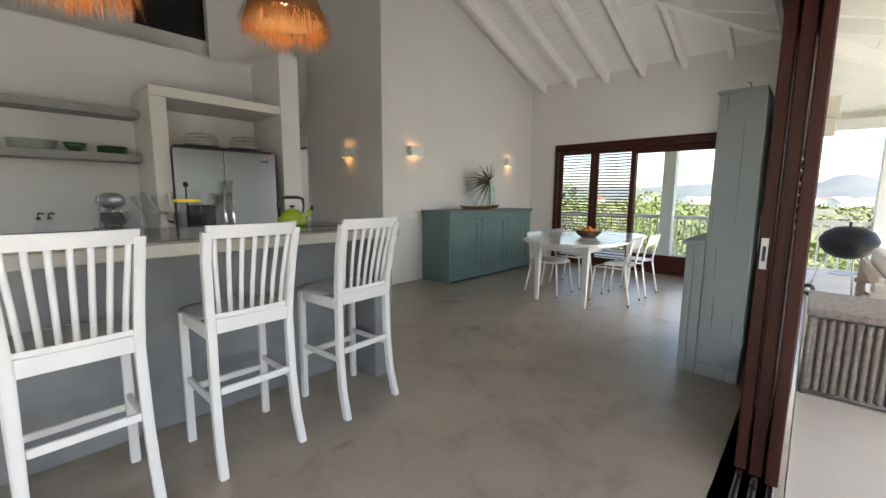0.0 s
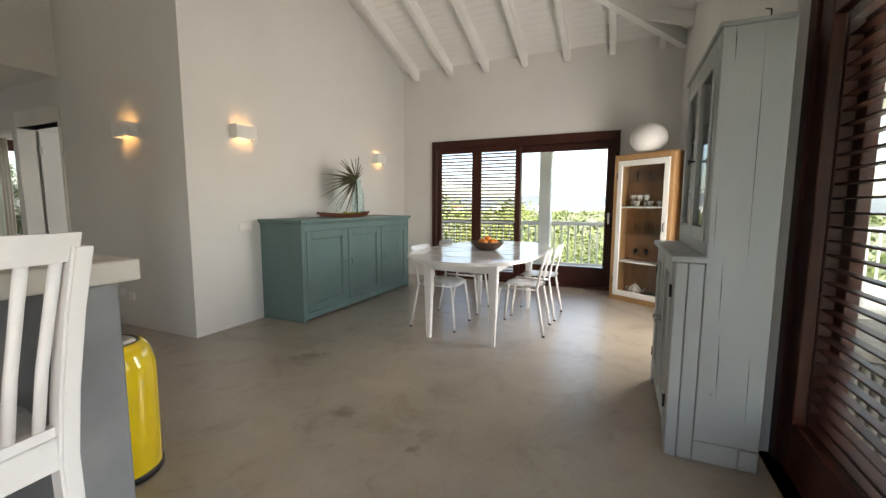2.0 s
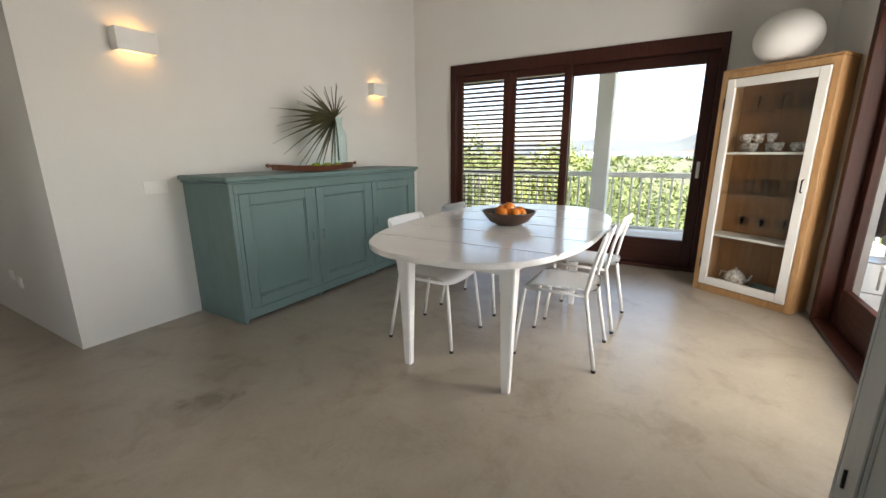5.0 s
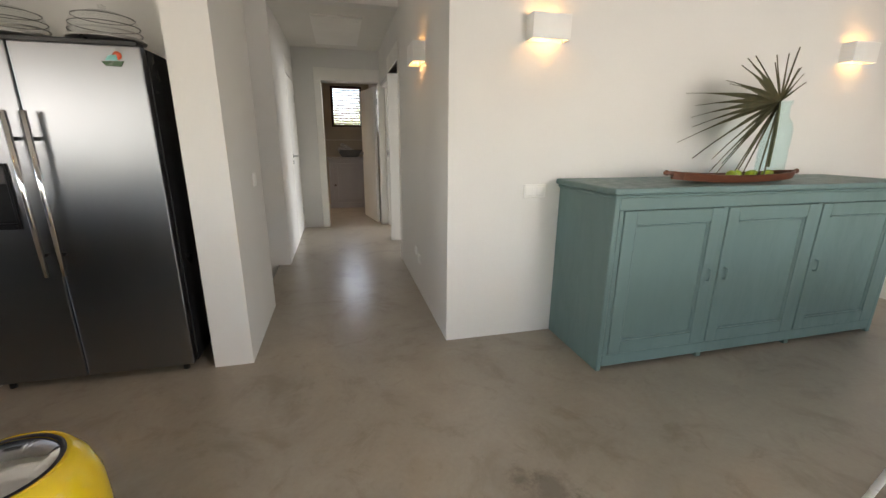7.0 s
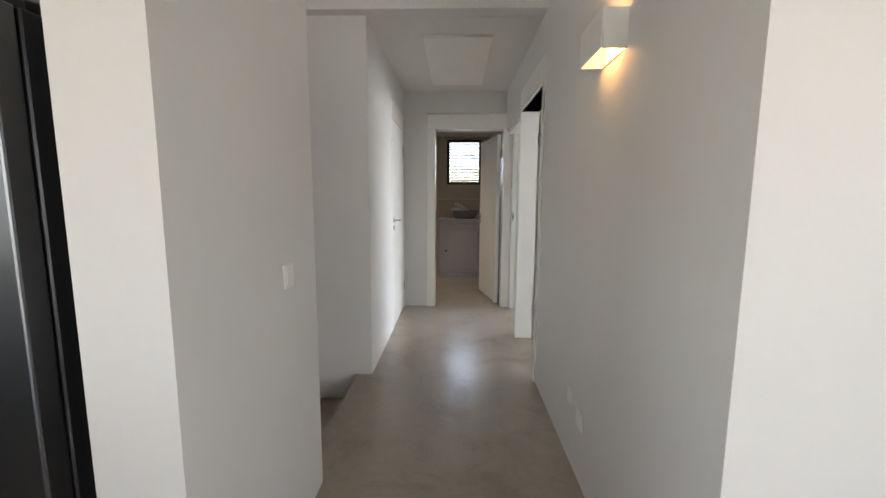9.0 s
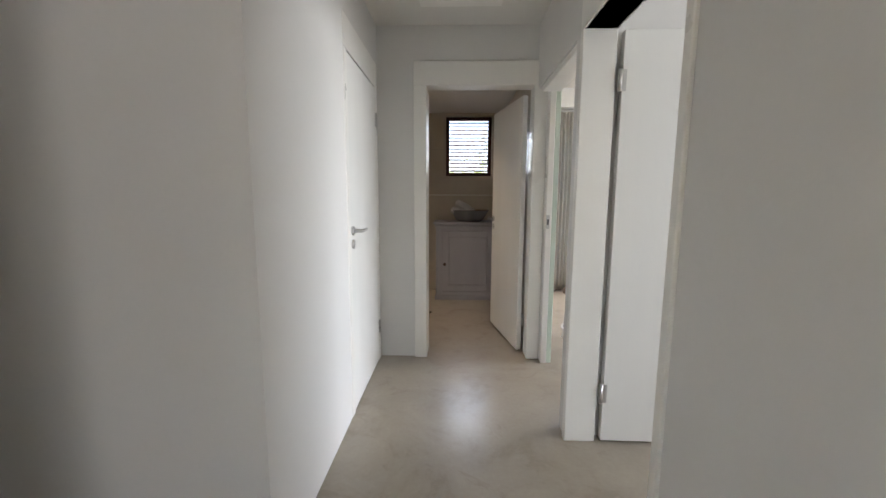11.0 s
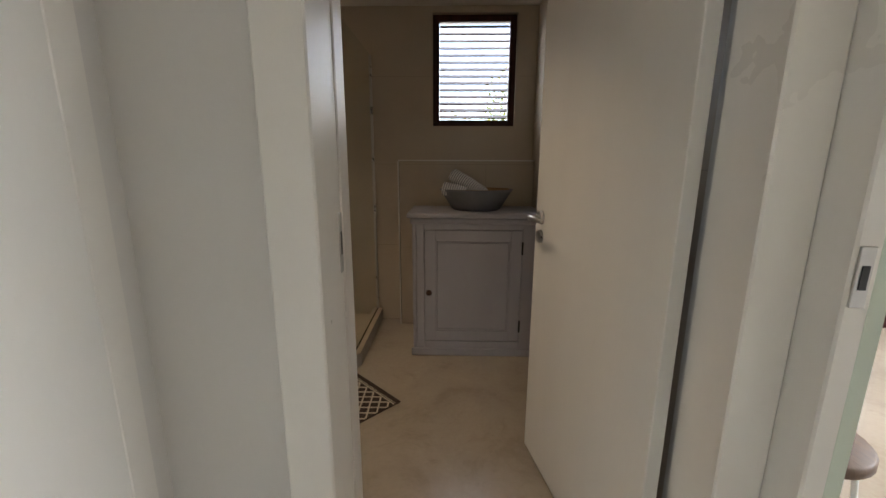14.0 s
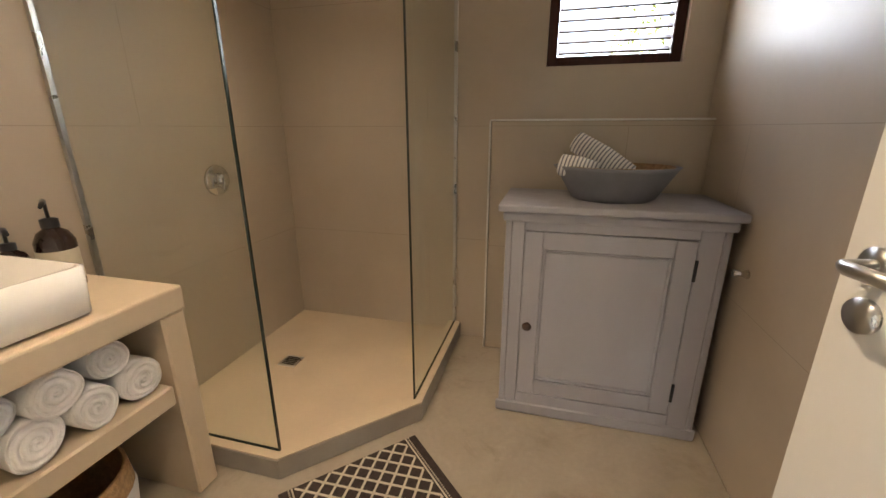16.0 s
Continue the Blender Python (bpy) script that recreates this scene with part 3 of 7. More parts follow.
# bedroom doorway
f = tagged(new("door_frame_bedroom"), "white painted frame of the open bedroom doorway", "door frame", kind="structure")
bars("jamb", "x", 3.868, 3.912, [(8.58, 8.665, 0, 2.03)], WHITE_TRIM, f)
bars("head", "x", 3.81, 3.94, [(7.741, 8.58, 1.99, 2.028)], WHITE_TRIM, f)
sp = box("strike_plate", (3.872, 8.574, 1.03), (3.896, 8.5795, 1.13), SATIN, f, 0.001)
box("strike_slot", (3.878, 8.5725, 1.06), (3.890, 8.5738, 1.10), BLACK, sp, 0)
box("bedroom_reveal", (3.9135, 8.587, 0.0), (3.949, 8.659, 2.03), MINT, None, 0.003)["kind"] = "structure"

# ---- dining end ----
PINE = wood("honey_pine", (0.36, 0.19, 0.075), (0.52, 0.31, 0.14), 0.45, (10, 10, 1.0), 3.0, 0.08)
PINE_DARK = wood("amber_backboard", (0.20, 0.085, 0.028), (0.33, 0.16, 0.06), 0.5, (10, 10, 1.0), 3.0, 0.08)
TRAY_WOOD = wood("red_brown_tray_wood", (0.085, 0.028, 0.014), (0.17, 0.06, 0.03), 0.45, (2, 14, 14))
BOWL_WOOD = wood("dark_bowl_wood", (0.045, 0.022, 0.014), (0.10, 0.05, 0.028), 0.45, (6, 6, 6))
FROND = plain("dried_palm_green", (0.10, 0.105, 0.05), 0.7, var=0.15, scale=12, fine=90, alt=(0.16, 0.135, 0.07))
LIME = plain("lime_peel", (0.27, 0.37, 0.02), 0.35, var=0.1, scale=30, fine=160, bump=0.15)
ORANGE = plain("orange_peel", (0.72, 0.20, 0.012), 0.4, var=0.08, scale=20, fine=180, bump=0.25)
CERAMIC = plain("white_ceramic", (0.78, 0.77, 0.74), 0.15, var=0.02, scale=8, fine=90, bump=0.02, coat=0.4)
PORCELAIN = plain("patterned_porcelain", (0.74, 0.72, 0.68), 0.2, var=0.05, scale=60, fine=90, alt=(0.20, 0.13, 0.09), bump=0.0)
GLOBE = plain("white_paper_globe", (0.80, 0.79, 0.76), 0.6, var=0.02, scale=4, fine=70, bump=0.08)
SWITCH = plain("white_switch_plastic", (0.80, 0.79, 0.76), 0.35, var=0.02, scale=10, fine=100, bump=0.0)
METAL_BLACK = plain("black_iron", (0.02, 0.02, 0.02), 0.45, 0.6, var=0.1, scale=20, fine=90)


def panel_door(parent, x0, x1, z0, z1, y, material, out=-1, stile=0.075, hinge_left=True, handle=None):
    """A framed door in a front at y; out: which way along y it faces. Returns the door."""
    t = 0.022
    d = box("door", (x0 + stile, y, z0 + stile), (x1 - stile, y + out * 0.008, z1 - stile), material, parent, 0.0)
    for a, b in ((x0, x0 + stile), (x1 - stile, x1)):
        box("stile", (a, y, z0), (b, y + out * t, z1), material, d, 0.003)
    for a, b in ((z0, z0 + stile), (z1 - stile, z1)):
        box("rail", (x0 + stile, y, a), (x1 - stile, y + out * (t - 0.001), b), material, d, 0.003)
    s, m = stile, 0.014
    for a, b in (((x0 + s, z0 + s), (x0 + s + m, z1 - s)), ((x1 - s - m, z0 + s), (x1 - s, z1 - s)), ((x0 + s + m, z0 + s), (x1 - s - m, z0 + s + m)), ((x0 + s + m, z1 - s - m), (x1 - s - m, z1 - s))):
        box("moulding", (a[0], y, a[1]), (b[0], y + out * 0.016, b[1]), material, d, 0.005)
    return d


def sideboard():
    s = thing("sideboard", pose(4.535, 4.80, 0), "long teal-green painted wooden sideboard with three panelled doors", "sideboard")
    w, dp, h = 2.17, 0.555, 1.04
    f = -dp
    box("back_panel", (0.01, -0.015, 0.06), (w - 0.01, 0.0, h - 0.035), TEAL, s, 0.002)
    box("side_panel", (0, f, 0.0), (0.03, -0.002, h - 0.035), TEAL, s, 0.004)
    box("side_panel", (w - 0.03, f, 0.0), (w, -0.002, h - 0.035), TEAL, s, 0.004)
    box("bottom_panel", (0.03, f + 0.02, 0.06), (w - 0.03, -0.016, 0.085), TEAL, s, 0.002)
    box("carcass", (0.031, f + 0.024, 0.086), (w - 0.031, -0.017, h - 0.04), TEAL, s, 0.0)
    box("top", (-0.03, f - 0.03, h - 0.032), (w + 0.03, 0.0, h), TEAL, s, 0.008, "teal-painted top board with a moulded edge", 2)
    box("top_moulding", (-0.015, f - 0.017, h - 0.052), (w + 0.015, -0.002, h - 0.033), TEAL, s, 0.006)
    box("top_rail", (0.03, f, h - 0.115), (w - 0.03, f + 0.022, h - 0.053), TEAL, s, 0.002)
    box("plinth", (0.03, f + 0.001, 0.025), (w - 0.03, f + 0.022, 0.095), TEAL, s, 0.004)
    edges = (0.03, 0.058, 0.695, 0.732, 1.395, 1.43, 2.105, w - 0.03)
    for a, b in zip(edges[::2], edges[1::2]):
        box("post", (a, f - 0.0005, 0.095), (b, f + 0.022, h - 0.115), TEAL, s, 0.003)
        if 0.3 < a < 2:
            box("foot", (a, f + 0.002, 0.0), (b, f + 0.05, 0.026), TEAL, s, 0.003)
    for k, (a, b) in enumerate(((0.06, 0.693), (0.734, 1.393), (1.432, 2.103))):
        d = panel_door(s, a, b, 0.1, h - 0.12, f + 0.016, TEAL)
        hx = b - 0.04 if k == 0 else a + 0.04
        tube("handle", [(hx, f - 0.004, 0.50), (hx, f - 0.025, 0.505), (hx, f - 0.028, 0.535), (hx, f - 0.025, 0.565), (hx, f - 0.004, 0.57)], 0.005, TEAL, d, 8)
        if k == 0:
            box("lock_plate", (b - 0.055, f - 0.009, 0.47), (b - 0.025, f - 0.005, 0.60), TEAL, d, 0.002)


sideboard()


def bottle_vase():
    v = thing("glass_vase", pose(5.825, 4.50, 1.04), "pale aqua glass bottle vase on the sideboard", "vase")
    lathe("bottle", [(0, 0.004), (0.072, 0.004), (0.078, 0.02), (0.078, 0.17), (0.073, 0.185), (0.078, 0.2), (0.078, 0.30), (0.068, 0.345), (0.046, 0.375), (0.042, 0.44), (0.05, 0.455), (0.052, 0.47),
                     (0.046, 0.47), (0.038, 0.44), (0.042, 0.378), (0.064, 0.34), (0.073, 0.295), (0.073, 0.025), (0, 0.012)], AQUA, v, 24)
    f = thing("palm_frond", pose(5.815, 4.50, 1.42), "dry green fan palm frond hanging over the bottle vase", "palm frond")
    rng = random.Random(5)
    tube("stalk", [(0.0, 0, -0.3), (0.0, 0, -0.1), (-0.01, 0, 0.04), (-0.03, -0.01, 0.085)], [0.008, 0.008, 0.007, 0.006], FROND, f, 7)
    n = 30
    for k in range(n):
        u = k / (n - 1)
        ang = radians(38 + 95 * u / 0.3 if u < 0.3 else 136 + 116 * (u - 0.3) / 0.7)
        ln = 0.16 + 0.12 * min(1, u * 2.0) + 0.22 * (u > 0.25) * min(1, (u - 0.25) * 3)
        ln *= rng.uniform(1.1, 1.5)
        bm = bmesh.new()
        dy = rng.uniform(-0.12, 0.03)
        prev = None
        for j in range(6):
            s = j / 5
            sag = 0.10 * s * s * max(0.2, abs(math.cos(ang)))
            p = Vector((-0.03 + math.cos(ang) * ln * s, -0.01 + dy * s * ln * 2, 0.085 + math.sin(ang) * ln * s - sag * ln))
            wd = (0.003 + 0.010 * math.sin(min(1, s * 1.25 + 0.12) * math.pi)) * (1.25 if u > 0.35 else 0.5) * (1 - 0.75 * max(0, s - 0.5) * 2)
            side = Vector((-math.sin(ang), 0.35, math.cos(ang))).normalized() * max(wd, 0.0012)
            cur = [bm.verts.new(p - side), bm.verts.new(p + Vector((0, 0.006, 0))), bm.verts.new(p + side)]
            if prev:
                for i in (0, 1):
                    bm.faces.new((prev[i], prev[i + 1], cur[i + 1], cur[i]))
            prev = cur
        bmesh.ops.solidify(bm, geom=bm.faces[:], thickness=0.0012)
        part("blade", bm, FROND, f)


bottle_vase()


def dugout_tray():
    t = thing("wooden_tray", pose(5.46, 4.42, 1.04), "long red-brown carved wooden tray on the sideboard", "tray")
    bm = bmesh.new()
    n, half = 24, 0.44
    rows = []
    for k in range(n + 1):
        s = -1 + 2 * k / n
        w = 0.085 * math.sqrt(max(0.0, 1 - s ** 4)) + 0.012
        lift = 0.02 * s * s
        prof = [(-w, 0.045), (-w * 0.72, 0.002), (w * 0.72, 0.002), (w, 0.045), (w - 0.01, 0.046), (w * 0.6, 0.014), (-w * 0.6, 0.014), (-w + 0.01, 0.046)]
        rows.append([bm.verts.new((s * half, y, z + lift)) for y, z in prof])
    for a, b in zip(rows, rows[1:]):
        for i in range(8):
            bm.faces.new((a[i], a[(i + 1) % 8], b[(i + 1) % 8], b[i]))
    bm.faces.new(rows[0][::-1])
    bm.faces.new(rows[-1])
    part("tray_body", bm, TRAY_WOOD, t)
    for s in (-1, 1):
        tube("grip", [(s * 0.43, 0, 0.05), (s * 0.46, 0, 0.056), (s * 0.485, 0, 0.058), (s * 0.50, 0, 0.058)], [0.012, 0.009, 0.016, 0.006], TRAY_WOOD, t, 10)
    first = thing("lime", pose(5.44, 4.42, 1.055), "green lime lying in the wooden tray", "lime", "limes in the tray")
    lathe("fruit", [(0, 0), (0.012, 0.002), (0.024, 0.012), (0.029, 0.026), (0.025, 0.041), (0.012, 0.05), (0, 0.053)], LIME, first, 14)
    for k in range(1, 6):
        copy_thing(first, pose(5.44 + 0.061 * k, 4.42 + (0.02 if k % 2 else -0.015), 1.055, 0, 0, 40 * k))


dugout_tray()


def dining_table():
    cx, cy, a, b, h = 5.39, 2.635, 1.04, 0.60, 0.745
    t = thing("dining_table", pose(cx, cy, 0), "white-painted oval wooden dining table with a planked top", "table")
    expo = 2.7

    def half(x):
        return b * (max(0.0, 1 - abs(x / a) ** expo)) ** (1 / expo)
    cuts = [-a, -0.69, -0.345, 0.0, 0.345, 0.69, a]
    for x0, x1 in zip(cuts, cuts[1:]):
        xs = [x0 + 0.0012 + (x1 - x0 - 0.0024) * k / 8 for k in range(9)]
        if x0 == -a:
            xs = [-a * (1 - (k / 12) ** 2 * (1 - 0.69 / a)) for k in range(13)]
            xs[-1] -= 0.0012
        if x1 == a:
            xs = [a * (1 - (k / 12) ** 2 * (1 - 0.69 / a)) for k in range(13)][::-1]
            xs[0] += 0.0012
        poly = [(x, -half(x)) for x in xs] + [(x, half(x)) for x in xs[::-1] if half(x) > 1e-5]
        bm = add_prism(bmesh.new(), poly, "z", h - 0.028, h)
        bmesh.ops.bevel(bm, geom=[e for e in bm.edges if abs(e.verts[0].co.z - e.verts[1].co.z) < 1e-6], offset=0.005, segments=2, affect="EDGES", clamp_overlap=True)
        part("board", bm, TABLE_WHITE, t)
    lx, ly = 0.71, 0.298
    for s in (-1, 1):
        box("apron", (-lx, s * ly - 0.011, h - 0.125), (lx, s * ly + 0.011, h - 0.029), CHAIR_WHITE, t, 0.002)
        box("apron", (s * lx - 0.011, -ly, h - 0.125), (s * lx + 0.011, ly, h - 0.03), CHAIR_WHITE, t, 0.002)
    for sx in (-1, 1):
        for sy in (-1, 1):
            bm = bmesh.new()
            top, bot = 0.036, 0.02
            x, y = sx * lx, sy * ly
            vs = [bm.verts.new((x + i * r, y + j * r, z)) for z, r in ((0, bot), (h - 0.14, top), (h - 0.029, top)) for i, j in ((-1, -1), (1, -1), (1, 1), (-1, 1))]
            for q in (0, 4):
                for i in range(4):
                    bm.faces.new((vs[q + i], vs[q + (i + 1) % 4], vs[q + 4 + (i + 1) % 4], vs[q + 4 + i]))
            bm.faces.new(vs[3::-1])
            bm.faces.new(vs[8:])
            bmesh.ops.bevel(bm, geom=[e for e in bm.edges if abs(e.verts[0].co.z - e.verts[1].co.z) > 0.01], offset=0.005, segments=2, affect="EDGES")
            part("leg", bm, CHAIR_WHITE, t)
    box("runner", (-0.5, -0.04, h - 0.075), (0.5, 0.04, h - 0.03), BOWL_WOOD, t, 0.003, "dark wooden extension runner")


TABLE_WHITE = plain("white_table_enamel", (0.78, 0.77, 0.75), 0.16, var=0.03, scale=3, fine=40, bump=0.10, stretch=(4, 0.6, 1), coat=0.5)
dining_table()


def dining_chair(m):
    """Seat centre at the local origin, facing +y; back legs at -y."""
    c = thing("dining_chair", m, "white-painted metal and plywood dining chair at the oval table", "chair", "chairs round the table")
    w, hs = 0.205, 0.445
    for s in (-1, 1):
        tube("front_leg", [(s * w * 1.02, 0.225, 0.012), (s * w * 0.93, 0.195, 0.30), (s * w * 0.9, 0.18, hs - 0.02)], 0.0115, CHAIR_WHITE, c, 8)
        tube("back_leg", [(s * w * 1.02, -0.235, 0.012), (s * w * 0.95, -0.19, 0.26), (s * w * 0.9, -0.16, hs - 0.01), (s * w * 0.9, -0.19, 0.60), (s * w * 0.86, -0.235, 0.765)], 0.0115, CHAIR_WHITE, c, 8)
        tube("seat_rail", [(s * w * 0.9, -0.165, hs - 0.02), (s * w * 0.9, 0.185, hs - 0.02)], 0.010, CHAIR_WHITE, c, 8)
        for y in (0.225, -0.235):
            tube("foot_cap", [(s * w * 1.02, y, 0.0), (s * w * 1.02, y * 0.995, 0.016)], 0.013, BLACK, c, 8)
    # dished seat
    bm = bmesh.new()
    n = 10
    grid = []
    for j in range(n + 1):
        v = -1 + 2 * j / n
        row = []
        for i in range(n + 1):
            u = -1 + 2 * i / n
            r = 1 - 0.10 * (abs(u) ** 4) * (abs(v) ** 4)
            x = u * 0.205 * r * (0.94 + 0.06 * v)
            y = v * 0.205 * r
            z = hs + 0.012 * u * u - 0.03 * max(0, v - 0.55) ** 2 * 5 - 0.004
            row.append(bm.verts.new((x, y, z)))
        grid.append(row)
    for j in range(n):
        for i in range(n):
            bm.faces.new((grid[j][i], grid[j][i + 1], grid[j + 1][i + 1], grid[j + 1][i]))
    bmesh.ops.solidify(bm, geom=bm.faces[:], thickness=0.012)
    part("seat", bm, CHAIR_WHITE, c, "", True)
    # curved backrest plate with rounded corners
    bm = bmesh.new()
    rows = []
    for j in range(9):
        v = -1 + 2 * j / 8
        inset = 0.022 * (abs(v) ** 6)
        row = []
        for i in range(13):
            u = -1 + 2 * i / 12
            x = u * (0.205 - inset)
            y = -0.205 - 0.014 * (1 - u * u) - 0.022 * v - 0.012
            row.append(bm.verts.new((x, y, 0.715 + v * 0.075)))
        rows.append(row)
    for a, b in zip(rows, rows[1:]):
        for i in range(12):
            bm.faces.new((a[i], a[i + 1], b[i + 1], b[i]))
    bmesh.ops.solidify(bm, geom=bm.faces[:], thickness=0.012)
    part("backrest", bm, CHAIR_WHITE, c, "", True)
    return c


chair = dining_chair(pose(5.11, 3.0, 0, 0, 0, 180))
copy_thing(chair, pose(5.77, 3.0, 0, 0, 0, 180))
copy_thing(chair, pose(5.30, 2.225, 0, 0, 0, 1))
copy_thing(chair, pose(5.89, 2.20, 0, 0, 0, -2))

bowl = thing("fruit_bowl", pose(5.33, 2.60, 0.745), "dark turned wooden bowl of oranges on the dining table", "bowl")
lathe("bowl_body", [(0, 0.0), (0.07, 0.0), (0.12, 0.022), (0.165, 0.078), (0.172, 0.085), (0.163, 0.086), (0.11, 0.032), (0.06, 0.014), (0, 0.012)], BOWL_WOOD, bowl, 30)
orange = thing("orange", pose(5.33, 2.60, 0.81), "ripe orange lying in the wooden bowl", "orange", "oranges in the bowl")
lathe("fruit", [(0, 0), (0.018, 0.003), (0.034, 0.018), (0.039, 0.037), (0.034, 0.057), (0.018, 0.071), (0.004, 0.074), (0, 0.072)], ORANGE, orange, 18)
for x, y, z in ((5.26, 2.62, 0.785), (5.39, 2.56, 0.782), (5.33, 2.53, 0.78), (5.36, 2.67, 0.785), (5.28, 2.55, 0.782)):
    copy_thing(orange, pose(x, y, z, 20, 15, 50))


def vitrine():
    m = pose(6.86, 1.17, 0, 0, 0, 57)
    v = thing("display_cabinet", m, "tall honey-pine display cabinet with a white glazed door, full of crockery", "display cabinet")
    w, dp, h = 0.365, 0.27, 1.81
    # local: front at y=0 facing +y is outwards; body behind at -y
    for s in (-1, 1):
        box("side_panel", (s * w, -dp, 0), (s * (w - 0.022), -0.001, h - 0.022), PINE, v, 0.003)
    box("top_panel", (-w - 0.008, -dp - 0.002, h - 0.021), (w + 0.008, 0.008, h), PINE, v, 0.005)
    box("bottom_panel", (-w + 0.022, -dp, 0.02), (w - 0.022, -0.002, 0.06), PINE, v, 0.003)
    box("back_panel", (-w + 0.022, -dp, 0.06), (w - 0.022, -dp + 0.012, h - 0.022), PINE_DARK, v, 0.0)
    for s in (-1, 1):
        box("front_stile", (s * w, 0.0, 0), (s * (w - 0.045), 0.02, h - 0.022), PINE, v, 0.004)
    box("front_rail", (-w + 0.045, 0.0, 0.0), (w - 0.045, 0.019, 0.06), PINE, v, 0.004)
    box("front_rail", (-w + 0.045, 0.0, h - 0.07), (w - 0.045, 0.019, h - 0.022), PINE, v, 0.004)
    d = box("door", (-w + 0.105, 0.006, 0.13), (w - 0.105, 0.010, h - 0.14), PANE, v, 0.0, "white glazed door")
    d.visible_shadow = False
    for s in (-1, 1):
        box("stile", (s * (w - 0.048), 0.002, 0.065), (s * (w - 0.108), 0.028, h - 0.075), WHITE_TRIM, d, 0.004)
    box("rail", (-w + 0.108, 0.002, 0.065), (w - 0.108, 0.027, 0.13), WHITE_TRIM, d, 0.004)
    box("rail", (-w + 0.108, 0.002, h - 0.14), (w - 0.108, 0.027, h - 0.075), WHITE_TRIM, d, 0.004)
    tube("handle", [(-w + 0.075, 0.028, 0.90), (-w + 0.075, 0.05, 0.905), (-w + 0.075, 0.05, 0.985), (-w + 0.075, 0.028, 0.99)], 0.005, METAL_BLACK, d, 8)
    for z in (0.25, 1.55):
        tube("hinge", [(w - 0.046, 0.03, z - 0.04), (w - 0.046, 0.03, z + 0.04)], 0.006, METAL_BLACK, d, 8)
    shelves = (0.50, 0.86, 1.18, 1.50)
    for k, z in enumerate(shelves):
        box("shelf", (-w + 0.023, -dp + 0.013, z - 0.018), (w - 0.023, -0.03, z), WHITE_TRIM if k in (0, 2) else PANE, v, 0.002)
    return m, (0.06, *shelves)


vm, vz = vitrine()


def mug(m):
    c = thing("teacup", m, "small patterned porcelain cup in the display cabinet", "cup", "crockery in the display cabinet")
    lathe("cup", [(0, 0), (0.022, 0), (0.03, 0.03), (0.036, 0.07), (0.033, 0.07), (0.027, 0.03), (0, 0.006)], PORCELAIN, c, 16)
    tube("handle", [(0.033, 0, 0.058), (0.052, 0, 0.052), (0.054, 0, 0.03), (0.031, 0, 0.018)], 0.004, PORCELAIN, c, 6)
    return c


def tumbler(m, stem=False):
    c = thing("wine_glass" if stem else "tumbler", m, "clear stemmed glass in the display cabinet" if stem else "clear drinking glass in the display cabinet", "glass", "glasses in the display cabinet")
    if stem:
        lathe("goblet", [(0, 0), (0.03, 0.001), (0.004, 0.008), (0.004, 0.07), (0.03, 0.095), (0.034, 0.14), (0.03, 0.165), (0.0285, 0.165), (0.032, 0.14), (0.028, 0.098), (0, 0.078)], THIN_GLASS, c, 14)
    else:
        lathe("beaker", [(0, 0), (0.026, 0), (0.031, 0.11), (0.0295, 0.11), (0.025, 0.006), (0, 0.006)], THIN_GLASS, c, 14)
    return c


rng = random.Random(3)
m0 = mug(vm @ pose(-0.20, -0.16, vz[3]))
for k in range(1, 6):
    copy_thing(m0, vm @ pose(-0.20 + 0.085 * k, -0.13 - 0.07 * (k % 2), vz[3] + 0.0, 0, 0, 70 * k))
for k in range(3):
    copy_thing(m0, vm @ pose(0.20 - 0.085 * k, -0.15, vz[3] + 0.071, 0, 0, 50 * k))
g0 = tumbler(vm @ pose(-0.2, -0.15, vz[4]))
for k in range(1, 6):
    copy_thing(g0, vm @ pose(-0.2 + 0.08 * k, -0.12 - 0.06 * (k % 2), vz[4]))
for k in range(6):
    copy_thing(g0, vm @ pose(-0.22 + 0.085 * k, -0.14 - 0.05 * (k % 2), vz[2]))
w0 = tumbler(vm @ pose(-0.18, -0.16, vz[1]), True)
for k in range(1, 6):
    copy_thing(w0, vm @ pose(-0.18 + 0.072 * k, -0.12 - 0.08 * (k % 2), vz[1]))
pl = thing("plate_stack", vm @ pose(-0.10, -0.17, vz[0]), "stack of blue-green plates in the display cabinet", "plates")
for k in range(4):
    lathe("plate", [(0, 0.0), (0.07, 0.0), (0.115, 0.014), (0.113, 0.017), (0.07, 0.005), (0, 0.005)], plain("sea_green_glaze", (0.14, 0.26, 0.24), 0.2, scale=20) if k == 0 else bpy.data.materials["sea_green_glaze"], pl, 24, (0, 0, 0.009 * k))
tp = thing("teapot", vm @ pose(0.13, -0.17, vz[0]), "patterned porcelain teapot in the display cabinet", "teapot")
lathe("pot", [(0, 0), (0.05, 0), (0.078, 0.04), (0.08, 0.075), (0.055, 0.115), (0, 0.12)], PORCELAIN, tp, 20)
lathe("lid", [(0.052, 0.117), (0.03, 0.135), (0.008, 0.14), (0.012, 0.155), (0, 0.162)], PORCELAIN, tp, 16)
tube("spout", [(-0.07, 0, 0.045), (-0.11, 0, 0.075), (-0.125, 0, 0.115)], [0.016, 0.011, 0.008], PORCELAIN, tp, 10)
tube("handle", [(0.07, 0, 0.1), (0.115, 0, 0.1), (0.12, 0, 0.05), (0.078, 0, 0.035)], 0.007, PORCELAIN, tp, 8)
gl = thing("globe_lamp", vm @ pose(0.03, -0.12, 1.81), "round white globe lamp, unlit, on the display cabinet", "lamp")
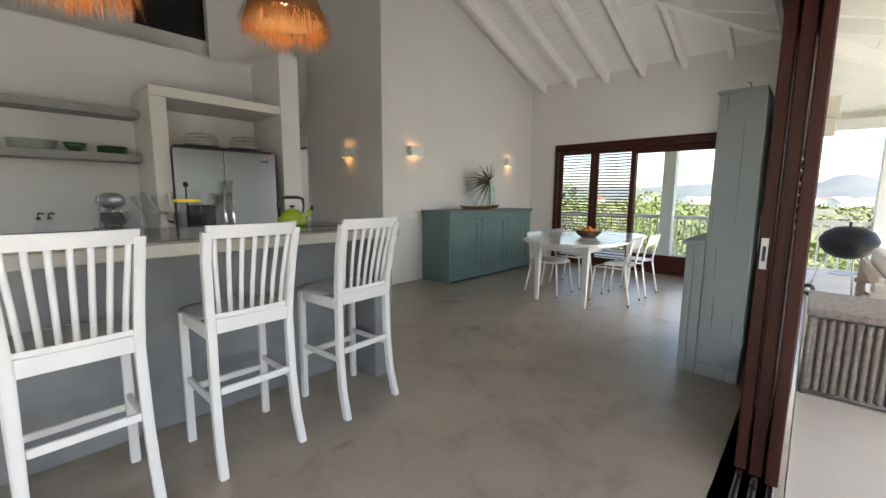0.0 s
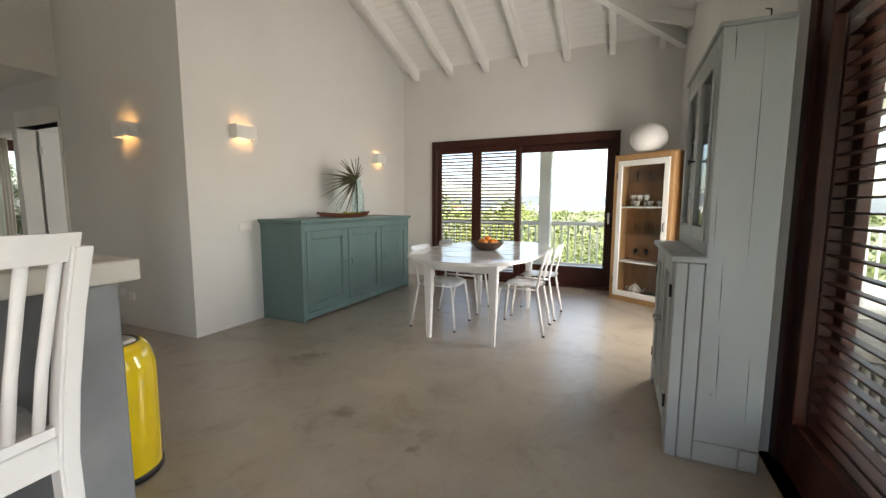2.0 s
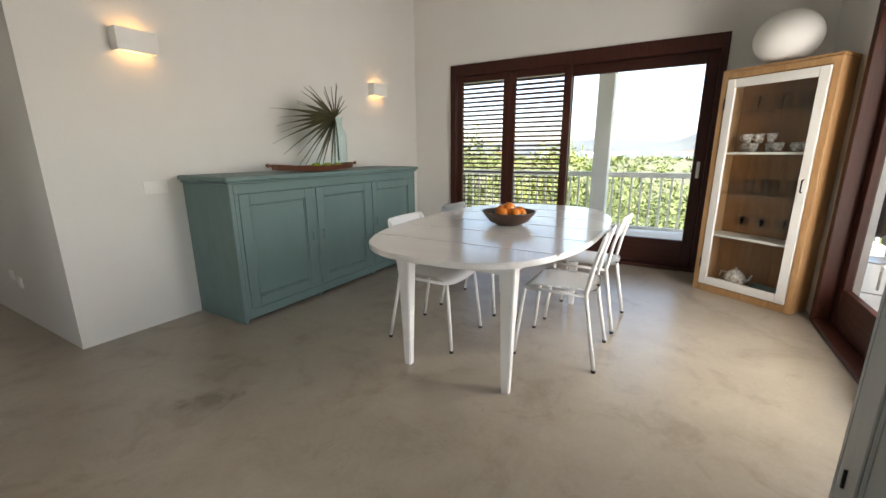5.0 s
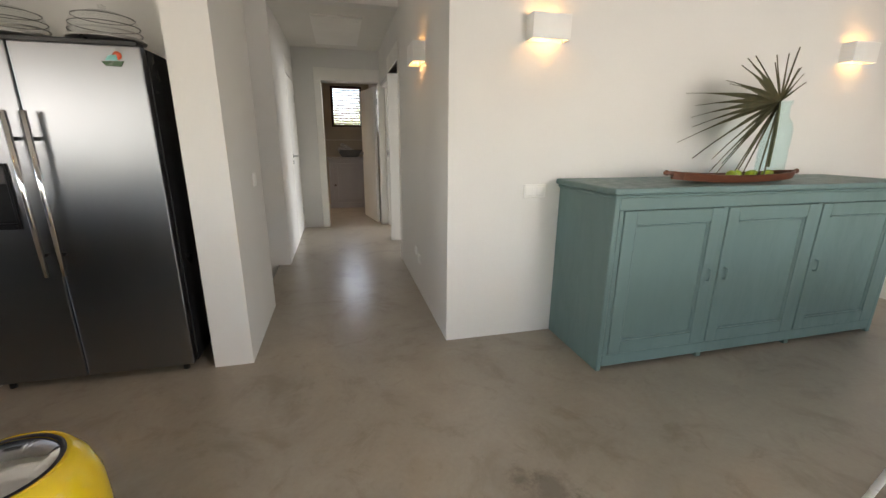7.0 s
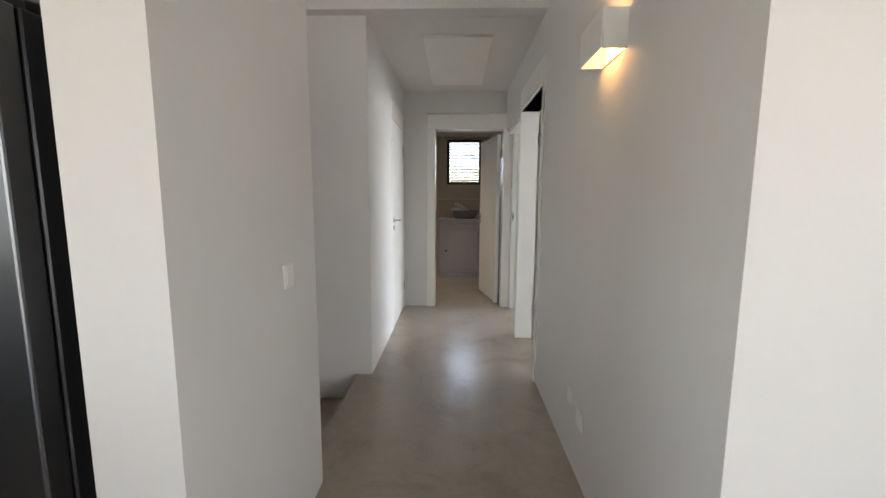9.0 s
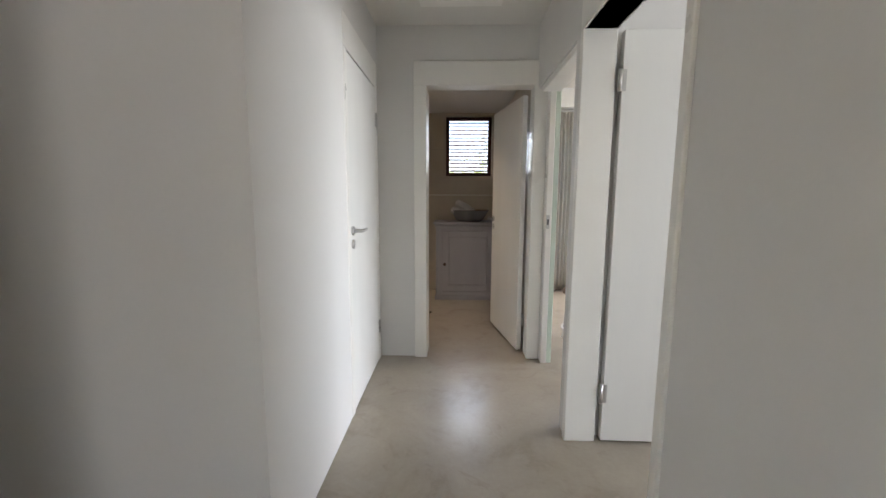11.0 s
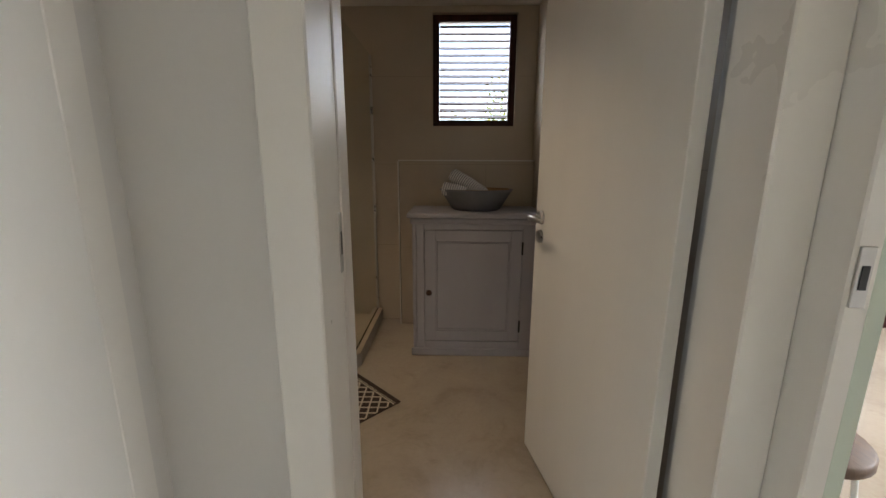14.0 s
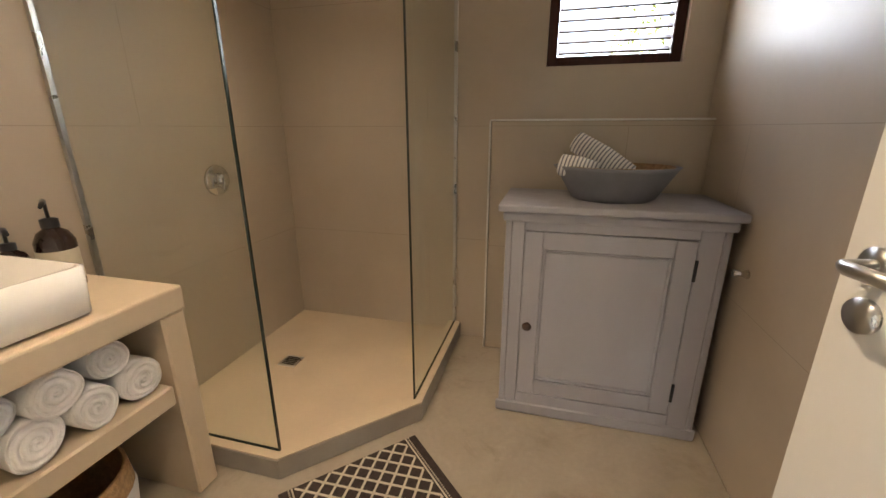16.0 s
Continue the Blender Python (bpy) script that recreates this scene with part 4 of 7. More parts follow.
lathe("globe", [(0, 0.0), (0.06, 0.004), (0.10, 0.022)] + [(0.205 * math.cos(radians(a)), 0.178 + 0.181 * math.sin(radians(a))) for a in range(-60, 90, 10)] + [(0, 0.359)], GLOBE, gl, 36)


def hutch():
    h = thing("hutch", pose(3.595, 0.795, 0), "old pale blue-grey hutch with glazed doors and cracked side boards", "hutch")
    w, low, up, zc, zt = 0.92, 0.365, 0.25, 0.95, 1.925
    # side boards, cracked into planks
    for sx in (0, 1):
        x0, x1 = (0, 0.022) if sx == 0 else (w - 0.022, w)
        box("side_board", (x0, 0.0, 0.10), (x1, up - 0.001, zt), HUTCH_BLUE, h, 0.003)
        box("side_board", (x0, up + 0.002, 0.0), (x1, low - 0.052, zc - 0.021), HUTCH_BLUE, h, 0.003)
        box("corner_post", (x0 - 0.001, low - 0.049, 0.0), (x1 + 0.001, low, zc - 0.021), HUTCH_BLUE, h, 0.004)
        box("side_skirt", (x0, 0.075, 0.0), (x1, up - 0.001, 0.098), HUTCH_BLUE, h, 0.003)
        box("back_foot", (x0 - 0.006, 0.0, 0.0), (x1 + 0.004, 0.073, 0.098), HUTCH_BLUE, h, 0.005)
    # cracks opened along the grain of the end board
    for y, z0, z1, wd in ((0.175, 0.30, 0.62, 0.0022), (0.185, 0.66, 0.95, 0.0016), (0.20, 1.78, 1.94, 0.0022), (0.10, 0.9, 1.9, 0.0012), (0.225, 0.98, 1.25, 0.001), (0.06, 0.2, 0.55, 0.0012)):
        prism("crack", ((y, z0), (y + wd, z0 + (z1 - z0) * 0.4), (y + wd * 0.7 + 0.002, z1), (y - wd * 0.5, z0 + (z1 - z0) * 0.6)), "x", -0.0008, 0.001, METAL_BLACK, h)
    box("back_board", (0.022, 0.0, 0.05), (w - 0.022, 0.014, zt - 0.02), HUTCH_BLUE, h, 0.0)
    box("worktop", (-0.018, 0.0225 + up - 0.03, zc - 0.02), (w + 0.018, low + 0.025, zc + 0.008), HUTCH_BLUE, h, 0.006)
    box("shelf_bed", (0.022, 0.014, zc - 0.03), (w - 0.022, low - 0.004, zc - 0.021), HUTCH_BLUE, h, 0.0)
    box("bottom_board", (0.022, 0.014, 0.09), (w - 0.022, low - 0.02, 0.11), HUTCH_BLUE, h, 0.0)
    box("cornice", (-0.006, 0.0, zt), (w + 0.006, up + 0.012, zt + 0.02), HUTCH_BLUE, h, 0.004)
    prism("front_skirt", ((0.022, 0.0), (0.09, 0.0), (0.12, 0.05), (0.2, 0.085), (w - 0.2, 0.085), (w - 0.12, 0.05), (w - 0.09, 0.0), (w - 0.022, 0.0), (w - 0.022, 0.12), (0.022, 0.12)), "y", low - 0.02, low, HUTCH_BLUE, h)
    box("inner_case", (0.03, 0.015, 0.112), (w - 0.03, low - 0.022, zc - 0.032), HUTCH_BLUE, h, 0.0)
    for a, b in ((0.024, 0.085), (0.435, 0.485), (w - 0.085, w - 0.024)):
        box("lower_post", (a, low - 0.02, 0.121), (b, low, zc - 0.021), HUTCH_BLUE, h, 0.003)
    for k, (a, b) in enumerate(((0.088, 0.432), (0.488, w - 0.088))):
        d = panel_door(h, a, b, 0.125, zc - 0.03, low - 0.018, HUTCH_BLUE, 1, 0.07)
        hx = 0.418 if k == 0 else 0.502
        tube("knob", [(hx, low, 0.55), (hx, low + 0.02, 0.55), (hx, low + 0.03, 0.55), (hx, low + 0.042, 0.55)], [0.008, 0.007, 0.017, 0.012], HUTCH_BLUE, d, 12)
        for z in (0.23, 0.78):
            tube("hinge", [((0.086 if k == 0 else w - 0.086), low + 0.006, z - 0.03), ((0.086 if k == 0 else w - 0.086), low + 0.006, z + 0.03)], 0.006, METAL_BLACK, d, 8)
    for a, b in ((0.024, 0.07), (w - 0.07, w - 0.024)):
        box("upper_post", (a, up - 0.02, zc + 0.009), (b, up, zt), HUTCH_BLUE, h, 0.003)
    box("upper_rail", (0.07, up - 0.02, zt - 0.06), (w - 0.07, up - 0.001, zt), HUTCH_BLUE, h, 0.003)
    box("upper_sill", (0.07, up - 0.02, zc + 0.009), (w - 0.07, up - 0.001, zc + 0.07), HUTCH_BLUE, h, 0.003)
    for k, (a, b) in enumerate(((0.072, 0.459), (0.461, w - 0.072))):
        z0, z1 = zc + 0.072, zt - 0.062
        d = box("glass_door", (a + 0.05, up - 0.012, z0 + 0.06), (b - 0.05, up - 0.008, z1 - 0.06), PANE, h, 0.0, "glazed upper door with a worn painted frame")
        d.visible_shadow = False
        for p, q in ((a, a + 0.05), (b - 0.05, b)):
            box("stile", (p, up - 0.018, z0), (q, up + 0.006, z1), HUTCH_BLUE, d, 0.003)
        for p, q in ((z0, z0 + 0.06), (z1 - 0.06, z1)):
            box("rail", (a + 0.05, up - 0.018, p), (b - 0.05, up + 0.005, q), HUTCH_BLUE, d, 0.003)
        kx = 0.44 if k == 0 else 0.48
        tube("key", [(kx, up + 0.006, 1.42), (kx, up + 0.03, 1.42)], 0.004, METAL_BLACK, d, 6)
        bm = add_tube(bmesh.new(), [(kx + 0.012 * math.cos(t), up + 0.032, 1.42 + 0.012 * math.sin(t)) for t in (radians(30 * i) for i in range(13))], 0.003, 6, False)
        part("key_bow", bm, METAL_BLACK, d, "", True)
    for z in (1.28, 1.58):
        box("shelf", (0.024, 0.015, z - 0.016), (w - 0.024, up - 0.03, z), HUTCH_BLUE, h, 0.002)
    tube("hook", [(0.003, 0.09, zt + 0.02), (0.003, 0.09, zt + 0.045), (0.003, 0.11, zt + 0.05)], 0.003, METAL_BLACK, h, 6)


hutch()


# wall lights: open boxes with a warm lamp inside
BULB = glow("warm_lamp_glass", (1.0, 0.60, 0.24), 3.0)


def sconce(m, first=None):
    s = thing("wall_light", m, "white box wall light glowing warm up and down", "wall light", "wall lights")
    w, h, d = 0.115, 0.065, 0.09
    box("front_plate", (-w, -d, -h), (w, -d + 0.006, h), SWITCH, s, 0.002)
    for k in (-1, 1):
        box("side_plate", (k * w, -d + 0.006, -h), (k * (w - 0.006), 0, h), SWITCH, s, 0.001)
    box("back_plate", (-w + 0.006, -0.004, -h), (w - 0.006, 0, h), SWITCH, s, 0.0)
    tube("bulb", [(-0.055, -0.045, 0), (0.055, -0.045, 0)], 0.009, BULB, s, 8)
    data = bpy.data.lights.new("sconce_lamp", "POINT")
    data.energy, data.color, data.shadow_soft_size = SCONCE_W, (1.0, 0.47, 0.12), 0.012
    for k in (-1, 1):
        o = new("sconce_lamp", data)
        o.parent = s
        o.location = (0, -0.045, k * 0.03)
    return s


SCONCE_W = 0.065
sconce(pose(4.36, 4.80, 1.875))
sconce(pose(6.75, 4.80, 1.875))
sconce(pose(3.80, 5.55, 1.855, 0, 0, -90))


def wall_plate(name, m, w, h, label, gangs=1):
    s = thing(name, m, label, "switch")
    box("plate", (-w / 2, -0.009, -h / 2), (w / 2, 0, h / 2), SWITCH, s, 0.003)
    for k in range(gangs):
        gw = w / gangs
        x = -w / 2 + gw * (k + 0.5)
        box("rocker", (x - gw * 0.36, -0.013, -h * 0.33), (x + gw * 0.36, -0.009, h * 0.33), SWITCH, s, 0.002)


wall_plate("light_switch", pose(4.36, 4.80, 0.965), 0.15, 0.085, "white double light switch on the wall", 2)
wall_plate("light_switch", pose(2.635, 5.375, 1.01, 0, 0, 90), 0.075, 0.085, "white single light switch beside the kitchen pillar", 1)
wall_plate("wall_socket", pose(3.80, 5.71, 0.295, 0, 0, -90), 0.08, 0.08, "white wall socket low in the hall", 1)
wall_plate("wall_socket", pose(3.80, 5.86, 0.33, 0, 0, -90), 0.07, 0.07, "white cable outlet low in the hall", 1)

# ---- kitchen ----
APPLE = plain("apple_green_enamel", (0.30, 0.42, 0.02), 0.15, var=0.04, scale=4, fine=60, bump=0.0, coat=0.7)
GREEN_GLAZE = plain("green_glaze", (0.035, 0.085, 0.032), 0.25, var=0.1, scale=15, fine=90, bump=0.0, coat=0.3)
PALE_GLAZE = plain("pale_green_glaze", (0.34, 0.37, 0.325), 0.3, var=0.08, scale=15, fine=90, bump=0.0)
RAFFIA = plain("orange_raffia", (0.36, 0.125, 0.03), 0.85, var=0.25, scale=25, fine=120, bump=0.3, alt=(0.55, 0.26, 0.07))
WOVEN = plain("woven_raffia_shade", (0.36, 0.20, 0.085), 0.8, var=0.25, scale=60, fine=200, bump=0.5, stretch=(1, 1, 3))
SHELF_GREY = plain("grey_cement_shelf", (0.33, 0.32, 0.30), 0.55, var=0.1, scale=4, fine=50)
SILVER = plain("silver_enamel", (0.42, 0.43, 0.45), 0.25, 0.6, var=0.03, scale=5, fine=80, bump=0.0)
KITCHEN_WHITE = plain("smooth_cement_white", (0.68, 0.66, 0.60), 0.6, var=0.04, scale=1.5, fine=50)

bar = thing("kitchen_bar", pose(0, 0, 0), "long grey cement breakfast bar with a pale thick top", "kitchen bar")
box("bar_body", (-2.6, 2.98, 0.0), (1.985, 3.60, 0.975), BAR_GREY, bar, 0.004, "mottled grey cement front")
box("end_panel", (1.985, 2.64, 0.0), (2.14, 3.60, 0.975), BAR_GREY, bar, 0.006)
box("bar_top", (-2.62, 2.60, 0.976), (2.175, 3.64, 1.035), BAR_TOP, bar, 0.006, "pale cement worktop", 2)
box("top_inlay", (-2.58, 2.72, 1.0355), (2.10, 3.60, 1.0385), BAR_DARK, bar, 0.001, "dark polished inlay of the worktop")
hob = thing("hob", pose(1.70, 3.28, 1.0352), "black glass hob set in the bar top", "hob")
box("hob_glass", (-0.38, -0.26, 0.0), (0.38, 0.26, 0.006), BAR_DARK, hob, 0.002)


def bar_stool(m):
    """Back at -y, facing +y; back legs near y=0."""
    s = thing("bar_stool", m, "white-painted wooden bar stool with a slatted curved back", "bar stool", "stools at the bar")
    w = 0.19

    def bent(name, pts, wd, dp):
        bm = bmesh.new()
        prev = None
        for (x, y, z) in pts:
            cur = [bm.verts.new((x + i * wd / 2, y + j * dp / 2, z)) for i, j in ((-1, -1), (1, -1), (1, 1), (-1, 1))]
            if prev:
                for k in range(4):
                    bm.faces.new((prev[k], prev[(k + 1) % 4], cur[(k + 1) % 4], cur[k]))
            else:
                bm.faces.new(cur[::-1])
            prev = cur
        bm.faces.new(prev)
        bmesh.ops.bevel(bm, geom=[e for e in bm.edges if abs(e.verts[0].co.z - e.verts[1].co.z) > 0.005], offset=0.005, segments=2, affect="EDGES", clamp_overlap=True)
        part(name, bm, STOOL_WHITE, s)
    for k in (-1, 1):
        bent("back_leg", [(k * w * 0.99, -0.03, 0), (k * w * 0.97, 0.012, 0.16), (k * w * 0.95, 0.034, 0.36), (k * w * 0.93, 0.038, 0.66), (k * w * 0.96, 0.026, 0.80), (k * w, -0.002, 0.97), (k * w * 1.02, -0.038, 1.10)], 0.036, 0.042)
        bent("front_leg", [(k * w, 0.39, 0), (k * w, 0.388, 0.62), (k * w, 0.385, 0.678)], 0.036, 0.036)
        box("side_stretcher", (k * w * 0.98 - 0.009, 0.045, 0.315), (k * w * 0.98 + 0.009, 0.372, 0.347), STOOL_WHITE, s, 0.004)
        box("side_apron", (k * w * 0.98 - 0.01, 0.058, 0.622), (k * w * 0.98 + 0.01, 0.37, 0.682), STOOL_WHITE, s, 0.003)
    box("front_stretcher", (-w + 0.018, 0.38, 0.262), (w - 0.018, 0.398, 0.295), STOOL_WHITE, s, 0.004)
    box("back_stretcher", (-w * 0.93 + 0.016, 0.014, 0.362), (w * 0.93 - 0.016, 0.034, 0.396), STOOL_WHITE, s, 0.004)
    box("front_apron", (-w + 0.018, 0.378, 0.622), (w - 0.018, 0.398, 0.682), STOOL_WHITE, s, 0.003)
    box("back_apron", (-w * 0.93 + 0.016, 0.020, 0.645), (w * 0.93 - 0.016, 0.046, 0.712), STOOL_WHITE, s, 0.003)
    # saddle seat
    bm = bmesh.new()
    n = 12
    g = []
    for j in range(n + 1):
        v = j / n
        row = []
        for i in range(n + 1):
            u = -1 + 2 * i / n
            hw = 0.166 + 0.048 * min(1.0, v * 1.7) - 0.015 * max(0, v - 0.85) / 0.15
            y = 0.048 + v * 0.380 - 0.035 * (u ** 4) * v
            z = 0.707 - 0.012 * (1 - u * u) * math.sin(v * math.pi) - 0.006 * max(0, v - 0.8) / 0.2
            row.append(bm.verts.new((u * hw, y, z)))
        g.append(row)
    for a, b in zip(g, g[1:]):
        for i in range(n):
            bm.faces.new((a[i], a[i + 1], b[i + 1], b[i]))
    bmesh.ops.solidify(bm, geom=bm.faces[:], thickness=0.024)
    part("seat", bm, STOOL_WHITE, s, "", True)
    # curved rails and slats
    def curve_rail(name, y0, z0, z1, bow, lean, dp=0.022, wide=1.02):
        bm = bmesh.new()
        prev = None
        n = 12
        for k in range(n + 1):
            u = -1 + 2 * k / n
            x = u * w * wide
            yb = y0 - bow * (1 - u * u)
            cur = [bm.verts.new((x, yb + lean * zz + dd * dp / 2, z)) for z, zz, dd in ((z0, 0, -1), (z0, 0, 1), (z1, 1, 1), (z1, 1, -1))]
            if prev:
                for q in range(4):
                    bm.faces.new((prev[q], cur[q], cur[(q + 1) % 4], prev[(q + 1) % 4]))
            else:
                bm.faces.new(cur)
            prev = cur
        bm.faces.new(prev[::-1])
        bmesh.ops.recalc_face_normals(bm, faces=bm.faces[:])
        part(name, bm, STOOL_WHITE, s)
    curve_rail("top_rail", -0.024, 1.072, 1.128, 0.024, -0.02)
    curve_rail("lower_rail", 0.040, 0.713, 0.734, 0.008, 0.0, 0.02, 0.92)
    for k in range(7):
        u = (k - 3) / 3.6
        x = u * w
        b = 1 - u * u
        tube("slat", [(x * 0.88, 0.040 - 0.008 * b, 0.73), (x * 0.93, 0.026 - 0.018 * b, 0.86), (x * 0.99, 0.0 - 0.024 * b, 0.99), (x * 1.02, -0.024 - 0.024 * b, 1.08)], 0.0088, STOOL_WHITE, s, 8, flat=1.25)
    return s


stool = bar_stool(pose(0.486, 2.372, 0, 0, 0, 2))
copy_thing(stool, pose(1.092, 2.372, 0, 0, 0, 1))
copy_thing(stool, pose(1.74, 2.388, 0, 0, 0, 4))

# pillar niche and counters
niche = tagged(new("fridge_niche"), "white cement surround of the fridge", "niche", kind="structure")
box("niche_side", (1.27, 4.83, 0.0), (1.40, 5.50, 2.10), KITCHEN_WHITE, niche, 0.006)
box("niche_top", (1.27, 4.815, 2.10), (2.43, 5.50, 2.19), KITCHEN_WHITE, niche, 0.006)
counter = thing("kitchen_counter", pose(0, 0, 0), "back kitchen counter with a grey cement top", "kitchen counter")
box("counter_base", (-3.4, 4.92, 0.0), (1.265, 5.495, 0.86), KITCHEN_WHITE, counter, 0.004)
box("counter_top", (-3.4, 4.88, 0.861), (1.265, 5.495, 0.91), BAR_GREY, counter, 0.006, "grey cement worktop")
for z in (1.95, 1.545):
    sh = thing("wall_shelf", pose(0, 0, z), "thick grey cement wall shelf over the counter", "shelf", "kitchen shelves")
    box("shelf_board", (-2.8, 5.22, 0.0), (1.262, 5.497, 0.07), SHELF_GREY, sh, 0.005)


def fridge():
    f = thing("fridge", pose(1.405, 4.78, 0), "stainless steel side-by-side fridge with bar handles and a water dispenser", "fridge")
    w, dp, h = 0.93, 0.66, 1.69
    box("case", (0.0, 0.065, 0.035), (w, dp, h - 0.02), BLACK, f, 0.004, "black side panels")
    box("hinge_cover", (0.02, 0.02, h - 0.019), (w - 0.02, 0.10, h + 0.005), BLACK, f, 0.004)
    split = 0.425
    for a, b in ((0.0, split - 0.003), (split + 0.003, w)):
        d = box("door", (a, 0.0, 0.045), (b, 0.058, h - 0.02), STEEL, f, 0.006, "", 2)
        s = 1 if a > 0 else -1
        hx = split + s * 0.036
        hd = tube("handle", [(hx, -0.052, 0.62), (hx, -0.055, 1.0), (hx, -0.055, 1.38)], 0.0125, CHROME, d, 12)
        for z in (0.72, 1.26):
            tube("bracket", [(hx, -0.048, z), (hx, 0.004, z)], 0.009, BLACK, hd, 8)
    matt = plain("matt_black_plastic", (0.006, 0.006, 0.007), 0.55, var=0.1, scale=6, fine=120, bump=0.02, spec=0.2)
    dsp = box("dispenser", (0.085, -0.003, 0.85), (0.315, 0.002, 1.15), matt, f, 0.002, "black water dispenser")
    for p, q in (((0.083, 0.848), (0.095, 1.152)), ((0.305, 0.848), (0.317, 1.152)), ((0.095, 1.14), (0.305, 1.152)), ((0.095, 0.848), (0.305, 0.866))):
        box("rim", (p[0], -0.012, p[1]), (q[0], -0.003, q[1]), matt, dsp, 0.002)
    box("control_panel", (0.097, -0.009, 1.06), (0.303, -0.0035, 1.138), BLACK, dsp, 0.002)
    tube("nozzle", [(0.20, -0.012, 1.058), (0.20, -0.014, 1.01)], [0.022, 0.014], matt, dsp, 12)
    box("drip_tray", (0.10, -0.02, 0.867), (0.30, -0.0035, 0.878), matt, dsp, 0.002)
    for x in (0.06, w - 0.06):
        tube("foot", [(x, 0.05, 0.0), (x, 0.05, 0.045)], 0.016, BLACK, f, 10)
    mg = thing("fridge_magnet", pose(2.22, 4.779, 1.60), "small painted boat-shaped fridge magnet", "magnet")
    prism("hull", ((-0.045, 0.0), (0.045, 0.004), (0.03, -0.02), (-0.03, -0.02)), "y", -0.006, 0.0, GREEN_GLAZE, mg, 0.001)
    prism("sail", ((-0.03, 0.004), (0.02, 0.006), (0.018, 0.03), (-0.015, 0.025)), "y", -0.005, 0.0, plain("magnet_teal", (0.15, 0.42, 0.40), 0.4), mg, 0.001)
    lathe("sun_disc", [(0, -0.004), (0.016, -0.004), (0.018, 0.0), (0, 0.0)], plain("magnet_coral", (0.7, 0.13, 0.06), 0.4), mg, 14, (0, 0, 0)).matrix_local = pose(0.02, -0.003, 0.026, 90)


fridge()


def cake_dome(m):
    c = thing("cake_dome", m, "glass cake dome with a knob on a wire-edged stand", "cake dome", "cake domes on the fridge")
    lathe("stand", [(0, 0), (0.07, 0), (0.02, 0.02), (0.02, 0.04), (0.155, 0.05), (0.16, 0.056), (0.155, 0.06), (0, 0.056)], SATIN, c, 28)
    d = lathe("dome", [(0.14, 0.062), (0.14, 0.12), (0.125, 0.155), (0.08, 0.175), (0.012, 0.18)], THIN_GLASS, c, 28)
    lathe("knob", [(0.01, 0.178), (0.008, 0.19), (0.017, 0.2), (0.017, 0.21), (0, 0.218)], JAR_GLASS, d, 14)
    # thin black rings at the bends draw the clear glass's dark outlines
    for z, r in ((0.12, 0.1405), (0.157, 0.124)):
        bm = add_tube(bmesh.new(), [(r * math.cos(t), r * math.sin(t), z) for t in (2 * math.pi * k / 28 for k in range(29))], 0.0016, 5, False)
        part("dark_rib_outline", bm, METAL_BLACK, d, "", True)
    for z, r in ((0.065, 0.145), (0.09, 0.146)):
        bm = add_tube(bmesh.new(), [(r * math.cos(t), r * math.sin(t), z) for t in (2 * math.pi * k / 28 for k in range(29))], 0.003, 6, False)
        part("rim_wire", bm, SATIN, c, "", True)
    return c


cd = cake_dome(pose(1.72, 5.02, 1.67))
copy_thing(cd, pose(2.12, 5.00, 1.67, 0, 0, 40))


def kettle():
    k = thing("kettle", pose(1.735, 3.25, 1.041), "apple-green enamel kettle with a black handle on the hob", "kettle")
    lathe("body", [(0, 0), (0.095, 0), (0.105, 0.012), (0.1, 0.05), (0.075, 0.085), (0.045, 0.1), (0, 0.102)], APPLE, k, 30)
    ld = lathe("lid", [(0.048, 0.099), (0.04, 0.108), (0.012, 0.115), (0.009, 0.122), (0, 0.122)], APPLE, k, 24)
    lathe("knob", [(0.008, 0.12), (0.02, 0.13), (0.02, 0.137), (0, 0.14)], BLACK, ld, 14)
    tube("spout", [(0.085, 0, 0.05), (0.12, 0, 0.075), (0.145, 0, 0.105)], [0.022, 0.017, 0.012], APPLE, k, 12)
    tube("whistle", [(0.142, 0, 0.10), (0.155, 0, 0.118), (0.15, 0, 0.135)], [0.015, 0.014, 0.008], BLACK, k, 10)
    tube("handle", [(-0.09, 0, 0.06), (-0.098, 0, 0.13), (-0.085, 0, 0.185), (-0.04, 0, 0.195), (0.04, 0, 0.195), (0.08, 0, 0.185), (0.088, 0, 0.13), (0.075, 0, 0.075)], [0.006, 0.007, 0.011, 0.012, 0.012, 0.011, 0.007, 0.006], BLACK, k, 10)


kettle()


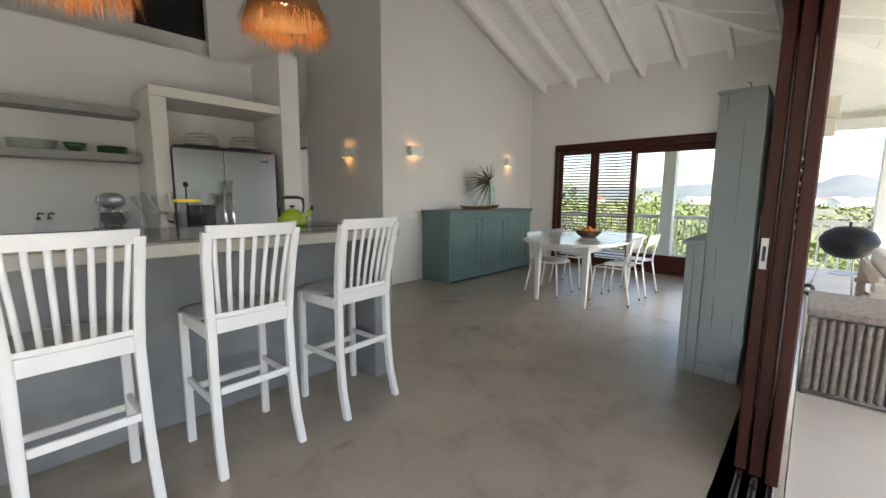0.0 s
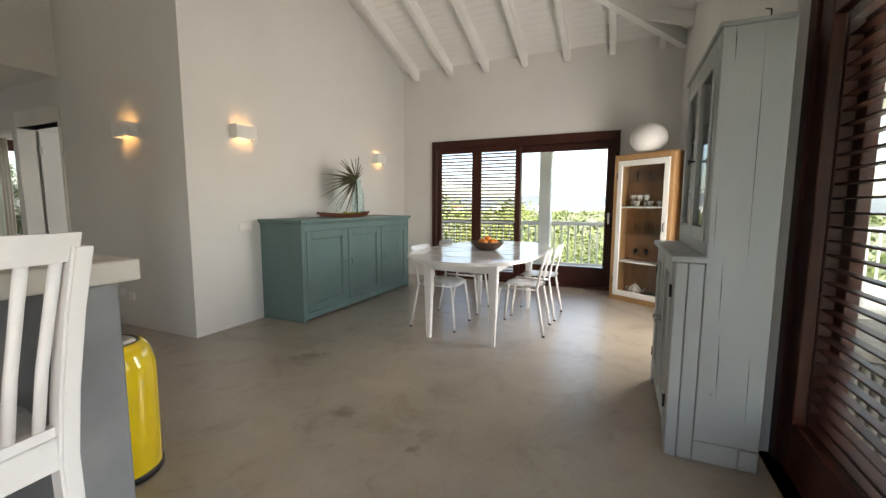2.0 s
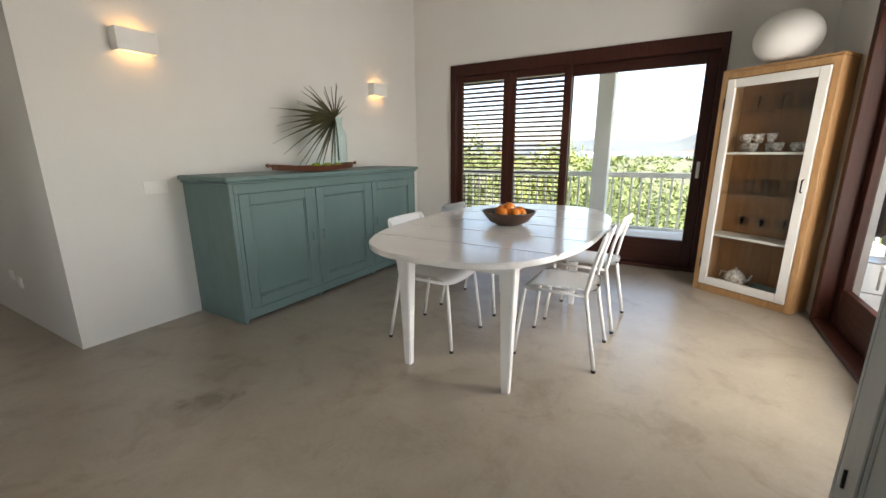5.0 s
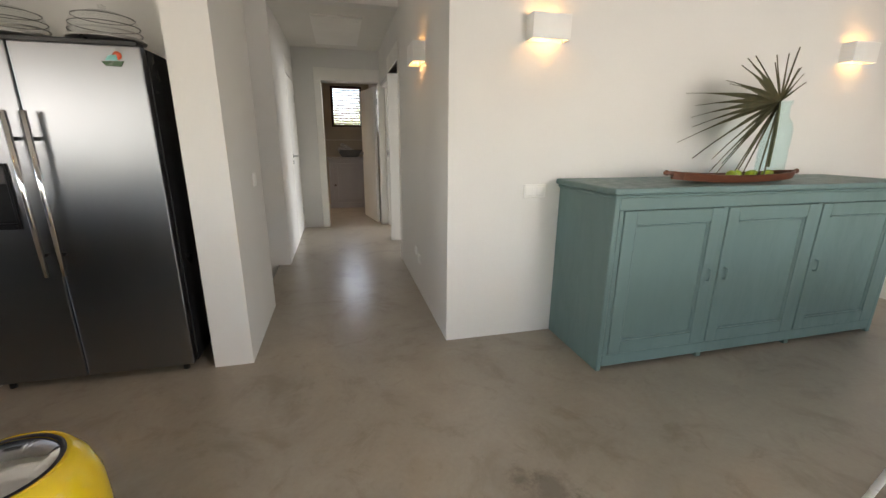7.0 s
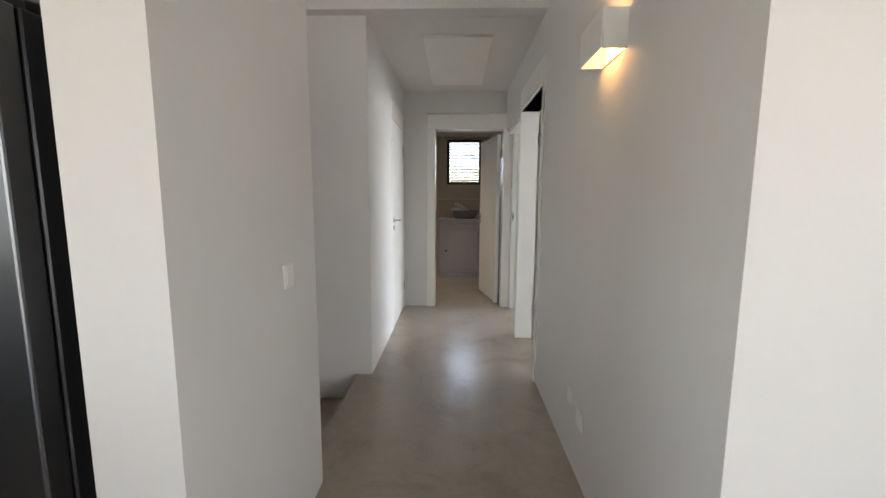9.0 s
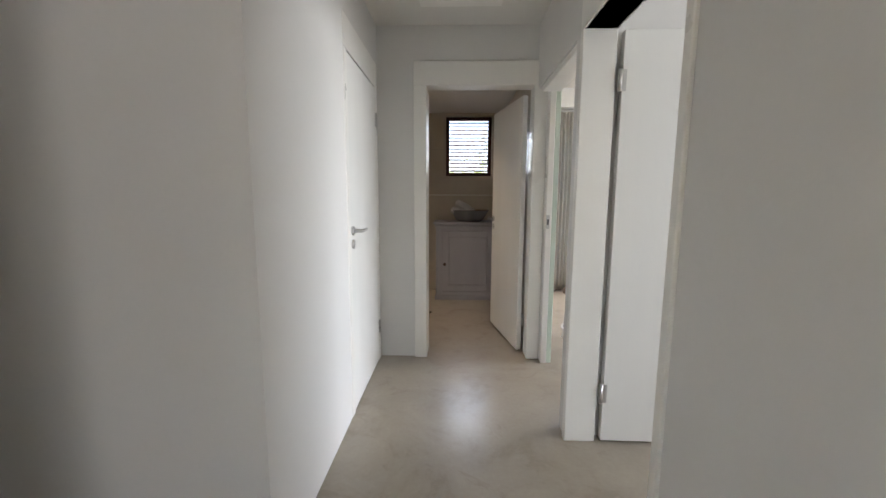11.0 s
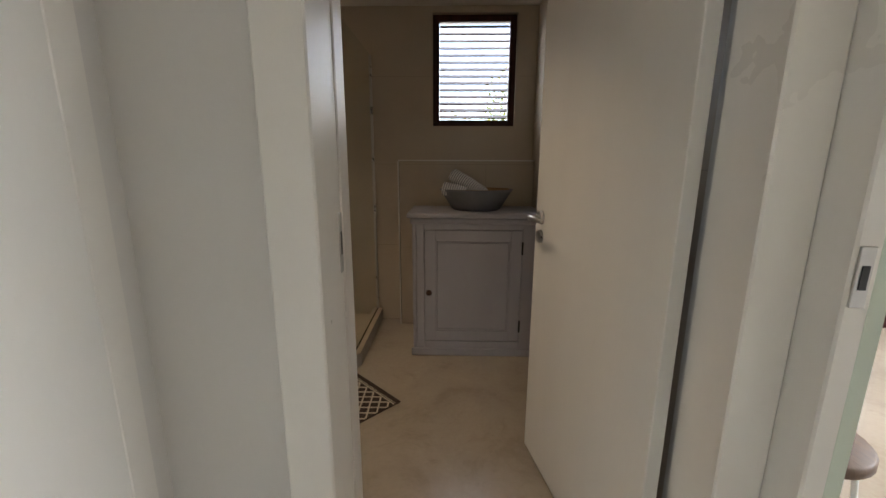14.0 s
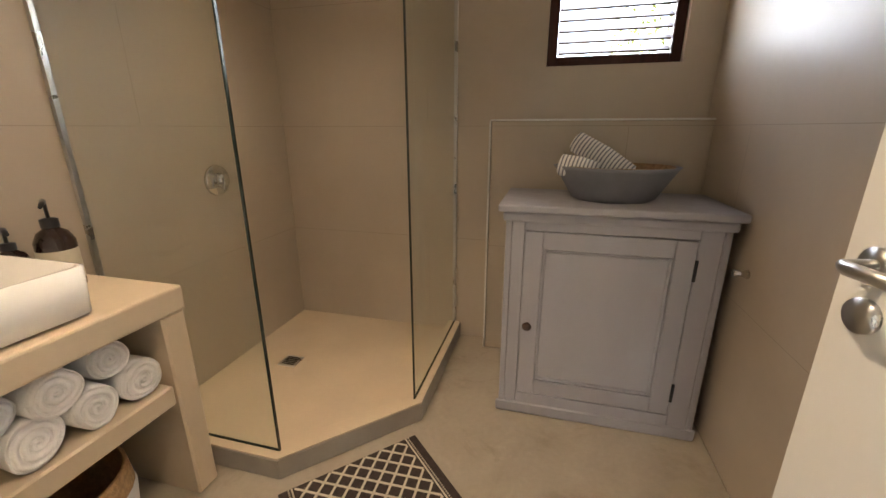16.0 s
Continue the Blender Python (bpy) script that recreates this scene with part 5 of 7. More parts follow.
def stand_mixer():
    s = thing("stand_mixer", pose(0.975, 5.17, 0.91, 0, 0, -72), "silver stand mixer with a steel bowl on the counter", "mixer")
    box("base", (-0.11, -0.09, 0.0), (0.15, 0.09, 0.035), SILVER, s, 0.015, "", 3)
    box("column", (-0.10, -0.05, 0.03), (-0.02, 0.05, 0.23), SILVER, s, 0.02, "", 3)
    tube("head", [(-0.13, 0, 0.275), (-0.09, 0, 0.28), (0.0, 0, 0.285), (0.1, 0, 0.285), (0.16, 0, 0.28), (0.175, 0, 0.278)], [0.04, 0.06, 0.066, 0.066, 0.055, 0.03], SILVER, s, 20)
    tube("band", [(-0.03, 0, 0.283), (-0.015, 0, 0.284)], 0.068, CHROME, s, 20)
    b = lathe("mixing_bowl", [(0, 0.04), (0.05, 0.04), (0.055, 0.055), (0.1, 0.1), (0.108, 0.18), (0.112, 0.185), (0.104, 0.185), (0.098, 0.11), (0.05, 0.06), (0, 0.055)], CHROME, s, 26, (0.07, 0, 0))
    tube("beater", [(0.07, 0, 0.08), (0.07, 0, 0.23)], [0.03, 0.01], CHROME, s, 10)


stand_mixer()


def soap_pump(m, material, r=0.032, h=0.13, label="clear pump bottle of soap by the sink", tag=None):
    c = thing("soap_bottle", m, label, "soap bottle", "soap bottles")
    b = lathe("bottle", [(0, 0), (r, 0), (r, h * 0.72), (r * 0.75, h * 0.86), (r * 0.4, h * 0.92), (r * 0.4, h), (0, h)], material, c, 20)
    lathe("collar", [(r * 0.45, h * 0.93), (r * 0.45, h * 1.06), (r * 0.2, h * 1.08), (0, h * 1.08)], BLACK, c, 14)
    tube("pump", [(0, 0, h * 1.06), (0, 0, h * 1.3), (0.008, 0, h * 1.33), (r * 1.2, 0, h * 1.28)], [0.005, 0.005, 0.008, 0.005], BLACK, c, 8)
    if tag:
        lathe("paper_label", [(r + 0.0008, h * 0.12), (r + 0.0008, h * 0.6)], tag, c, 20)
    return c


s0 = soap_pump(pose(0.525, 5.30, 0.91), THIN_GLASS)
copy_thing(s0, pose(0.59, 5.31, 0.91))

dish = thing("oval_dish", pose(0.545, 5.34, 1.615), "pale green oval baking dish on the shelf", "dish")
lathe("dish_body", [(0, 0), (0.115, 0), (0.13, 0.012), (0.142, 0.074), (0.147, 0.08), (0.138, 0.08), (0.122, 0.02), (0, 0.012)], PALE_GLAZE, dish, 30, (0, 0, 0), "", 1.1, 0.75)
gb = thing("green_bowl", pose(0.81, 5.34, 1.615), "small dark green glazed bowl on the shelf", "bowl")
lathe("bowl_body", [(0, 0), (0.036, 0), (0.04, 0.007), (0.066, 0.036), (0.08, 0.074), (0.075, 0.074), (0.06, 0.037), (0, 0.01)], GREEN_GLAZE, gb, 24)
gp = thing("green_plates", pose(1.065, 5.34, 1.615), "short stack of dark green plates on the shelf", "plates")
for k in range(5):
    lathe("plate", [(0, 0), (0.075, 0), (0.116, 0.012), (0.113, 0.015), (0.075, 0.004), (0, 0.004)], GREEN_GLAZE, gp, 26, (0, 0, 0.012 * k))


def pitcher():
    p = thing("glass_pitcher", pose(1.075, 3.22, 1.0386), "clear glass pitcher with a plunger on the bar top", "pitcher")
    lathe("jug", [(0, 0), (0.062, 0), (0.067, 0.01), (0.073, 0.2), (0.079, 0.225), (0.076, 0.225), (0.069, 0.2), (0.063, 0.014), (0, 0.012)], JAR_GLASS, p, 26)
    tube("handle", [(-0.07, 0, 0.2), (-0.118, 0, 0.19), (-0.116, 0, 0.07), (-0.066, 0, 0.05)], 0.008, JAR_GLASS, p, 8)
    lathe("yellow_band", [(0.0735, 0.17), (0.0745, 0.186)], plain("yellow_band", (0.75, 0.55, 0.02), 0.4), p, 26)
    tube("plunger", [(0.0, 0, 0.02), (0.0, 0, 0.255), (0.0, 0, 0.262), (0.0, 0, 0.285)], [0.004, 0.004, 0.016, 0.01], BLACK, p, 10)
    first = thing("stacked_glass", pose(0.965, 3.20, 1.0386), "clear ribbed drinking glass stacked on the bar", "glass", "glasses on the bar")
    lathe("beaker", [(0, 0), (0.03, 0), (0.042, 0.11), (0.0395, 0.11), (0.028, 0.008), (0, 0.008)], JAR_GLASS, first, 12)
    for x, y, z, a, b in ((0.915, 3.27, 1.0386, 0, 0), (0.965, 3.20, 1.150, 10, -18), (0.90, 3.27, 1.153, -12, -25), (1.18, 3.2, 1.0386, 0, 0), (1.24, 3.26, 1.0386, 0, 0),
                          (1.185, 3.2, 1.150, 8, 20), (1.245, 3.27, 1.150, -10, 15), (1.03, 3.33, 1.0386, 0, 0)):
        copy_thing(first, pose(x, y, z, a, b, 0))


pitcher()


def bin_yellow():
    b = thing("pedal_bin", pose(2.45, 3.39, 0), "shiny yellow round waste bin with a steel lid", "bin")
    lathe("bin_body", [(0, 0.0), (0.165, 0.0), (0.172, 0.015), (0.172, 0.44), (0.168, 0.50), (0.152, 0.555), (0.128, 0.59), (0.118, 0.592), (0.112, 0.585)], YELLOW, b, 40)
    lathe("base_ring", [(0.166, 0.0), (0.176, 0.002), (0.176, 0.028), (0.172, 0.03)], BLACK, b, 40)
    lathe("rim", [(0.118, 0.59), (0.112, 0.595), (0.106, 0.59)], BLACK, b, 36)
    lathe("lid", [(0.107, 0.588), (0.09, 0.598), (0.04, 0.606), (0, 0.608)], CHROME, b, 36)


bin_yellow()


def pendant(m, hang):
    p = thing("pendant_lamp", m, "woven raffia pendant lamp with a ragged orange fringe", "pendant lamp", "pendants over the bar")
    lathe("shade", [(0.235, 0.02), (0.215, 0.10), (0.16, 0.24), (0.10, 0.33), (0.03, 0.36), (0.03, 0.355), (0.095, 0.325), (0.155, 0.235), (0.21, 0.1), (0.23, 0.02)], WOVEN, p, 40)
    rng = random.Random(11)
    bm = bmesh.new()
    for k in range(1100):
        a = rng.uniform(0, 2 * math.pi)
        z = rng.uniform(0.0, 0.075)
        r = 0.232 + rng.uniform(-0.004, 0.012)
        ln, out = rng.uniform(0.06, 0.15), rng.uniform(0.0, 0.06)
        d = Vector((math.cos(a), math.sin(a), 0))
        t = Vector((-math.sin(a), math.cos(a), 0))
        p0 = d * r + Vector((0, 0, z))
        sway = t * rng.uniform(-0.02, 0.02)
        p1 = p0 + d * out * 0.7 + sway * 0.5 + Vector((0, 0, -ln * 0.5))
        p2 = p0 + d * out + sway + Vector((0, 0, -ln))
        w = t * 0.0016
        v = [bm.verts.new(q) for q in (p0 - w, p0 + w, p1 + w, p1 - w, p2)]
        bm.faces.new((v[0], v[1], v[2], v[3]))
        bm.faces.new((v[3], v[2], v[4]))
    part("fringe", bm, RAFFIA, p, "ragged orange raffia fringe")["kind"] = "stuff"
    lathe("bulb", [(0, 0.10), (0.03, 0.12), (0.035, 0.15), (0.02, 0.19), (0.014, 0.22), (0, 0.22)], BULB, p, 16)
    tube("socket", [(0, 0, 0.22), (0, 0, 0.3)], 0.018, BLACK, p, 10)
    tube("cord", [(0, 0, 0.3), (0, 0, hang)], 0.004, BLACK, p, 6)
    data = bpy.data.lights.new("pendant_light", "POINT")
    data.energy, data.color, data.shadow_soft_size = 0.9, (1.0, 0.66, 0.34), 0.03
    o = new("pendant_light", data)
    o.parent = p
    o.location = (0, 0, 0.07)
    return p


pendant(pose(1.66, 3.08, 2.33), 1.8)
pendant(pose(0.60, 2.95, 2.19), 1.9)

# ---- bathroom ----
CEMENT_WARM = plain("warm_cement", (0.56, 0.46, 0.33), 0.4, var=0.06, scale=2.5, fine=50, bump=0.06)
CURB_GREY = plain("grey_cement_curb", (0.33, 0.30, 0.26), 0.5, var=0.1, scale=4, fine=50)
TOWEL = plain("white_terry", (0.76, 0.75, 0.73), 0.95, var=0.05, scale=12, fine=220, bump=0.7)
SHOWER_GLASS = pane_glass("shower_glass", (0.955, 0.972, 0.958))
GLASS_EDGE = plain("dark_glass_edge", (0.02, 0.03, 0.025), 0.2, var=0.05, scale=5, fine=50, bump=0.0)
BROWN_BOTTLE = plain("brown_bottle", (0.02, 0.009, 0.006), 0.12, var=0.05, scale=10, fine=80, bump=0.0, coat=0.5)
LABEL_PAPER = plain("cream_label", (0.62, 0.57, 0.44), 0.6, var=0.05, scale=30, fine=150, bump=0.0)
RUG_BROWN = plain("dark_brown_weave", (0.045, 0.03, 0.025), 0.95, var=0.2, scale=60, fine=300, bump=0.6)
RUG_CREAM = plain("cream_weave", (0.58, 0.53, 0.43), 0.95, var=0.1, scale=60, fine=300, bump=0.5)
BOWL_GREY = plain("grey_felt_bowl", (0.20, 0.20, 0.215), 0.8, var=0.06, scale=10, fine=160, bump=0.2)
WICKER = plain("wicker", (0.34, 0.21, 0.10), 0.8, var=0.2, scale=60, fine=180, bump=0.5)


def striped_cloth():
    m, t, b = nodes_of("striped_cloth")
    v = coords(t, (1, 1, 1))
    w = t.nodes.new("ShaderNodeTexWave")
    w.inputs["Scale"].default_value = 22
    w.inputs["Distortion"].default_value = 1.2
    t.links.new(v, w.inputs["Vector"])
    col = mix(t, ramp(t, w.outputs["Fac"], ((0.62, 0.0), (0.72, 1.0))), (0.72, 0.70, 0.67), (0.22, 0.22, 0.25))
    t.links.new(col, b.inputs["Base Color"])
    b.inputs["Roughness"].default_value = 0.95
    bump_to(t, b, noise_of(t, v, 150), 0.5, 0.004)
    return m


CLOTH = striped_cloth()

van = thing("vanity", pose(0, 0, 0), "warm cement vanity with an open towel shelf", "vanity")
box("vanity_top", (1.572, 8.803, 0.68), (2.035, 9.775, 0.76), CEMENT_WARM, van, 0.008, "", 2)
box("side_panel", (1.572, 9.69, 0.0), (2.03, 9.77, 0.679), CEMENT_WARM, van, 0.006)
box("shelf", (1.572, 8.803, 0.375), (2.02, 9.689, 0.445), CEMENT_WARM, van, 0.006)


def basin():
    s = thing("basin", pose(1.81, 9.275, 0.76), "white rectangular ceramic countertop basin", "basin")
    bm = bmesh.new()
    loops = []
    for hx, hy, z in ((0.165, 0.255, 0.0), (0.185, 0.28, 0.01), (0.19, 0.285, 0.135), (0.178, 0.273, 0.137), (0.165, 0.258, 0.05), (0.12, 0.2, 0.03)):
        loop = []
        for cx, cy, a0 in ((1, 1, 0), (-1, 1, 90), (-1, -1, 180), (1, -1, 270)):
            r = 0.03
            for k in range(5):
                a = radians(a0 + 22.5 * k)
                loop.append(bm.verts.new((cx * (hx - r) + r * math.cos(a), cy * (hy - r) + r * math.sin(a), z)))
        loops.append(loop)
    for a, b in zip(loops, loops[1:]):
        for k in range(20):
            bm.faces.new((a[k], a[(k + 1) % 20], b[(k + 1) % 20], b[k]))
    bm.faces.new(loops[0][::-1])
    bm.faces.new(loops[-1])
    part("basin_body", bm, CERAMIC, s, "", True)
    lathe("drain", [(0, 0.033), (0.022, 0.033), (0.024, 0.03)], CHROME, s, 18)


basin()
b1 = soap_pump(pose(1.69, 9.68, 0.76, 0, 0, -40), BROWN_BOTTLE, 0.05, 0.20, "dark brown pump bottle with a cream label on the vanity", LABEL_PAPER)
soap_pump(pose(1.66, 9.585, 0.76, 0, 0, -20), BROWN_BOTTLE, 0.04, 0.15, "small dark brown pump bottle on the vanity", LABEL_PAPER)


def towel_roll(m, r=0.068, ln=0.33, seed=0):
    """A rolled towel lying along local x, its spiral end at +x."""
    t = thing("rolled_towel", m, "rolled white terry towel on the vanity shelf", "towel", "rolled towels")
    rng = random.Random(seed)
    ph = [rng.uniform(0, 6.28) for _ in range(4)]
    bm = bmesh.new()
    seg, turns = 40, 3.3

    def rad(a, x):
        step = 0.05 * ((a / (2 * math.pi)) % 1.0)
        return r * (1.0 + 0.05 * math.sin(2 * a + ph[0]) + 0.03 * math.sin(3 * a + ph[1] + x * 9) + 0.02 * math.sin(x * 31 + ph[2]) - step)
    rings = []
    for k in range(7):
        x = -ln + (ln - 0.012) * k / 6
        rings.append([(x, rad(2 * math.pi * q / seg, x), 2 * math.pi * q / seg) for q in range(seg)])
    n = 22
    for k in range(n):
        f = 1 - (k + 0.5) / (n + 0.5)
        ring = []
        for q in range(seg):
            a = 2 * math.pi * q / seg
            turn = (turns * f - a / (2 * math.pi)) % 1.0
            lay = abs(2 * turn - 1) ** 3
            ring.append((-0.010 * lay - 0.012 * max(0.0, f - 0.8) / 0.2 * 0.6 + 0.006 * math.sin(a + ph[3]) * f, rad(a, 0) * f, a))
        rings.append(ring)
    vs = [[bm.verts.new((x, rr * math.cos(a), rr * math.sin(a) * 0.92)) for x, rr, a in ring] for ring in rings]
    for a, b in zip(vs, vs[1:]):
        for q in range(seg):
            bm.faces.new((a[q], a[(q + 1) % seg], b[(q + 1) % seg], b[q]))
    bm.faces.new(vs[0][::-1])
    bm.faces.new(vs[-1])
    bmesh.ops.recalc_face_normals(bm, faces=bm.faces[:])
    part("towel_roll", bm, TOWEL, t, "", True)
    return t


for k, (y, z, a, x, r) in enumerate(((9.622, 0.508, 20, 2.0, 0.064), (9.49, 0.510, 100, 2.005, 0.066), (9.355, 0.511, 210, 2.0, 0.067), (9.22, 0.508, 300, 1.99, 0.064), (9.09, 0.508, 40, 2.0, 0.064),
                                     (9.555, 0.617, 170, 1.99, 0.060), (9.41, 0.612, 60, 2.015, 0.066), (9.285, 0.612, 10, 1.99, 0.062), (9.155, 0.612, 120, 2.0, 0.062))):
    towel_roll(pose(x, y, z, a), r, 0.33, k)
bk = thing("floor_basket", pose(1.83, 9.42, 0), "round wicker basket with a pale band under the vanity", "basket")
lathe("basket_body", [(0, 0.0), (0.15, 0.0), (0.175, 0.06), (0.185, 0.16), (0.175, 0.26), (0.165, 0.26), (0.17, 0.15), (0.14, 0.02), (0, 0.02)], WICKER, bk, 30)
lathe("band", [(0.1765, 0.06), (0.187, 0.16), (0.1845, 0.19)], TOWEL, bk, 30)

# shower
sh = thing("shower_tray", pose(0, 0, 0), "warm cement corner shower tray with a grey raised kerb", "shower tray")
outer = ((1.572, 9.81), (2.26, 9.81), (2.668, 10.24), (2.668, 11.028))
inner = ((1.572, 9.885), (2.23, 9.885), (2.593, 10.268), (2.593, 11.028))
prism("tray_floor", (*inner, (1.572, 11.028)), "z", 0.001, 0.04, CEMENT_WARM, sh)
for k in range(3):
    prism("kerb", (outer[k], outer[k + 1], inner[k + 1], inner[k]), "z", 0.001, 0.088, CURB_GREY, sh, 0.003)
    mid = [tuple(a + (b - a) * f for a, b in zip(p, q)) for p, q, f in ((outer[k], inner[k], 0.03), (outer[k + 1], inner[k + 1], 0.03), (outer[k + 1], inner[k + 1], 0.99), (outer[k], inner[k], 0.99))]
    prism("kerb_cap", mid, "z", 0.089, 0.094, CEMENT_WARM, sh)
dr = thing("floor_drain", pose(1.87, 10.45, 0.04), "square steel shower drain", "drain")
box("drain_frame", (-0.05, -0.05, 0.0), (0.05, 0.05, 0.004), SATIN, dr, 0.001)
for k in range(5):
    box("drain_slot", (-0.035, -0.034 + 0.015 * k, 0.0042), (0.035, -0.026 + 0.015 * k, 0.005), BLACK, dr, 0)
for name, p, q in (("left", (1.574, 9.85), (2.245, 9.85)), ("right", (2.63, 10.255), (2.63, 11.026))):
    g = thing("shower_screen", pose(0, 0, 0), "clear frameless glass shower screen", "shower screen", "shower screens")
    d = (Vector(q) - Vector(p)).normalized()
    nrm = Vector((-d.y, d.x)) * 0.004
    pts = [tuple(Vector(p) + nrm), tuple(Vector(q) + nrm), tuple(Vector(q) - nrm), tuple(Vector(p) - nrm)]
    prism("glass_panel", pts, "z", 0.096, 2.0, SHOWER_GLASS, g).visible_shadow = False
    e = q if name == "left" else p
    ew = Vector((0.003, 0.003)) if name == "left" else Vector((0.003, 0.003))
    box("polished_edge", (e[0] - 0.002, e[1] - 0.0045, 0.096), (e[0] + 0.004, e[1] + 0.0045, 2.0), GLASS_EDGE, g, 0)
    w = p if name == "left" else q
    box("wall_channel", (w[0] - 0.002 if name == "left" else w[0] - 0.009, w[1] - 0.009 if name == "left" else w[1] - 0.014, 0.096), (w[0] + 0.014 if name == "left" else w[0] + 0.009, w[1] + 0.009 if name == "left" else w[1] + 0.0, 2.0), SATIN, g, 0.001)
    tube("seal", [(p[0], p[1], 0.096), (q[0], q[1], 0.096)], 0.005, GLASS_EDGE, g, 6)
vl = thing("shower_valve", pose(1.57, 10.46, 0.99), "round chrome shower mixer valve on the wall", "shower valve")
tube("plate", [(0.0, 0, 0), (0.012, 0, 0)], [0.075, 0.07], CHROME, vl, 30)
tube("knob", [(0.012, 0, 0), (0.05, 0, 0)], [0.035, 0.03], CHROME, vl, 20)
tube("lever_arm", [(0.045, 0, 0), (0.055, -0.02, -0.05)], [0.01, 0.008], CHROME, vl, 10)

# boxing behind the cabinet
box("wall_boxing", (2.835, 10.93, 0.0), (3.818, 11.028, 1.262), BATH_PLASTER, None, 0.004)["kind"] = "structure"
box("boxing_cap", (2.828, 10.922, 1.263), (3.818, 11.028, 1.272), CERAMIC, None, 0.002)["kind"] = "structure"
box("boxing_edge", (2.824, 10.922, 0.0), (2.834, 11.028, 1.262), CERAMIC, None, 0.002)["kind"] = "structure"


def bath_cabinet():
    c = thing("bathroom_cabinet", pose(2.98, 10.41, 0, 0, 0, 0), "old lilac-grey painted wooden cabinet with one panelled door", "cabinet")
    w, dp, h = 0.79, 0.42, 0.95
    box("side_panel", (0, 0.0, 0), (0.025, dp, h - 0.03), CAB_GREY, c, 0.004)
    box("side_panel", (w - 0.025, 0.0, 0), (w, dp, h - 0.03), CAB_GREY, c, 0.004)
    box("carcass", (0.026, 0.03, 0.05), (w - 0.026, dp, h - 0.035), CAB_GREY, c, 0.0)
    box("stile", (0.026, 0.0, 0.0), (0.075, 0.028, h - 0.03), CAB_GREY, c, 0.003)
    box("stile", (w - 0.1, 0.0, 0.0), (w - 0.026, 0.028, h - 0.03), CAB_GREY, c, 0.003)
    box("top_rail", (0.075, 0.0, 0.845), (w - 0.1, 0.028, h - 0.03), CAB_GREY, c, 0.003)
    box("bottom_rail", (0.075, 0.0, 0.0), (w - 0.1, 0.028, 0.1), CAB_GREY, c, 0.003)
    box("plinth", (-0.012, -0.012, 0.0), (w + 0.008, 0.0, 0.055), CAB_GREY, c, 0.006)
    box("cornice", (-0.012, -0.014, h - 0.07), (w + 0.012, dp, h - 0.031), CAB_GREY, c, 0.01, "", 2)
    box("top", (-0.03, -0.035, h - 0.03), (w + 0.03, dp + 0.005, h), CAB_GREY, c, 0.008, "", 2)
    d = panel_door(c, 0.078, w - 0.103, 0.104, 0.841, 0.02, CAB_GREY, -1, 0.07)
    tube("knob", [(0.105, -0.001, 0.44), (0.105, -0.018, 0.44), (0.105, -0.026, 0.44), (0.105, -0.036, 0.44)], [0.009, 0.008, 0.02, 0.014], BOWL_WOOD, d, 14)
    for z in (0.21, 0.73):
        tube("hinge", [(w - 0.1, -0.004, z - 0.04), (w - 0.1, -0.004, z + 0.04)], 0.006, METAL_BLACK, d, 8)


bath_cabinet()
bb = thing("towel_bowl", pose(3.385, 10.60, 0.95), "grey oval bowl with a wicker lining on the cabinet", "bowl")
lathe("bowl_body", [(0, 0), (0.13, 0), (0.15, 0.012), (0.21, 0.12), (0.222, 0.135), (0.214, 0.136), (0.19, 0.1), (0.14, 0.03), (0, 0.02)], BOWL_GREY, bb, 34, (0, 0, 0), "", 1.08, 0.8)
lathe("lining", [(0.0, 0.035), (0.14, 0.036), (0.195, 0.115), (0.208, 0.137)], WICKER, bb, 34, (0, 0, 0), "", 1.05, 0.77)
for k, (x, y, z, rz, ry, ln) in enumerate(((3.24, 10.545, 1.075, -10, 12, 0.15), (3.33, 10.60, 1.115, -18, 30, 0.26))):
    ct = thing("rolled_cloth", pose(x, y, z, 0, ry, rz), "rolled grey and white striped cloth in the bowl", "cloth", "cloths in the bowl")
    tube("cloth_roll", [(-ln / 2, 0, 0), (-ln / 2 + 0.006, 0, 0), (0, 0.004, 0.004), (ln / 2 - 0.006, 0, 0), (ln / 2, 0, 0)], [0.032, 0.042, 0.045, 0.042, 0.032], CLOTH, ct, 18)
hk = thing("towel_hook", pose(3.82, 10.37, 0.745), "small chrome knob hook on the bathroom wall", "hook")
tube("hook_stem", [(0, 0, 0), (-0.02, 0, 0), (-0.045, 0, 0.002)], [0.017, 0.009, 0.014], CHROME, hk, 14)


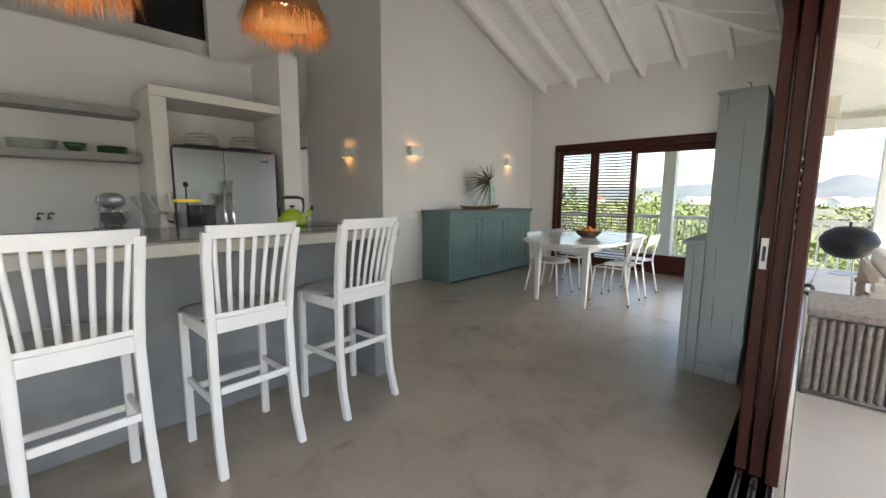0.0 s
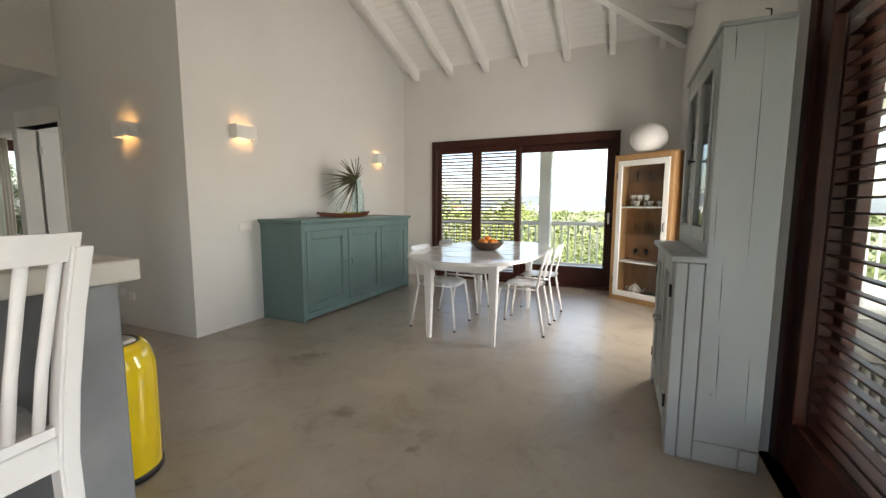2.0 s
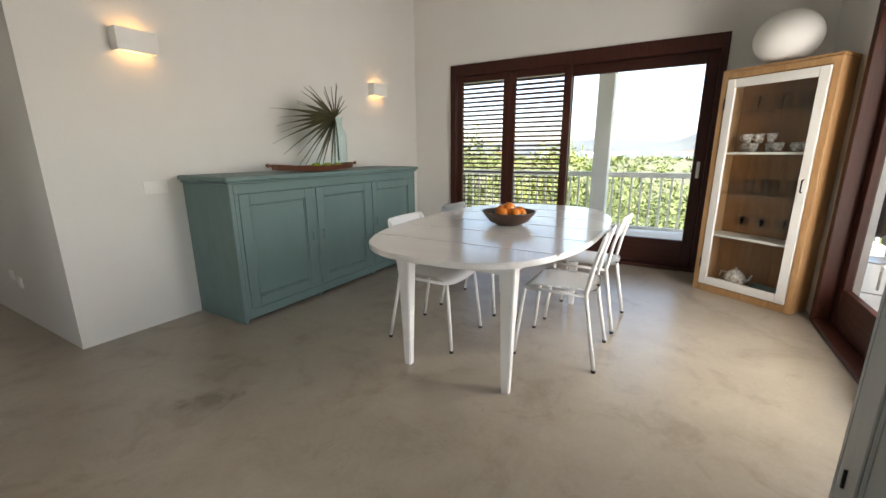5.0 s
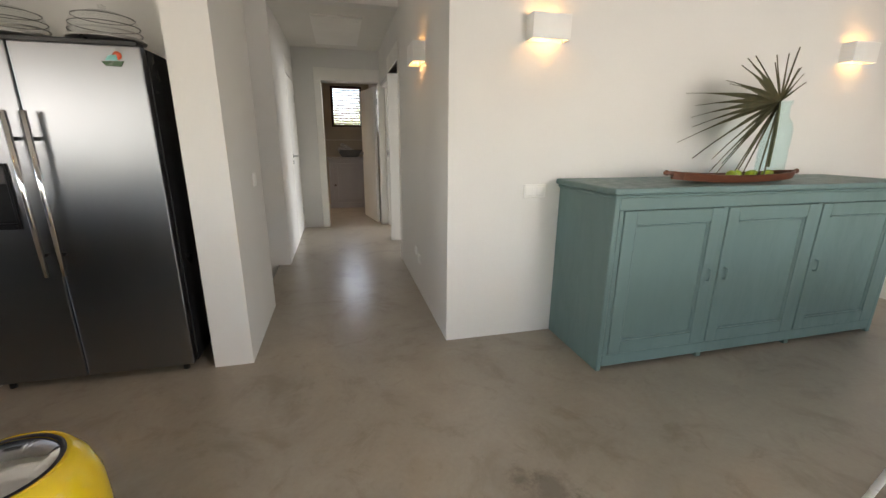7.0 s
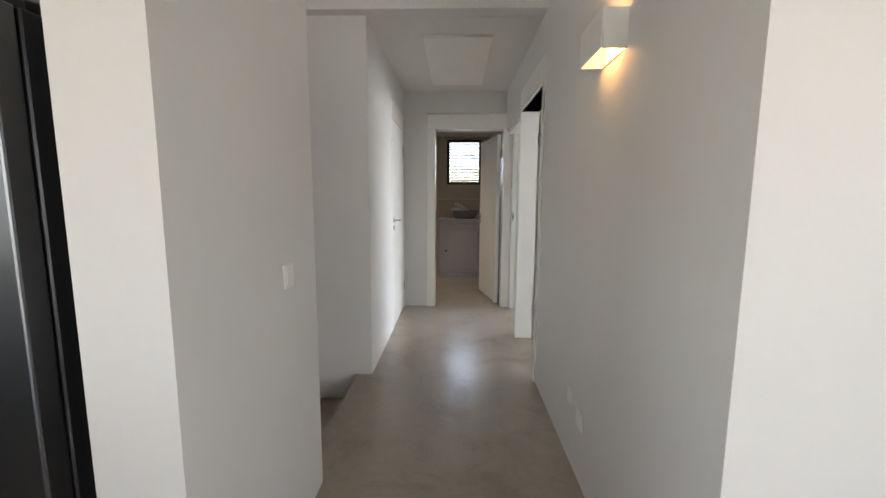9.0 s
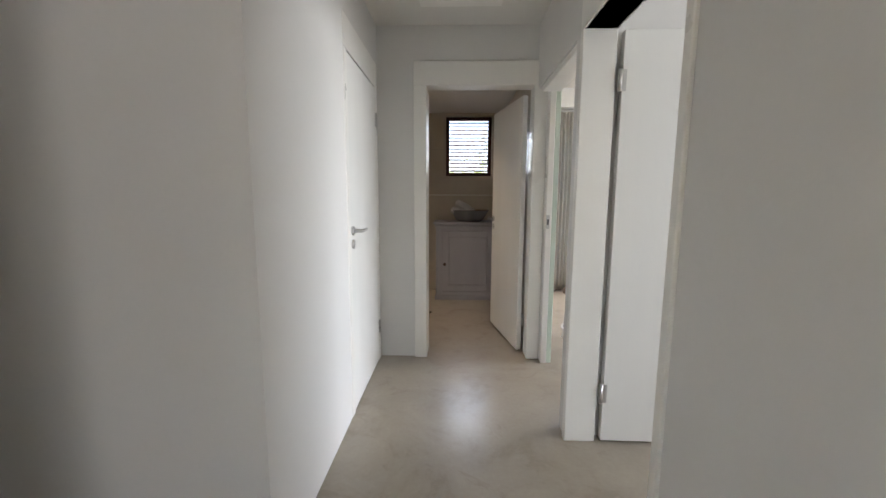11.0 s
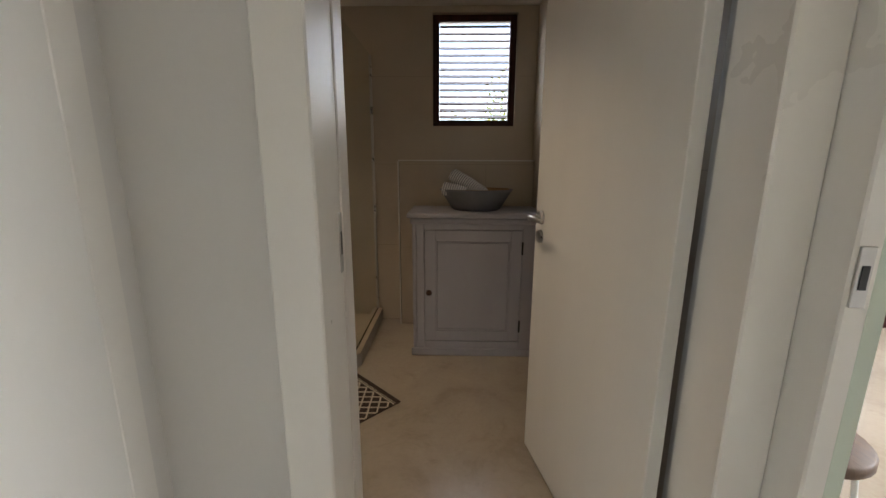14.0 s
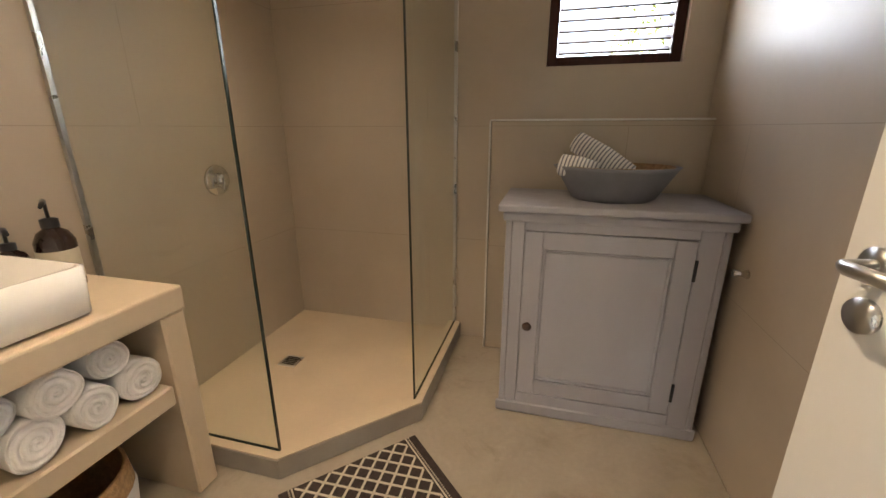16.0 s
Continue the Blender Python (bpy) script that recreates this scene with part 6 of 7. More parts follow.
def bath_rug():
    r = thing("bath_mat", pose(2.475, 9.955, 0.001, 0, 0, 46.5) @ pose(0, -0.215, 0), "dark brown bath mat with a cream diamond lattice", "bath mat")
    L, W = 0.27, 0.205
    box("mat_base", (-L, -W, 0.0), (L, W, 0.007), RUG_BROWN, r, 0.002)
    bm = bmesh.new()
    z0, z1, hw, step = 0.0072, 0.0088, 0.0042, 0.067
    lim = L - 0.055

    def strip(p, q):
        d = (Vector(q) - Vector(p)).normalized()
        n = Vector((-d.y, d.x)) * hw
        add_prism(bm, [tuple(Vector(p) + n), tuple(Vector(q) + n), tuple(Vector(q) - n), tuple(Vector(p) - n)], "z", z0, z1)
    for s in (-1, 1):
        c = -(lim + W)
        while c < lim + W:
            # line y = s*(x - c), clipped to the field
            pts = []
            for x in (-lim, lim):
                y = s * (x - c)
                if abs(y) <= W - 0.006:
                    pts.append((x, y))
            for y in (-W + 0.006, W - 0.006):
                x = c + s * y
                if abs(x) < lim:
                    pts.append((x, y))
            if len(pts) >= 2 and (Vector(pts[0]) - Vector(pts[1])).length > 0.01:
                strip(pts[0], pts[1])
            c += step
    part("lattice", bm, RUG_CREAM, r, "cream woven diamond lattice")
    bm = bmesh.new()
    for s in (-1, 1):
        for row in range(2):
            for k in range(40):
                y = -W + 0.008 + k * (2 * W - 0.016) / 39
                x = s * (L - 0.045 + 0.011 * row)
                add_box(bm, (x - 0.003, y - 0.003 + (0.0025 if row else -0.0025), z0), (x + 0.003, y + 0.003, z1))
    part("border_dots", bm, RUG_CREAM, r, "cream dotted border")["kind"] = "stuff"


bath_rug()

# ---- bedroom ----
CURTAIN = plain("cream_curtain", (0.66, 0.62, 0.54), 0.9, var=0.04, scale=6, fine=200, bump=0.2)
PALLET = wood("white_washed_pallet", (0.50, 0.46, 0.40), (0.66, 0.62, 0.56), 0.7, (2, 12, 12))
STOOL_TOP = wood("round_stool_wood", (0.08, 0.047, 0.03), (0.17, 0.105, 0.068), 0.55, (14, 2, 2))
LINEN = plain("white_linen", (0.72, 0.70, 0.67), 0.9, var=0.04, scale=4, fine=160, bump=0.3)


def side_stool():
    s = thing("side_stool", pose(4.30, 9.04, 0), "low stool with a dark round wooden seat and white metal legs", "stool")
    lathe("seat", [(0, 0.43), (0.145, 0.43), (0.155, 0.438), (0.155, 0.462), (0.147, 0.47), (0, 0.468)], STOOL_TOP, s, 32)
    for k in range(4):
        a = radians(45 + 90 * k)
        c, n = math.cos(a), math.sin(a)
        tube("leg", [(0.115 * c, 0.115 * n, 0.43), (0.14 * c, 0.14 * n, 0.2), (0.165 * c, 0.165 * n, 0.0)], 0.008, CHAIR_WHITE, s, 8)
    bm = add_tube(bmesh.new(), [(0.151 * math.cos(t), 0.151 * math.sin(t), 0.13) for t in (2 * math.pi * k / 32 for k in range(33))], 0.007, 8, False)
    part("foot_ring", bm, CHAIR_WHITE, s, "", True)


side_stool()


def curtain(x0, x1, y, z0, z1, lean=0.0):
    c = thing("curtain", pose(x0, y, z0), "cream linen curtain hanging in folds beside the bedroom door", "curtain", "bedroom curtains")
    bm = bmesh.new()
    n, rows = 48, 8
    g = []
    for j in range(rows + 1):
        v = j / rows
        g.append([bm.verts.new(((x1 - x0) * i / n * (1.0 - 0.12 * math.sin(v * math.pi) * (1 if lean else 0)) + lean * (1 - v) * 0.1, 0.035 * math.sin(i * 1.05 + 0.6 * math.sin(j)) * (0.6 + 0.4 * (1 - v)), v * (z1 - z0))) for i in range(n + 1)])
    for a, b in zip(g, g[1:]):
        for i in range(n):
            bm.faces.new((a[i], a[i + 1], b[i + 1], b[i]))
    bmesh.ops.solidify(bm, geom=bm.faces[:], thickness=0.003)
    part("cloth", bm, CURTAIN, c, "", True)
    tube("heading_tape", [(0, 0, z1 - z0 - 0.01), (x1 - x0, 0, z1 - z0 - 0.01)], 0.008, CURTAIN, c, 6)


curtain(6.72, 7.12, 10.87, 0.03, 2.3, 1)
curtain(4.50, 4.86, 10.87, 0.03, 2.3, 0)
cr = thing("curtain_rail", pose(0, 10.87, 2.31), "thin white curtain rail over the bedroom door", "curtain rail")
tube("rail_bar", [(4.3, 0, 0.0), (7.2, 0, 0.0)], 0.011, CHAIR_WHITE, cr, 8)
for x in (4.32, 7.18):
    tube("bracket", [(x, 0, 0.0), (x, 0.088, 0.0)], 0.007, CHAIR_WHITE, cr, 6)
box("bedroom_beam", (3.951, 10.90, 2.36), (7.579, 10.959, 2.599), WHITE_TRIM, None, 0.004)["kind"] = "structure"


def pallet_bed():
    b = thing("pallet_bed", pose(5.95, 8.6, 0), "low bed on whitewashed pallets with white linen", "bed")
    for k in range(8):
        box("deck_board", (0.0, 0.02 + 0.19 * k, 0.125), (1.4, 0.14 + 0.19 * k, 0.147), PALLET, b, 0.003)
    for x in (0.0, 0.65, 1.3):
        box("bottom_board", (x, 0.0, 0.0), (x + 0.1, 1.5, 0.02), PALLET, b, 0.003)
        for y in (0.02, 0.68, 1.38):
            box("block", (x, y, 0.021), (x + 0.1, y + 0.11, 0.124), PALLET, b, 0.004)
    box("mattress", (0.12, 0.0, 0.148), (1.45, 1.30, 0.34), LINEN, b, 0.04, "white mattress", 3)


pallet_bed()
brug = thing("bedroom_rug", pose(5.17, 8.5, 0.0), "flat pale woven rug with a dark edge on the bedroom floor", "rug")
box("rug_weave", (0, 0, 0.0), (0.78, 0.97, 0.008), plain("pale_rug_weave", (0.5, 0.46, 0.39), 0.95, var=0.15, scale=30, fine=200, bump=0.5), brug, 0.002)
box("rug_edge", (-0.012, 0, 0.0), (0.0, 0.97, 0.009), RUG_BROWN, brug, 0.001)
box("rug_edge", (-0.012, 0.97, 0.0), (0.78, 0.982, 0.009), RUG_BROWN, brug, 0.001)

# ---- deck ----
DECK = plain("pale_deck_cement", (0.60, 0.56, 0.49), 0.6, var=0.08, scale=1.0, fine=30, bump=0.1)
WHITE_OUT = plain("white_exterior_paint", (0.78, 0.77, 0.74), 0.5, var=0.03, scale=2, fine=50)
STONE_OUT = plain("outer_wall_render", (0.62, 0.58, 0.50), 0.8, var=0.05, scale=1, fine=40)
GRILL_BLACK = plain("black_enamel", (0.010, 0.011, 0.013), 0.45, var=0.05, scale=5, fine=60, bump=0.0, coat=0.0, spec=0.2)
RATTAN = plain("weathered_rattan", (0.29, 0.25, 0.215), 0.8, var=0.2, scale=30, fine=160, bump=0.5)
BENCH_WOOD = wood("bleached_bench_wood", (0.46, 0.41, 0.34), (0.62, 0.57, 0.49), 0.7, (2, 10, 10))

deck_bm = bmesh.new()
add_box(deck_bm, (-4.5, -3.3, -0.35), (10.05, 0.495, -0.025))
add_box(deck_bm, (7.785, 0.495, -0.35), (10.05, 8.5, -0.025))
tagged(link_mesh("deck", deck_bm, DECK), "pale cement terrace round the house", "terrace", kind="structure")
base_bm = bmesh.new()
add_box(base_bm, (-4.4, -3.2, -4.1), (9.95, 11.2, -2.25))
add_box(base_bm, (2.7, -3.2, -2.25), (9.95, 11.2, -0.36))
add_box(base_bm, (-4.4, -3.2, -2.25), (2.7, 5.4, -0.36))
add_box(base_bm, (-4.4, 7.0, -2.25), (2.7, 11.2, -0.36))
tagged(link_mesh("house_plinth", base_bm, STONE_OUT), "rendered base of the house", "plinth", kind="structure")

bal = bmesh.new()
add_box(bal, (-0.014, -0.014, 0.0), (0.014, 0.014, 0.76), 0.003)
bal_mesh = bpy.data.meshes.new("baluster")
bal.to_mesh(bal_mesh)
bal.free()
bal_mesh.materials.append(WHITE_OUT)


def railing(p, q):
    d = Vector(q) - Vector(p)
    ln = d.length
    r = thing("railing", pose(p[0], p[1], -0.025, 0, 0, math.degrees(math.atan2(d.y, d.x))), "white wooden balustrade along the deck", "railing", "deck railings")
    box("top_rail", (0, -0.045, 0.87), (ln, 0.045, 0.905), WHITE_OUT, r, 0.006)
    box("sub_rail", (0, -0.02, 0.83), (ln, 0.02, 0.869), WHITE_OUT, r, 0.003)
    box("bottom_rail", (0, -0.022, 0.04), (ln, 0.022, 0.09), WHITE_OUT, r, 0.004)
    n = int(ln / 0.135)
    for k in range(n):
        o = new("baluster", bal_mesh)
        o.parent = r
        o.location = ((k + 0.5) * ln / n, 0, 0.08)
    for x in (0.03, ln - 0.03):
        box("foot", (x - 0.025, -0.02, 0.0), (x + 0.025, 0.02, 0.041), WHITE_OUT, r, 0.002)


def deck_post(x, y):
    p = thing("deck_post", pose(x, y, -0.025), "square white post carrying the deck roof", "post", "deck posts")
    box("shaft", (-0.115, -0.115, 0.0), (0.115, 0.115, roof_z(x, y) - 0.13), WHITE_OUT, p, 0.008)
    box("foot_block", (-0.13, -0.13, 0.0), (0.13, 0.13, 0.14), WHITE_OUT, p, 0.006)


ys = (-2.85, -0.3, 2.78, 5.9, 8.3)
for y in ys:
    deck_post(9.75, y)
for a, b in zip(ys, ys[1:]):
    railing((9.78, a + 0.12), (9.78, b - 0.12))
xs = (-3.6, -0.2, 3.2, 6.5, 9.75)
for x in xs[:-1]:
    deck_post(x, -2.85)
for a, b in zip(xs, xs[1:]):
    railing((a + 0.12, -2.88), (b - 0.12, -2.88))
bmx = bmesh.new()
add_box(bmx, (9.68, -2.9, 2.36), (9.82, 8.5, 2.52))
add_box(bmx, (-3.6, -2.92, 2.0), (9.68, -2.78, 2.16))
tagged(link_mesh("eaves_beam", bmx, WHITE_OUT), "white beam along the deck eaves", "beam", kind="structure")


def kettle_grill():
    g = thing("kettle_grill", pose(7.52, 0.17, -0.025), "black kettle barbecue on three legs with two wheels", "barbecue")
    lathe("bowl", [(0, 0.52), (0.10, 0.53), (0.2, 0.58), (0.26, 0.66), (0.275, 0.735)], GRILL_BLACK, g, 32)
    ld = lathe("lid", [(0.282, 0.735), (0.275, 0.78), (0.23, 0.86), (0.14, 0.92), (0, 0.94)], GRILL_BLACK, g, 32)
    tube("lid_handle", [(-0.07, 0, 0.93), (-0.065, 0, 0.985), (0.065, 0, 0.985), (0.07, 0, 0.93)], 0.012, BLACK, ld, 8)
    tube("vent", [(0.12, 0.08, 0.90), (0.125, 0.083, 0.915)], 0.04, CHROME, ld, 14)
    for k, a in enumerate((100, 220, 340)):
        c, n = math.cos(radians(a)), math.sin(radians(a))
        tube("leg", [(0.19 * c, 0.19 * n, 0.58), (0.33 * c, 0.33 * n, 0.06 if k < 2 else 0.0)], 0.011, SATIN, g, 8)
        if k < 2:
            w = tube("wheel", [(0.33 * c - 0.022, 0.33 * n, 0.08), (0.33 * c + 0.022, 0.33 * n, 0.08)], 0.08, BLACK, g, 22)
            tube("hub", [(0.33 * c - 0.025, 0.33 * n, 0.08), (0.33 * c + 0.025, 0.33 * n, 0.08)], 0.035, SATIN, w, 14)
    lathe("ash_pan", [(0.02, 0.30), (0.15, 0.32), (0.16, 0.335), (0.14, 0.325), (0.02, 0.308)], SATIN, g, 24)
    tube("wheel_axle", [(0.33 * math.cos(radians(100)), 0.33 * math.sin(radians(100)), 0.08), (0.33 * math.cos(radians(220)), 0.33 * math.sin(radians(220)), 0.08)], 0.007, SATIN, g, 6)


kettle_grill()


def wicker_chest():
    c = thing("wicker_chest", pose(3.84, 0.48, -0.025), "weathered grey wicker chest with a ring handle on the deck", "wicker chest")
    w, dp, h = 0.72, 0.70, 0.57
    rng = random.Random(2)
    box("core", (0.02, -w + 0.02, 0.02), (dp - 0.02, -0.02, h - 0.05), RATTAN, c, 0.01)
    box("lid", (-0.012, -w - 0.012, h - 0.048), (dp + 0.012, 0.012, h), RATTAN, c, 0.015, "", 2)
    n = 17
    for k in range(n):
        y = -0.03 - k * (w - 0.06) / (n - 1)
        bm = bmesh.new()
        pts = [(0.008 + (0.006 if j % 2 else -0.004), y + rng.uniform(-0.002, 0.002), 0.03 + j * (h - 0.09) / 16) for j in range(17)]
        add_tube(bm, pts, 0.0165, 6, True)
        part("wicker_rib", bm, RATTAN, c, "", True)
    for y in (-0.012, -w + 0.012):
        tube("corner_pole", [(0.006, y, 0.0), (0.006, y, h - 0.05)], 0.018, RATTAN, c, 8)
    tube("bottom_rim", [(0.004, 0.0, 0.02), (0.004, -w, 0.02)], 0.016, RATTAN, c, 8)
    tube("handle", [(-0.012, -0.40, 0.40), (-0.035, -0.41, 0.36), (-0.035, -0.44, 0.33), (-0.03, -0.47, 0.36), (-0.012, -0.47, 0.40)], 0.011, RATTAN, c, 8)


wicker_chest()
bn = thing("deck_bench", pose(4.9, 0.12, -0.025), "bleached wooden deck sofa with white cushions", "bench")
for x in (0.0, 1.5):
    for y in (0.0, -0.75):
        box("leg", (x, y - 0.07, 0.0), (x + 0.07, y, 0.62 if y == 0.0 else 0.4), BENCH_WOOD, bn, 0.004)
    box("arm_rest", (x - 0.01, -0.78, 0.4 if x else 0.5), (x + 0.09, 0.02, 0.44 if x else 0.54), BENCH_WOOD, bn, 0.005)
box("seat_frame", (0.07, -0.78, 0.22), (1.5, -0.02, 0.28), BENCH_WOOD, bn, 0.004)
box("back_rail", (0.07, -0.06, 0.55), (1.5, -0.02, 0.66), BENCH_WOOD, bn, 0.005)
box("cushion", (0.09, -0.76, 0.281), (1.49, -0.1, 0.42), LINEN, bn, 0.04, "white seat cushion", 3)
box("back_cushion", (0.09, -0.22, 0.42), (1.49, -0.075, 0.78), LINEN, bn, 0.04, "white back cushion", 3)
for x in (5.7, 7.2):
    ol = thing("outdoor_wall_lamp", pose(x, 0.54, 2.10), "pale box wall lamp on the outer wall", "wall lamp", "outdoor lamps")
    box("lamp_body", (-0.08, -0.11, -0.09), (0.08, 0.0, 0.09), STONE_OUT, ol, 0.006)
    box("lamp_lens", (-0.065, -0.095, -0.093), (0.065, -0.015, -0.09), PANE, ol, 0)

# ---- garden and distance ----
# sun and shade put into the greens: LEAF_A lightened, LEAF_C darkened
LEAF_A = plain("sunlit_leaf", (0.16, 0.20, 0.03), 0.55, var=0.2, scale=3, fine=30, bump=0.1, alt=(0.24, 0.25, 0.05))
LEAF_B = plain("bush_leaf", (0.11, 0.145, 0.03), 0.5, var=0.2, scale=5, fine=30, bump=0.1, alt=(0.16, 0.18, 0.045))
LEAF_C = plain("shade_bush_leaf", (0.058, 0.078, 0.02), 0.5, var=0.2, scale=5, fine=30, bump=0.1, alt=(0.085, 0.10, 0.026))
BARK = plain("grey_bark", (0.13, 0.10, 0.075), 0.9, var=0.2, scale=8, fine=40, bump=0.5)


def leaf_mesh(bm, rng, centers, n, size):
    for k in range(n):
        c, r = centers[rng.randrange(len(centers))]
        u = Vector((rng.gauss(0, 1), rng.gauss(0, 1), rng.gauss(0, 1))).normalized()
        p = c + Vector((u.x * r[0], u.y * r[1], u.z * r[2])) * (rng.random() ** 0.45)
        s = size * rng.uniform(0.6, 1.3)
        d = Vector((rng.gauss(0, 1), rng.gauss(0, 1), rng.gauss(0, 0.6))).normalized()
        e = d.cross(Vector((rng.gauss(0, 0.5), rng.gauss(0, 0.5), 1))).normalized()
        f = d.cross(e) * 0.15
        v = [bm.verts.new(p - d * s), bm.verts.new(p + e * s * 0.42 + f * s), bm.verts.new(p + d * s), bm.verts.new(p - e * s * 0.42 + f * s)]
        bm.faces.new((v[0], v[1], v[2]))
        bm.faces.new((v[0], v[2], v[3]))


def tree(name, x, y, z, height, spread, n, size, seed, material, label, category="tree", low=0.35, stem=1.0):
    rng = random.Random(seed)
    t = thing(name, pose(x, y, z), label, category)
    bm = bmesh.new()
    top = height * 0.5
    add_tube(bm, [(0, 0, -0.05), (0.03, 0.02, top * 0.5), (0.06, -0.03, top)], [k * stem * height ** 0.5 for k in (0.05, 0.04, 0.025)], 8)
    centers = []
    for k in range(11 if low > 0.3 else 20):
        a = rng.uniform(0, 2 * math.pi)
        rr = spread * rng.uniform(0.25, 0.95)
        zz = height * rng.uniform(low, 0.95)
        tip = Vector((rr * math.cos(a), rr * math.sin(a), zz))
        s0 = Vector((0.04, 0, top * rng.uniform(0.3, 1.0)))
        add_tube(bm, [s0, s0.lerp(tip, 0.5) + Vector((0, 0, 0.05 * height)), tip], [0.02 * stem * height ** 0.5, 0.013 * stem * height ** 0.5, 0.004], 6)
        b = spread * rng.uniform(0.28, 0.5)
        centers.append((tip, (b, b, b * rng.uniform(0.6, 0.9))))
        centers.append((s0.lerp(tip, 0.6), (b * 0.8, b * 0.8, b * 0.6)))
    part("trunk", bm, BARK, t)
    bm = bmesh.new()
    leaf_mesh(bm, rng, centers, n, size)
    part("crown", bm, material, t, "crown of many small leaves")


rng = random.Random(21)
k = 0
for x, y, h, s in ((13.5, 7.2, 5.6, 2.2), (15.5, 9.6, 6.2, 2.6), (13.8, 4.6, 5.0, 2.1), (17.5, 6.4, 5.5, 2.6), (19.0, 12.0, 6.3, 3.0), (14.2, 2.2, 3.5, 2.0), (16.8, 3.2, 3.8, 2.4), (13.9, -0.2, 3.3, 1.9),
                   (17.0, 0.6, 3.6, 2.3), (15.0, -2.4, 3.5, 2.0), (21.0, -1.5, 3.8, 2.8), (13.2, 10.6, 5.8, 2.3), (22.0, 4.5, 4.8, 3.0), (24.0, 9.0, 5.6, 3.2), (19.5, -5.0, 4.4, 2.6), (14.0, 14.0, 6.0, 2.6)):
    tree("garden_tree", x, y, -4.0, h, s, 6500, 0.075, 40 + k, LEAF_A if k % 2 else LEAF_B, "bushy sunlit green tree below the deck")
    k += 1
# scrub over the valley floor
bm = bmesh.new()
for k in range(900):
    a, r = radians(rng.uniform(-40, 55)), 26 + 300 * rng.random() ** 1.6
    c = Vector((6 + r * math.cos(a), 2 + r * math.sin(a), -4.0 + rng.uniform(0.3, 0.8)))
    s = rng.uniform(0.6, 1.6) * (1 + r / 150)
    leaf_mesh(bm, rng, [(c, (s, s, s * 0.6))], 26, 0.34 * (1 + r / 120))
scrub = tagged(link_mesh("valley_scrub", bm, LEAF_B), "low green scrub over the valley", "scrub", kind="stuff")
# terrace, bush and planter outside the bedroom
box("garden_terrace", (0.5, 11.255, -0.5), (14, 26, -0.08), plain("pale_gravel", (0.40, 0.36, 0.29), 0.9, var=0.15, scale=3, fine=60, bump=0.4), None, 0.0)["kind"] = "structure"
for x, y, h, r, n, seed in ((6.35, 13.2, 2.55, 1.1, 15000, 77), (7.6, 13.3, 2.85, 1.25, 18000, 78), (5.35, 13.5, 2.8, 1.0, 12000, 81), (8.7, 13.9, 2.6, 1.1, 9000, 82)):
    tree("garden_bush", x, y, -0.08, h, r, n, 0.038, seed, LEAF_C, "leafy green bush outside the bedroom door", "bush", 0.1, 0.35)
tree("garden_bush", 4.4, 14.4, -0.08, 2.7, 1.2, 4200, 0.05, 79, LEAF_B, "leafy green bush outside the bathroom window", "bush")
tree("garden_bush", 3.6, 15.6, -0.08, 2.3, 1.1, 3200, 0.05, 80, LEAF_A, "leafy green bush outside the bathroom window", "bush")
pt = thing("planter_trough", pose(5.20, 11.62, -0.08), "white plastic planter trough outside the bedroom", "planter")
box("trough", (-0.3, -0.1, 0.0), (0.3, 0.1, 0.36), WHITE_OUT, pt, 0.012, "", 2)
box("soil", (-0.28, -0.08, 0.361), (0.28, 0.08, 0.368), BARK, pt, 0.0)
bg = thing("soil_bag", pose(5.36, 11.64, 0.285, 0, 14, 8), "red and cream paper bag of potting soil in the trough", "bag")
box("bag_body", (-0.12, -0.05, 0.0), (0.12, 0.05, 0.36), plain("red_bag_paper", (0.55, 0.03, 0.02), 0.5, var=0.1, scale=8), bg, 0.025, "", 2)
box("bag_stripe", (-0.03, -0.0535, 0.03), (0.03, -0.05, 0.33), BLACK, bg, 0.001)
box("bag_patch", (0.035, -0.0535, 0.19), (0.115, -0.05, 0.33), LABEL_PAPER, bg, 0.001)

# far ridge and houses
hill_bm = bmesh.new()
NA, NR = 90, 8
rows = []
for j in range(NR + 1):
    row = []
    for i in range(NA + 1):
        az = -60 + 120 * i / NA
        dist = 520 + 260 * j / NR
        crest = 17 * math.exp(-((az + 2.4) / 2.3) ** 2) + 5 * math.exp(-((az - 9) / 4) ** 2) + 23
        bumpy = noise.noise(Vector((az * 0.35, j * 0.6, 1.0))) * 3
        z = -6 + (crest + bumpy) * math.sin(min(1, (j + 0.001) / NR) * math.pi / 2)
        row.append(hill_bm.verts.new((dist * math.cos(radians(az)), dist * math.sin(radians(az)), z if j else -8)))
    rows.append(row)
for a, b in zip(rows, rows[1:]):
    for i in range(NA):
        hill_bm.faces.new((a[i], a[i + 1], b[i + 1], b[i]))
# distance haze is mixed into the scrub colour as blue-grey
tagged(link_mesh("backdrop_hills", hill_bm, plain("haze_tinted_hill_scrub", (0.075, 0.086, 0.095), 0.95, var=0.15, scale=0.03, fine=0.4, alt=(0.11, 0.12, 0.11)), None, "", True), "hills across the valley, tinted blue-grey for haze", "hills", kind="structure")
ROOF_RED = plain("red_roof", (0.42, 0.10, 0.06), 0.7, var=0.1, scale=2, fine=20)
ROOF_WHITE = plain("pale_roof", (0.62, 0.62, 0.60), 0.7, var=0.05, scale=2, fine=20)
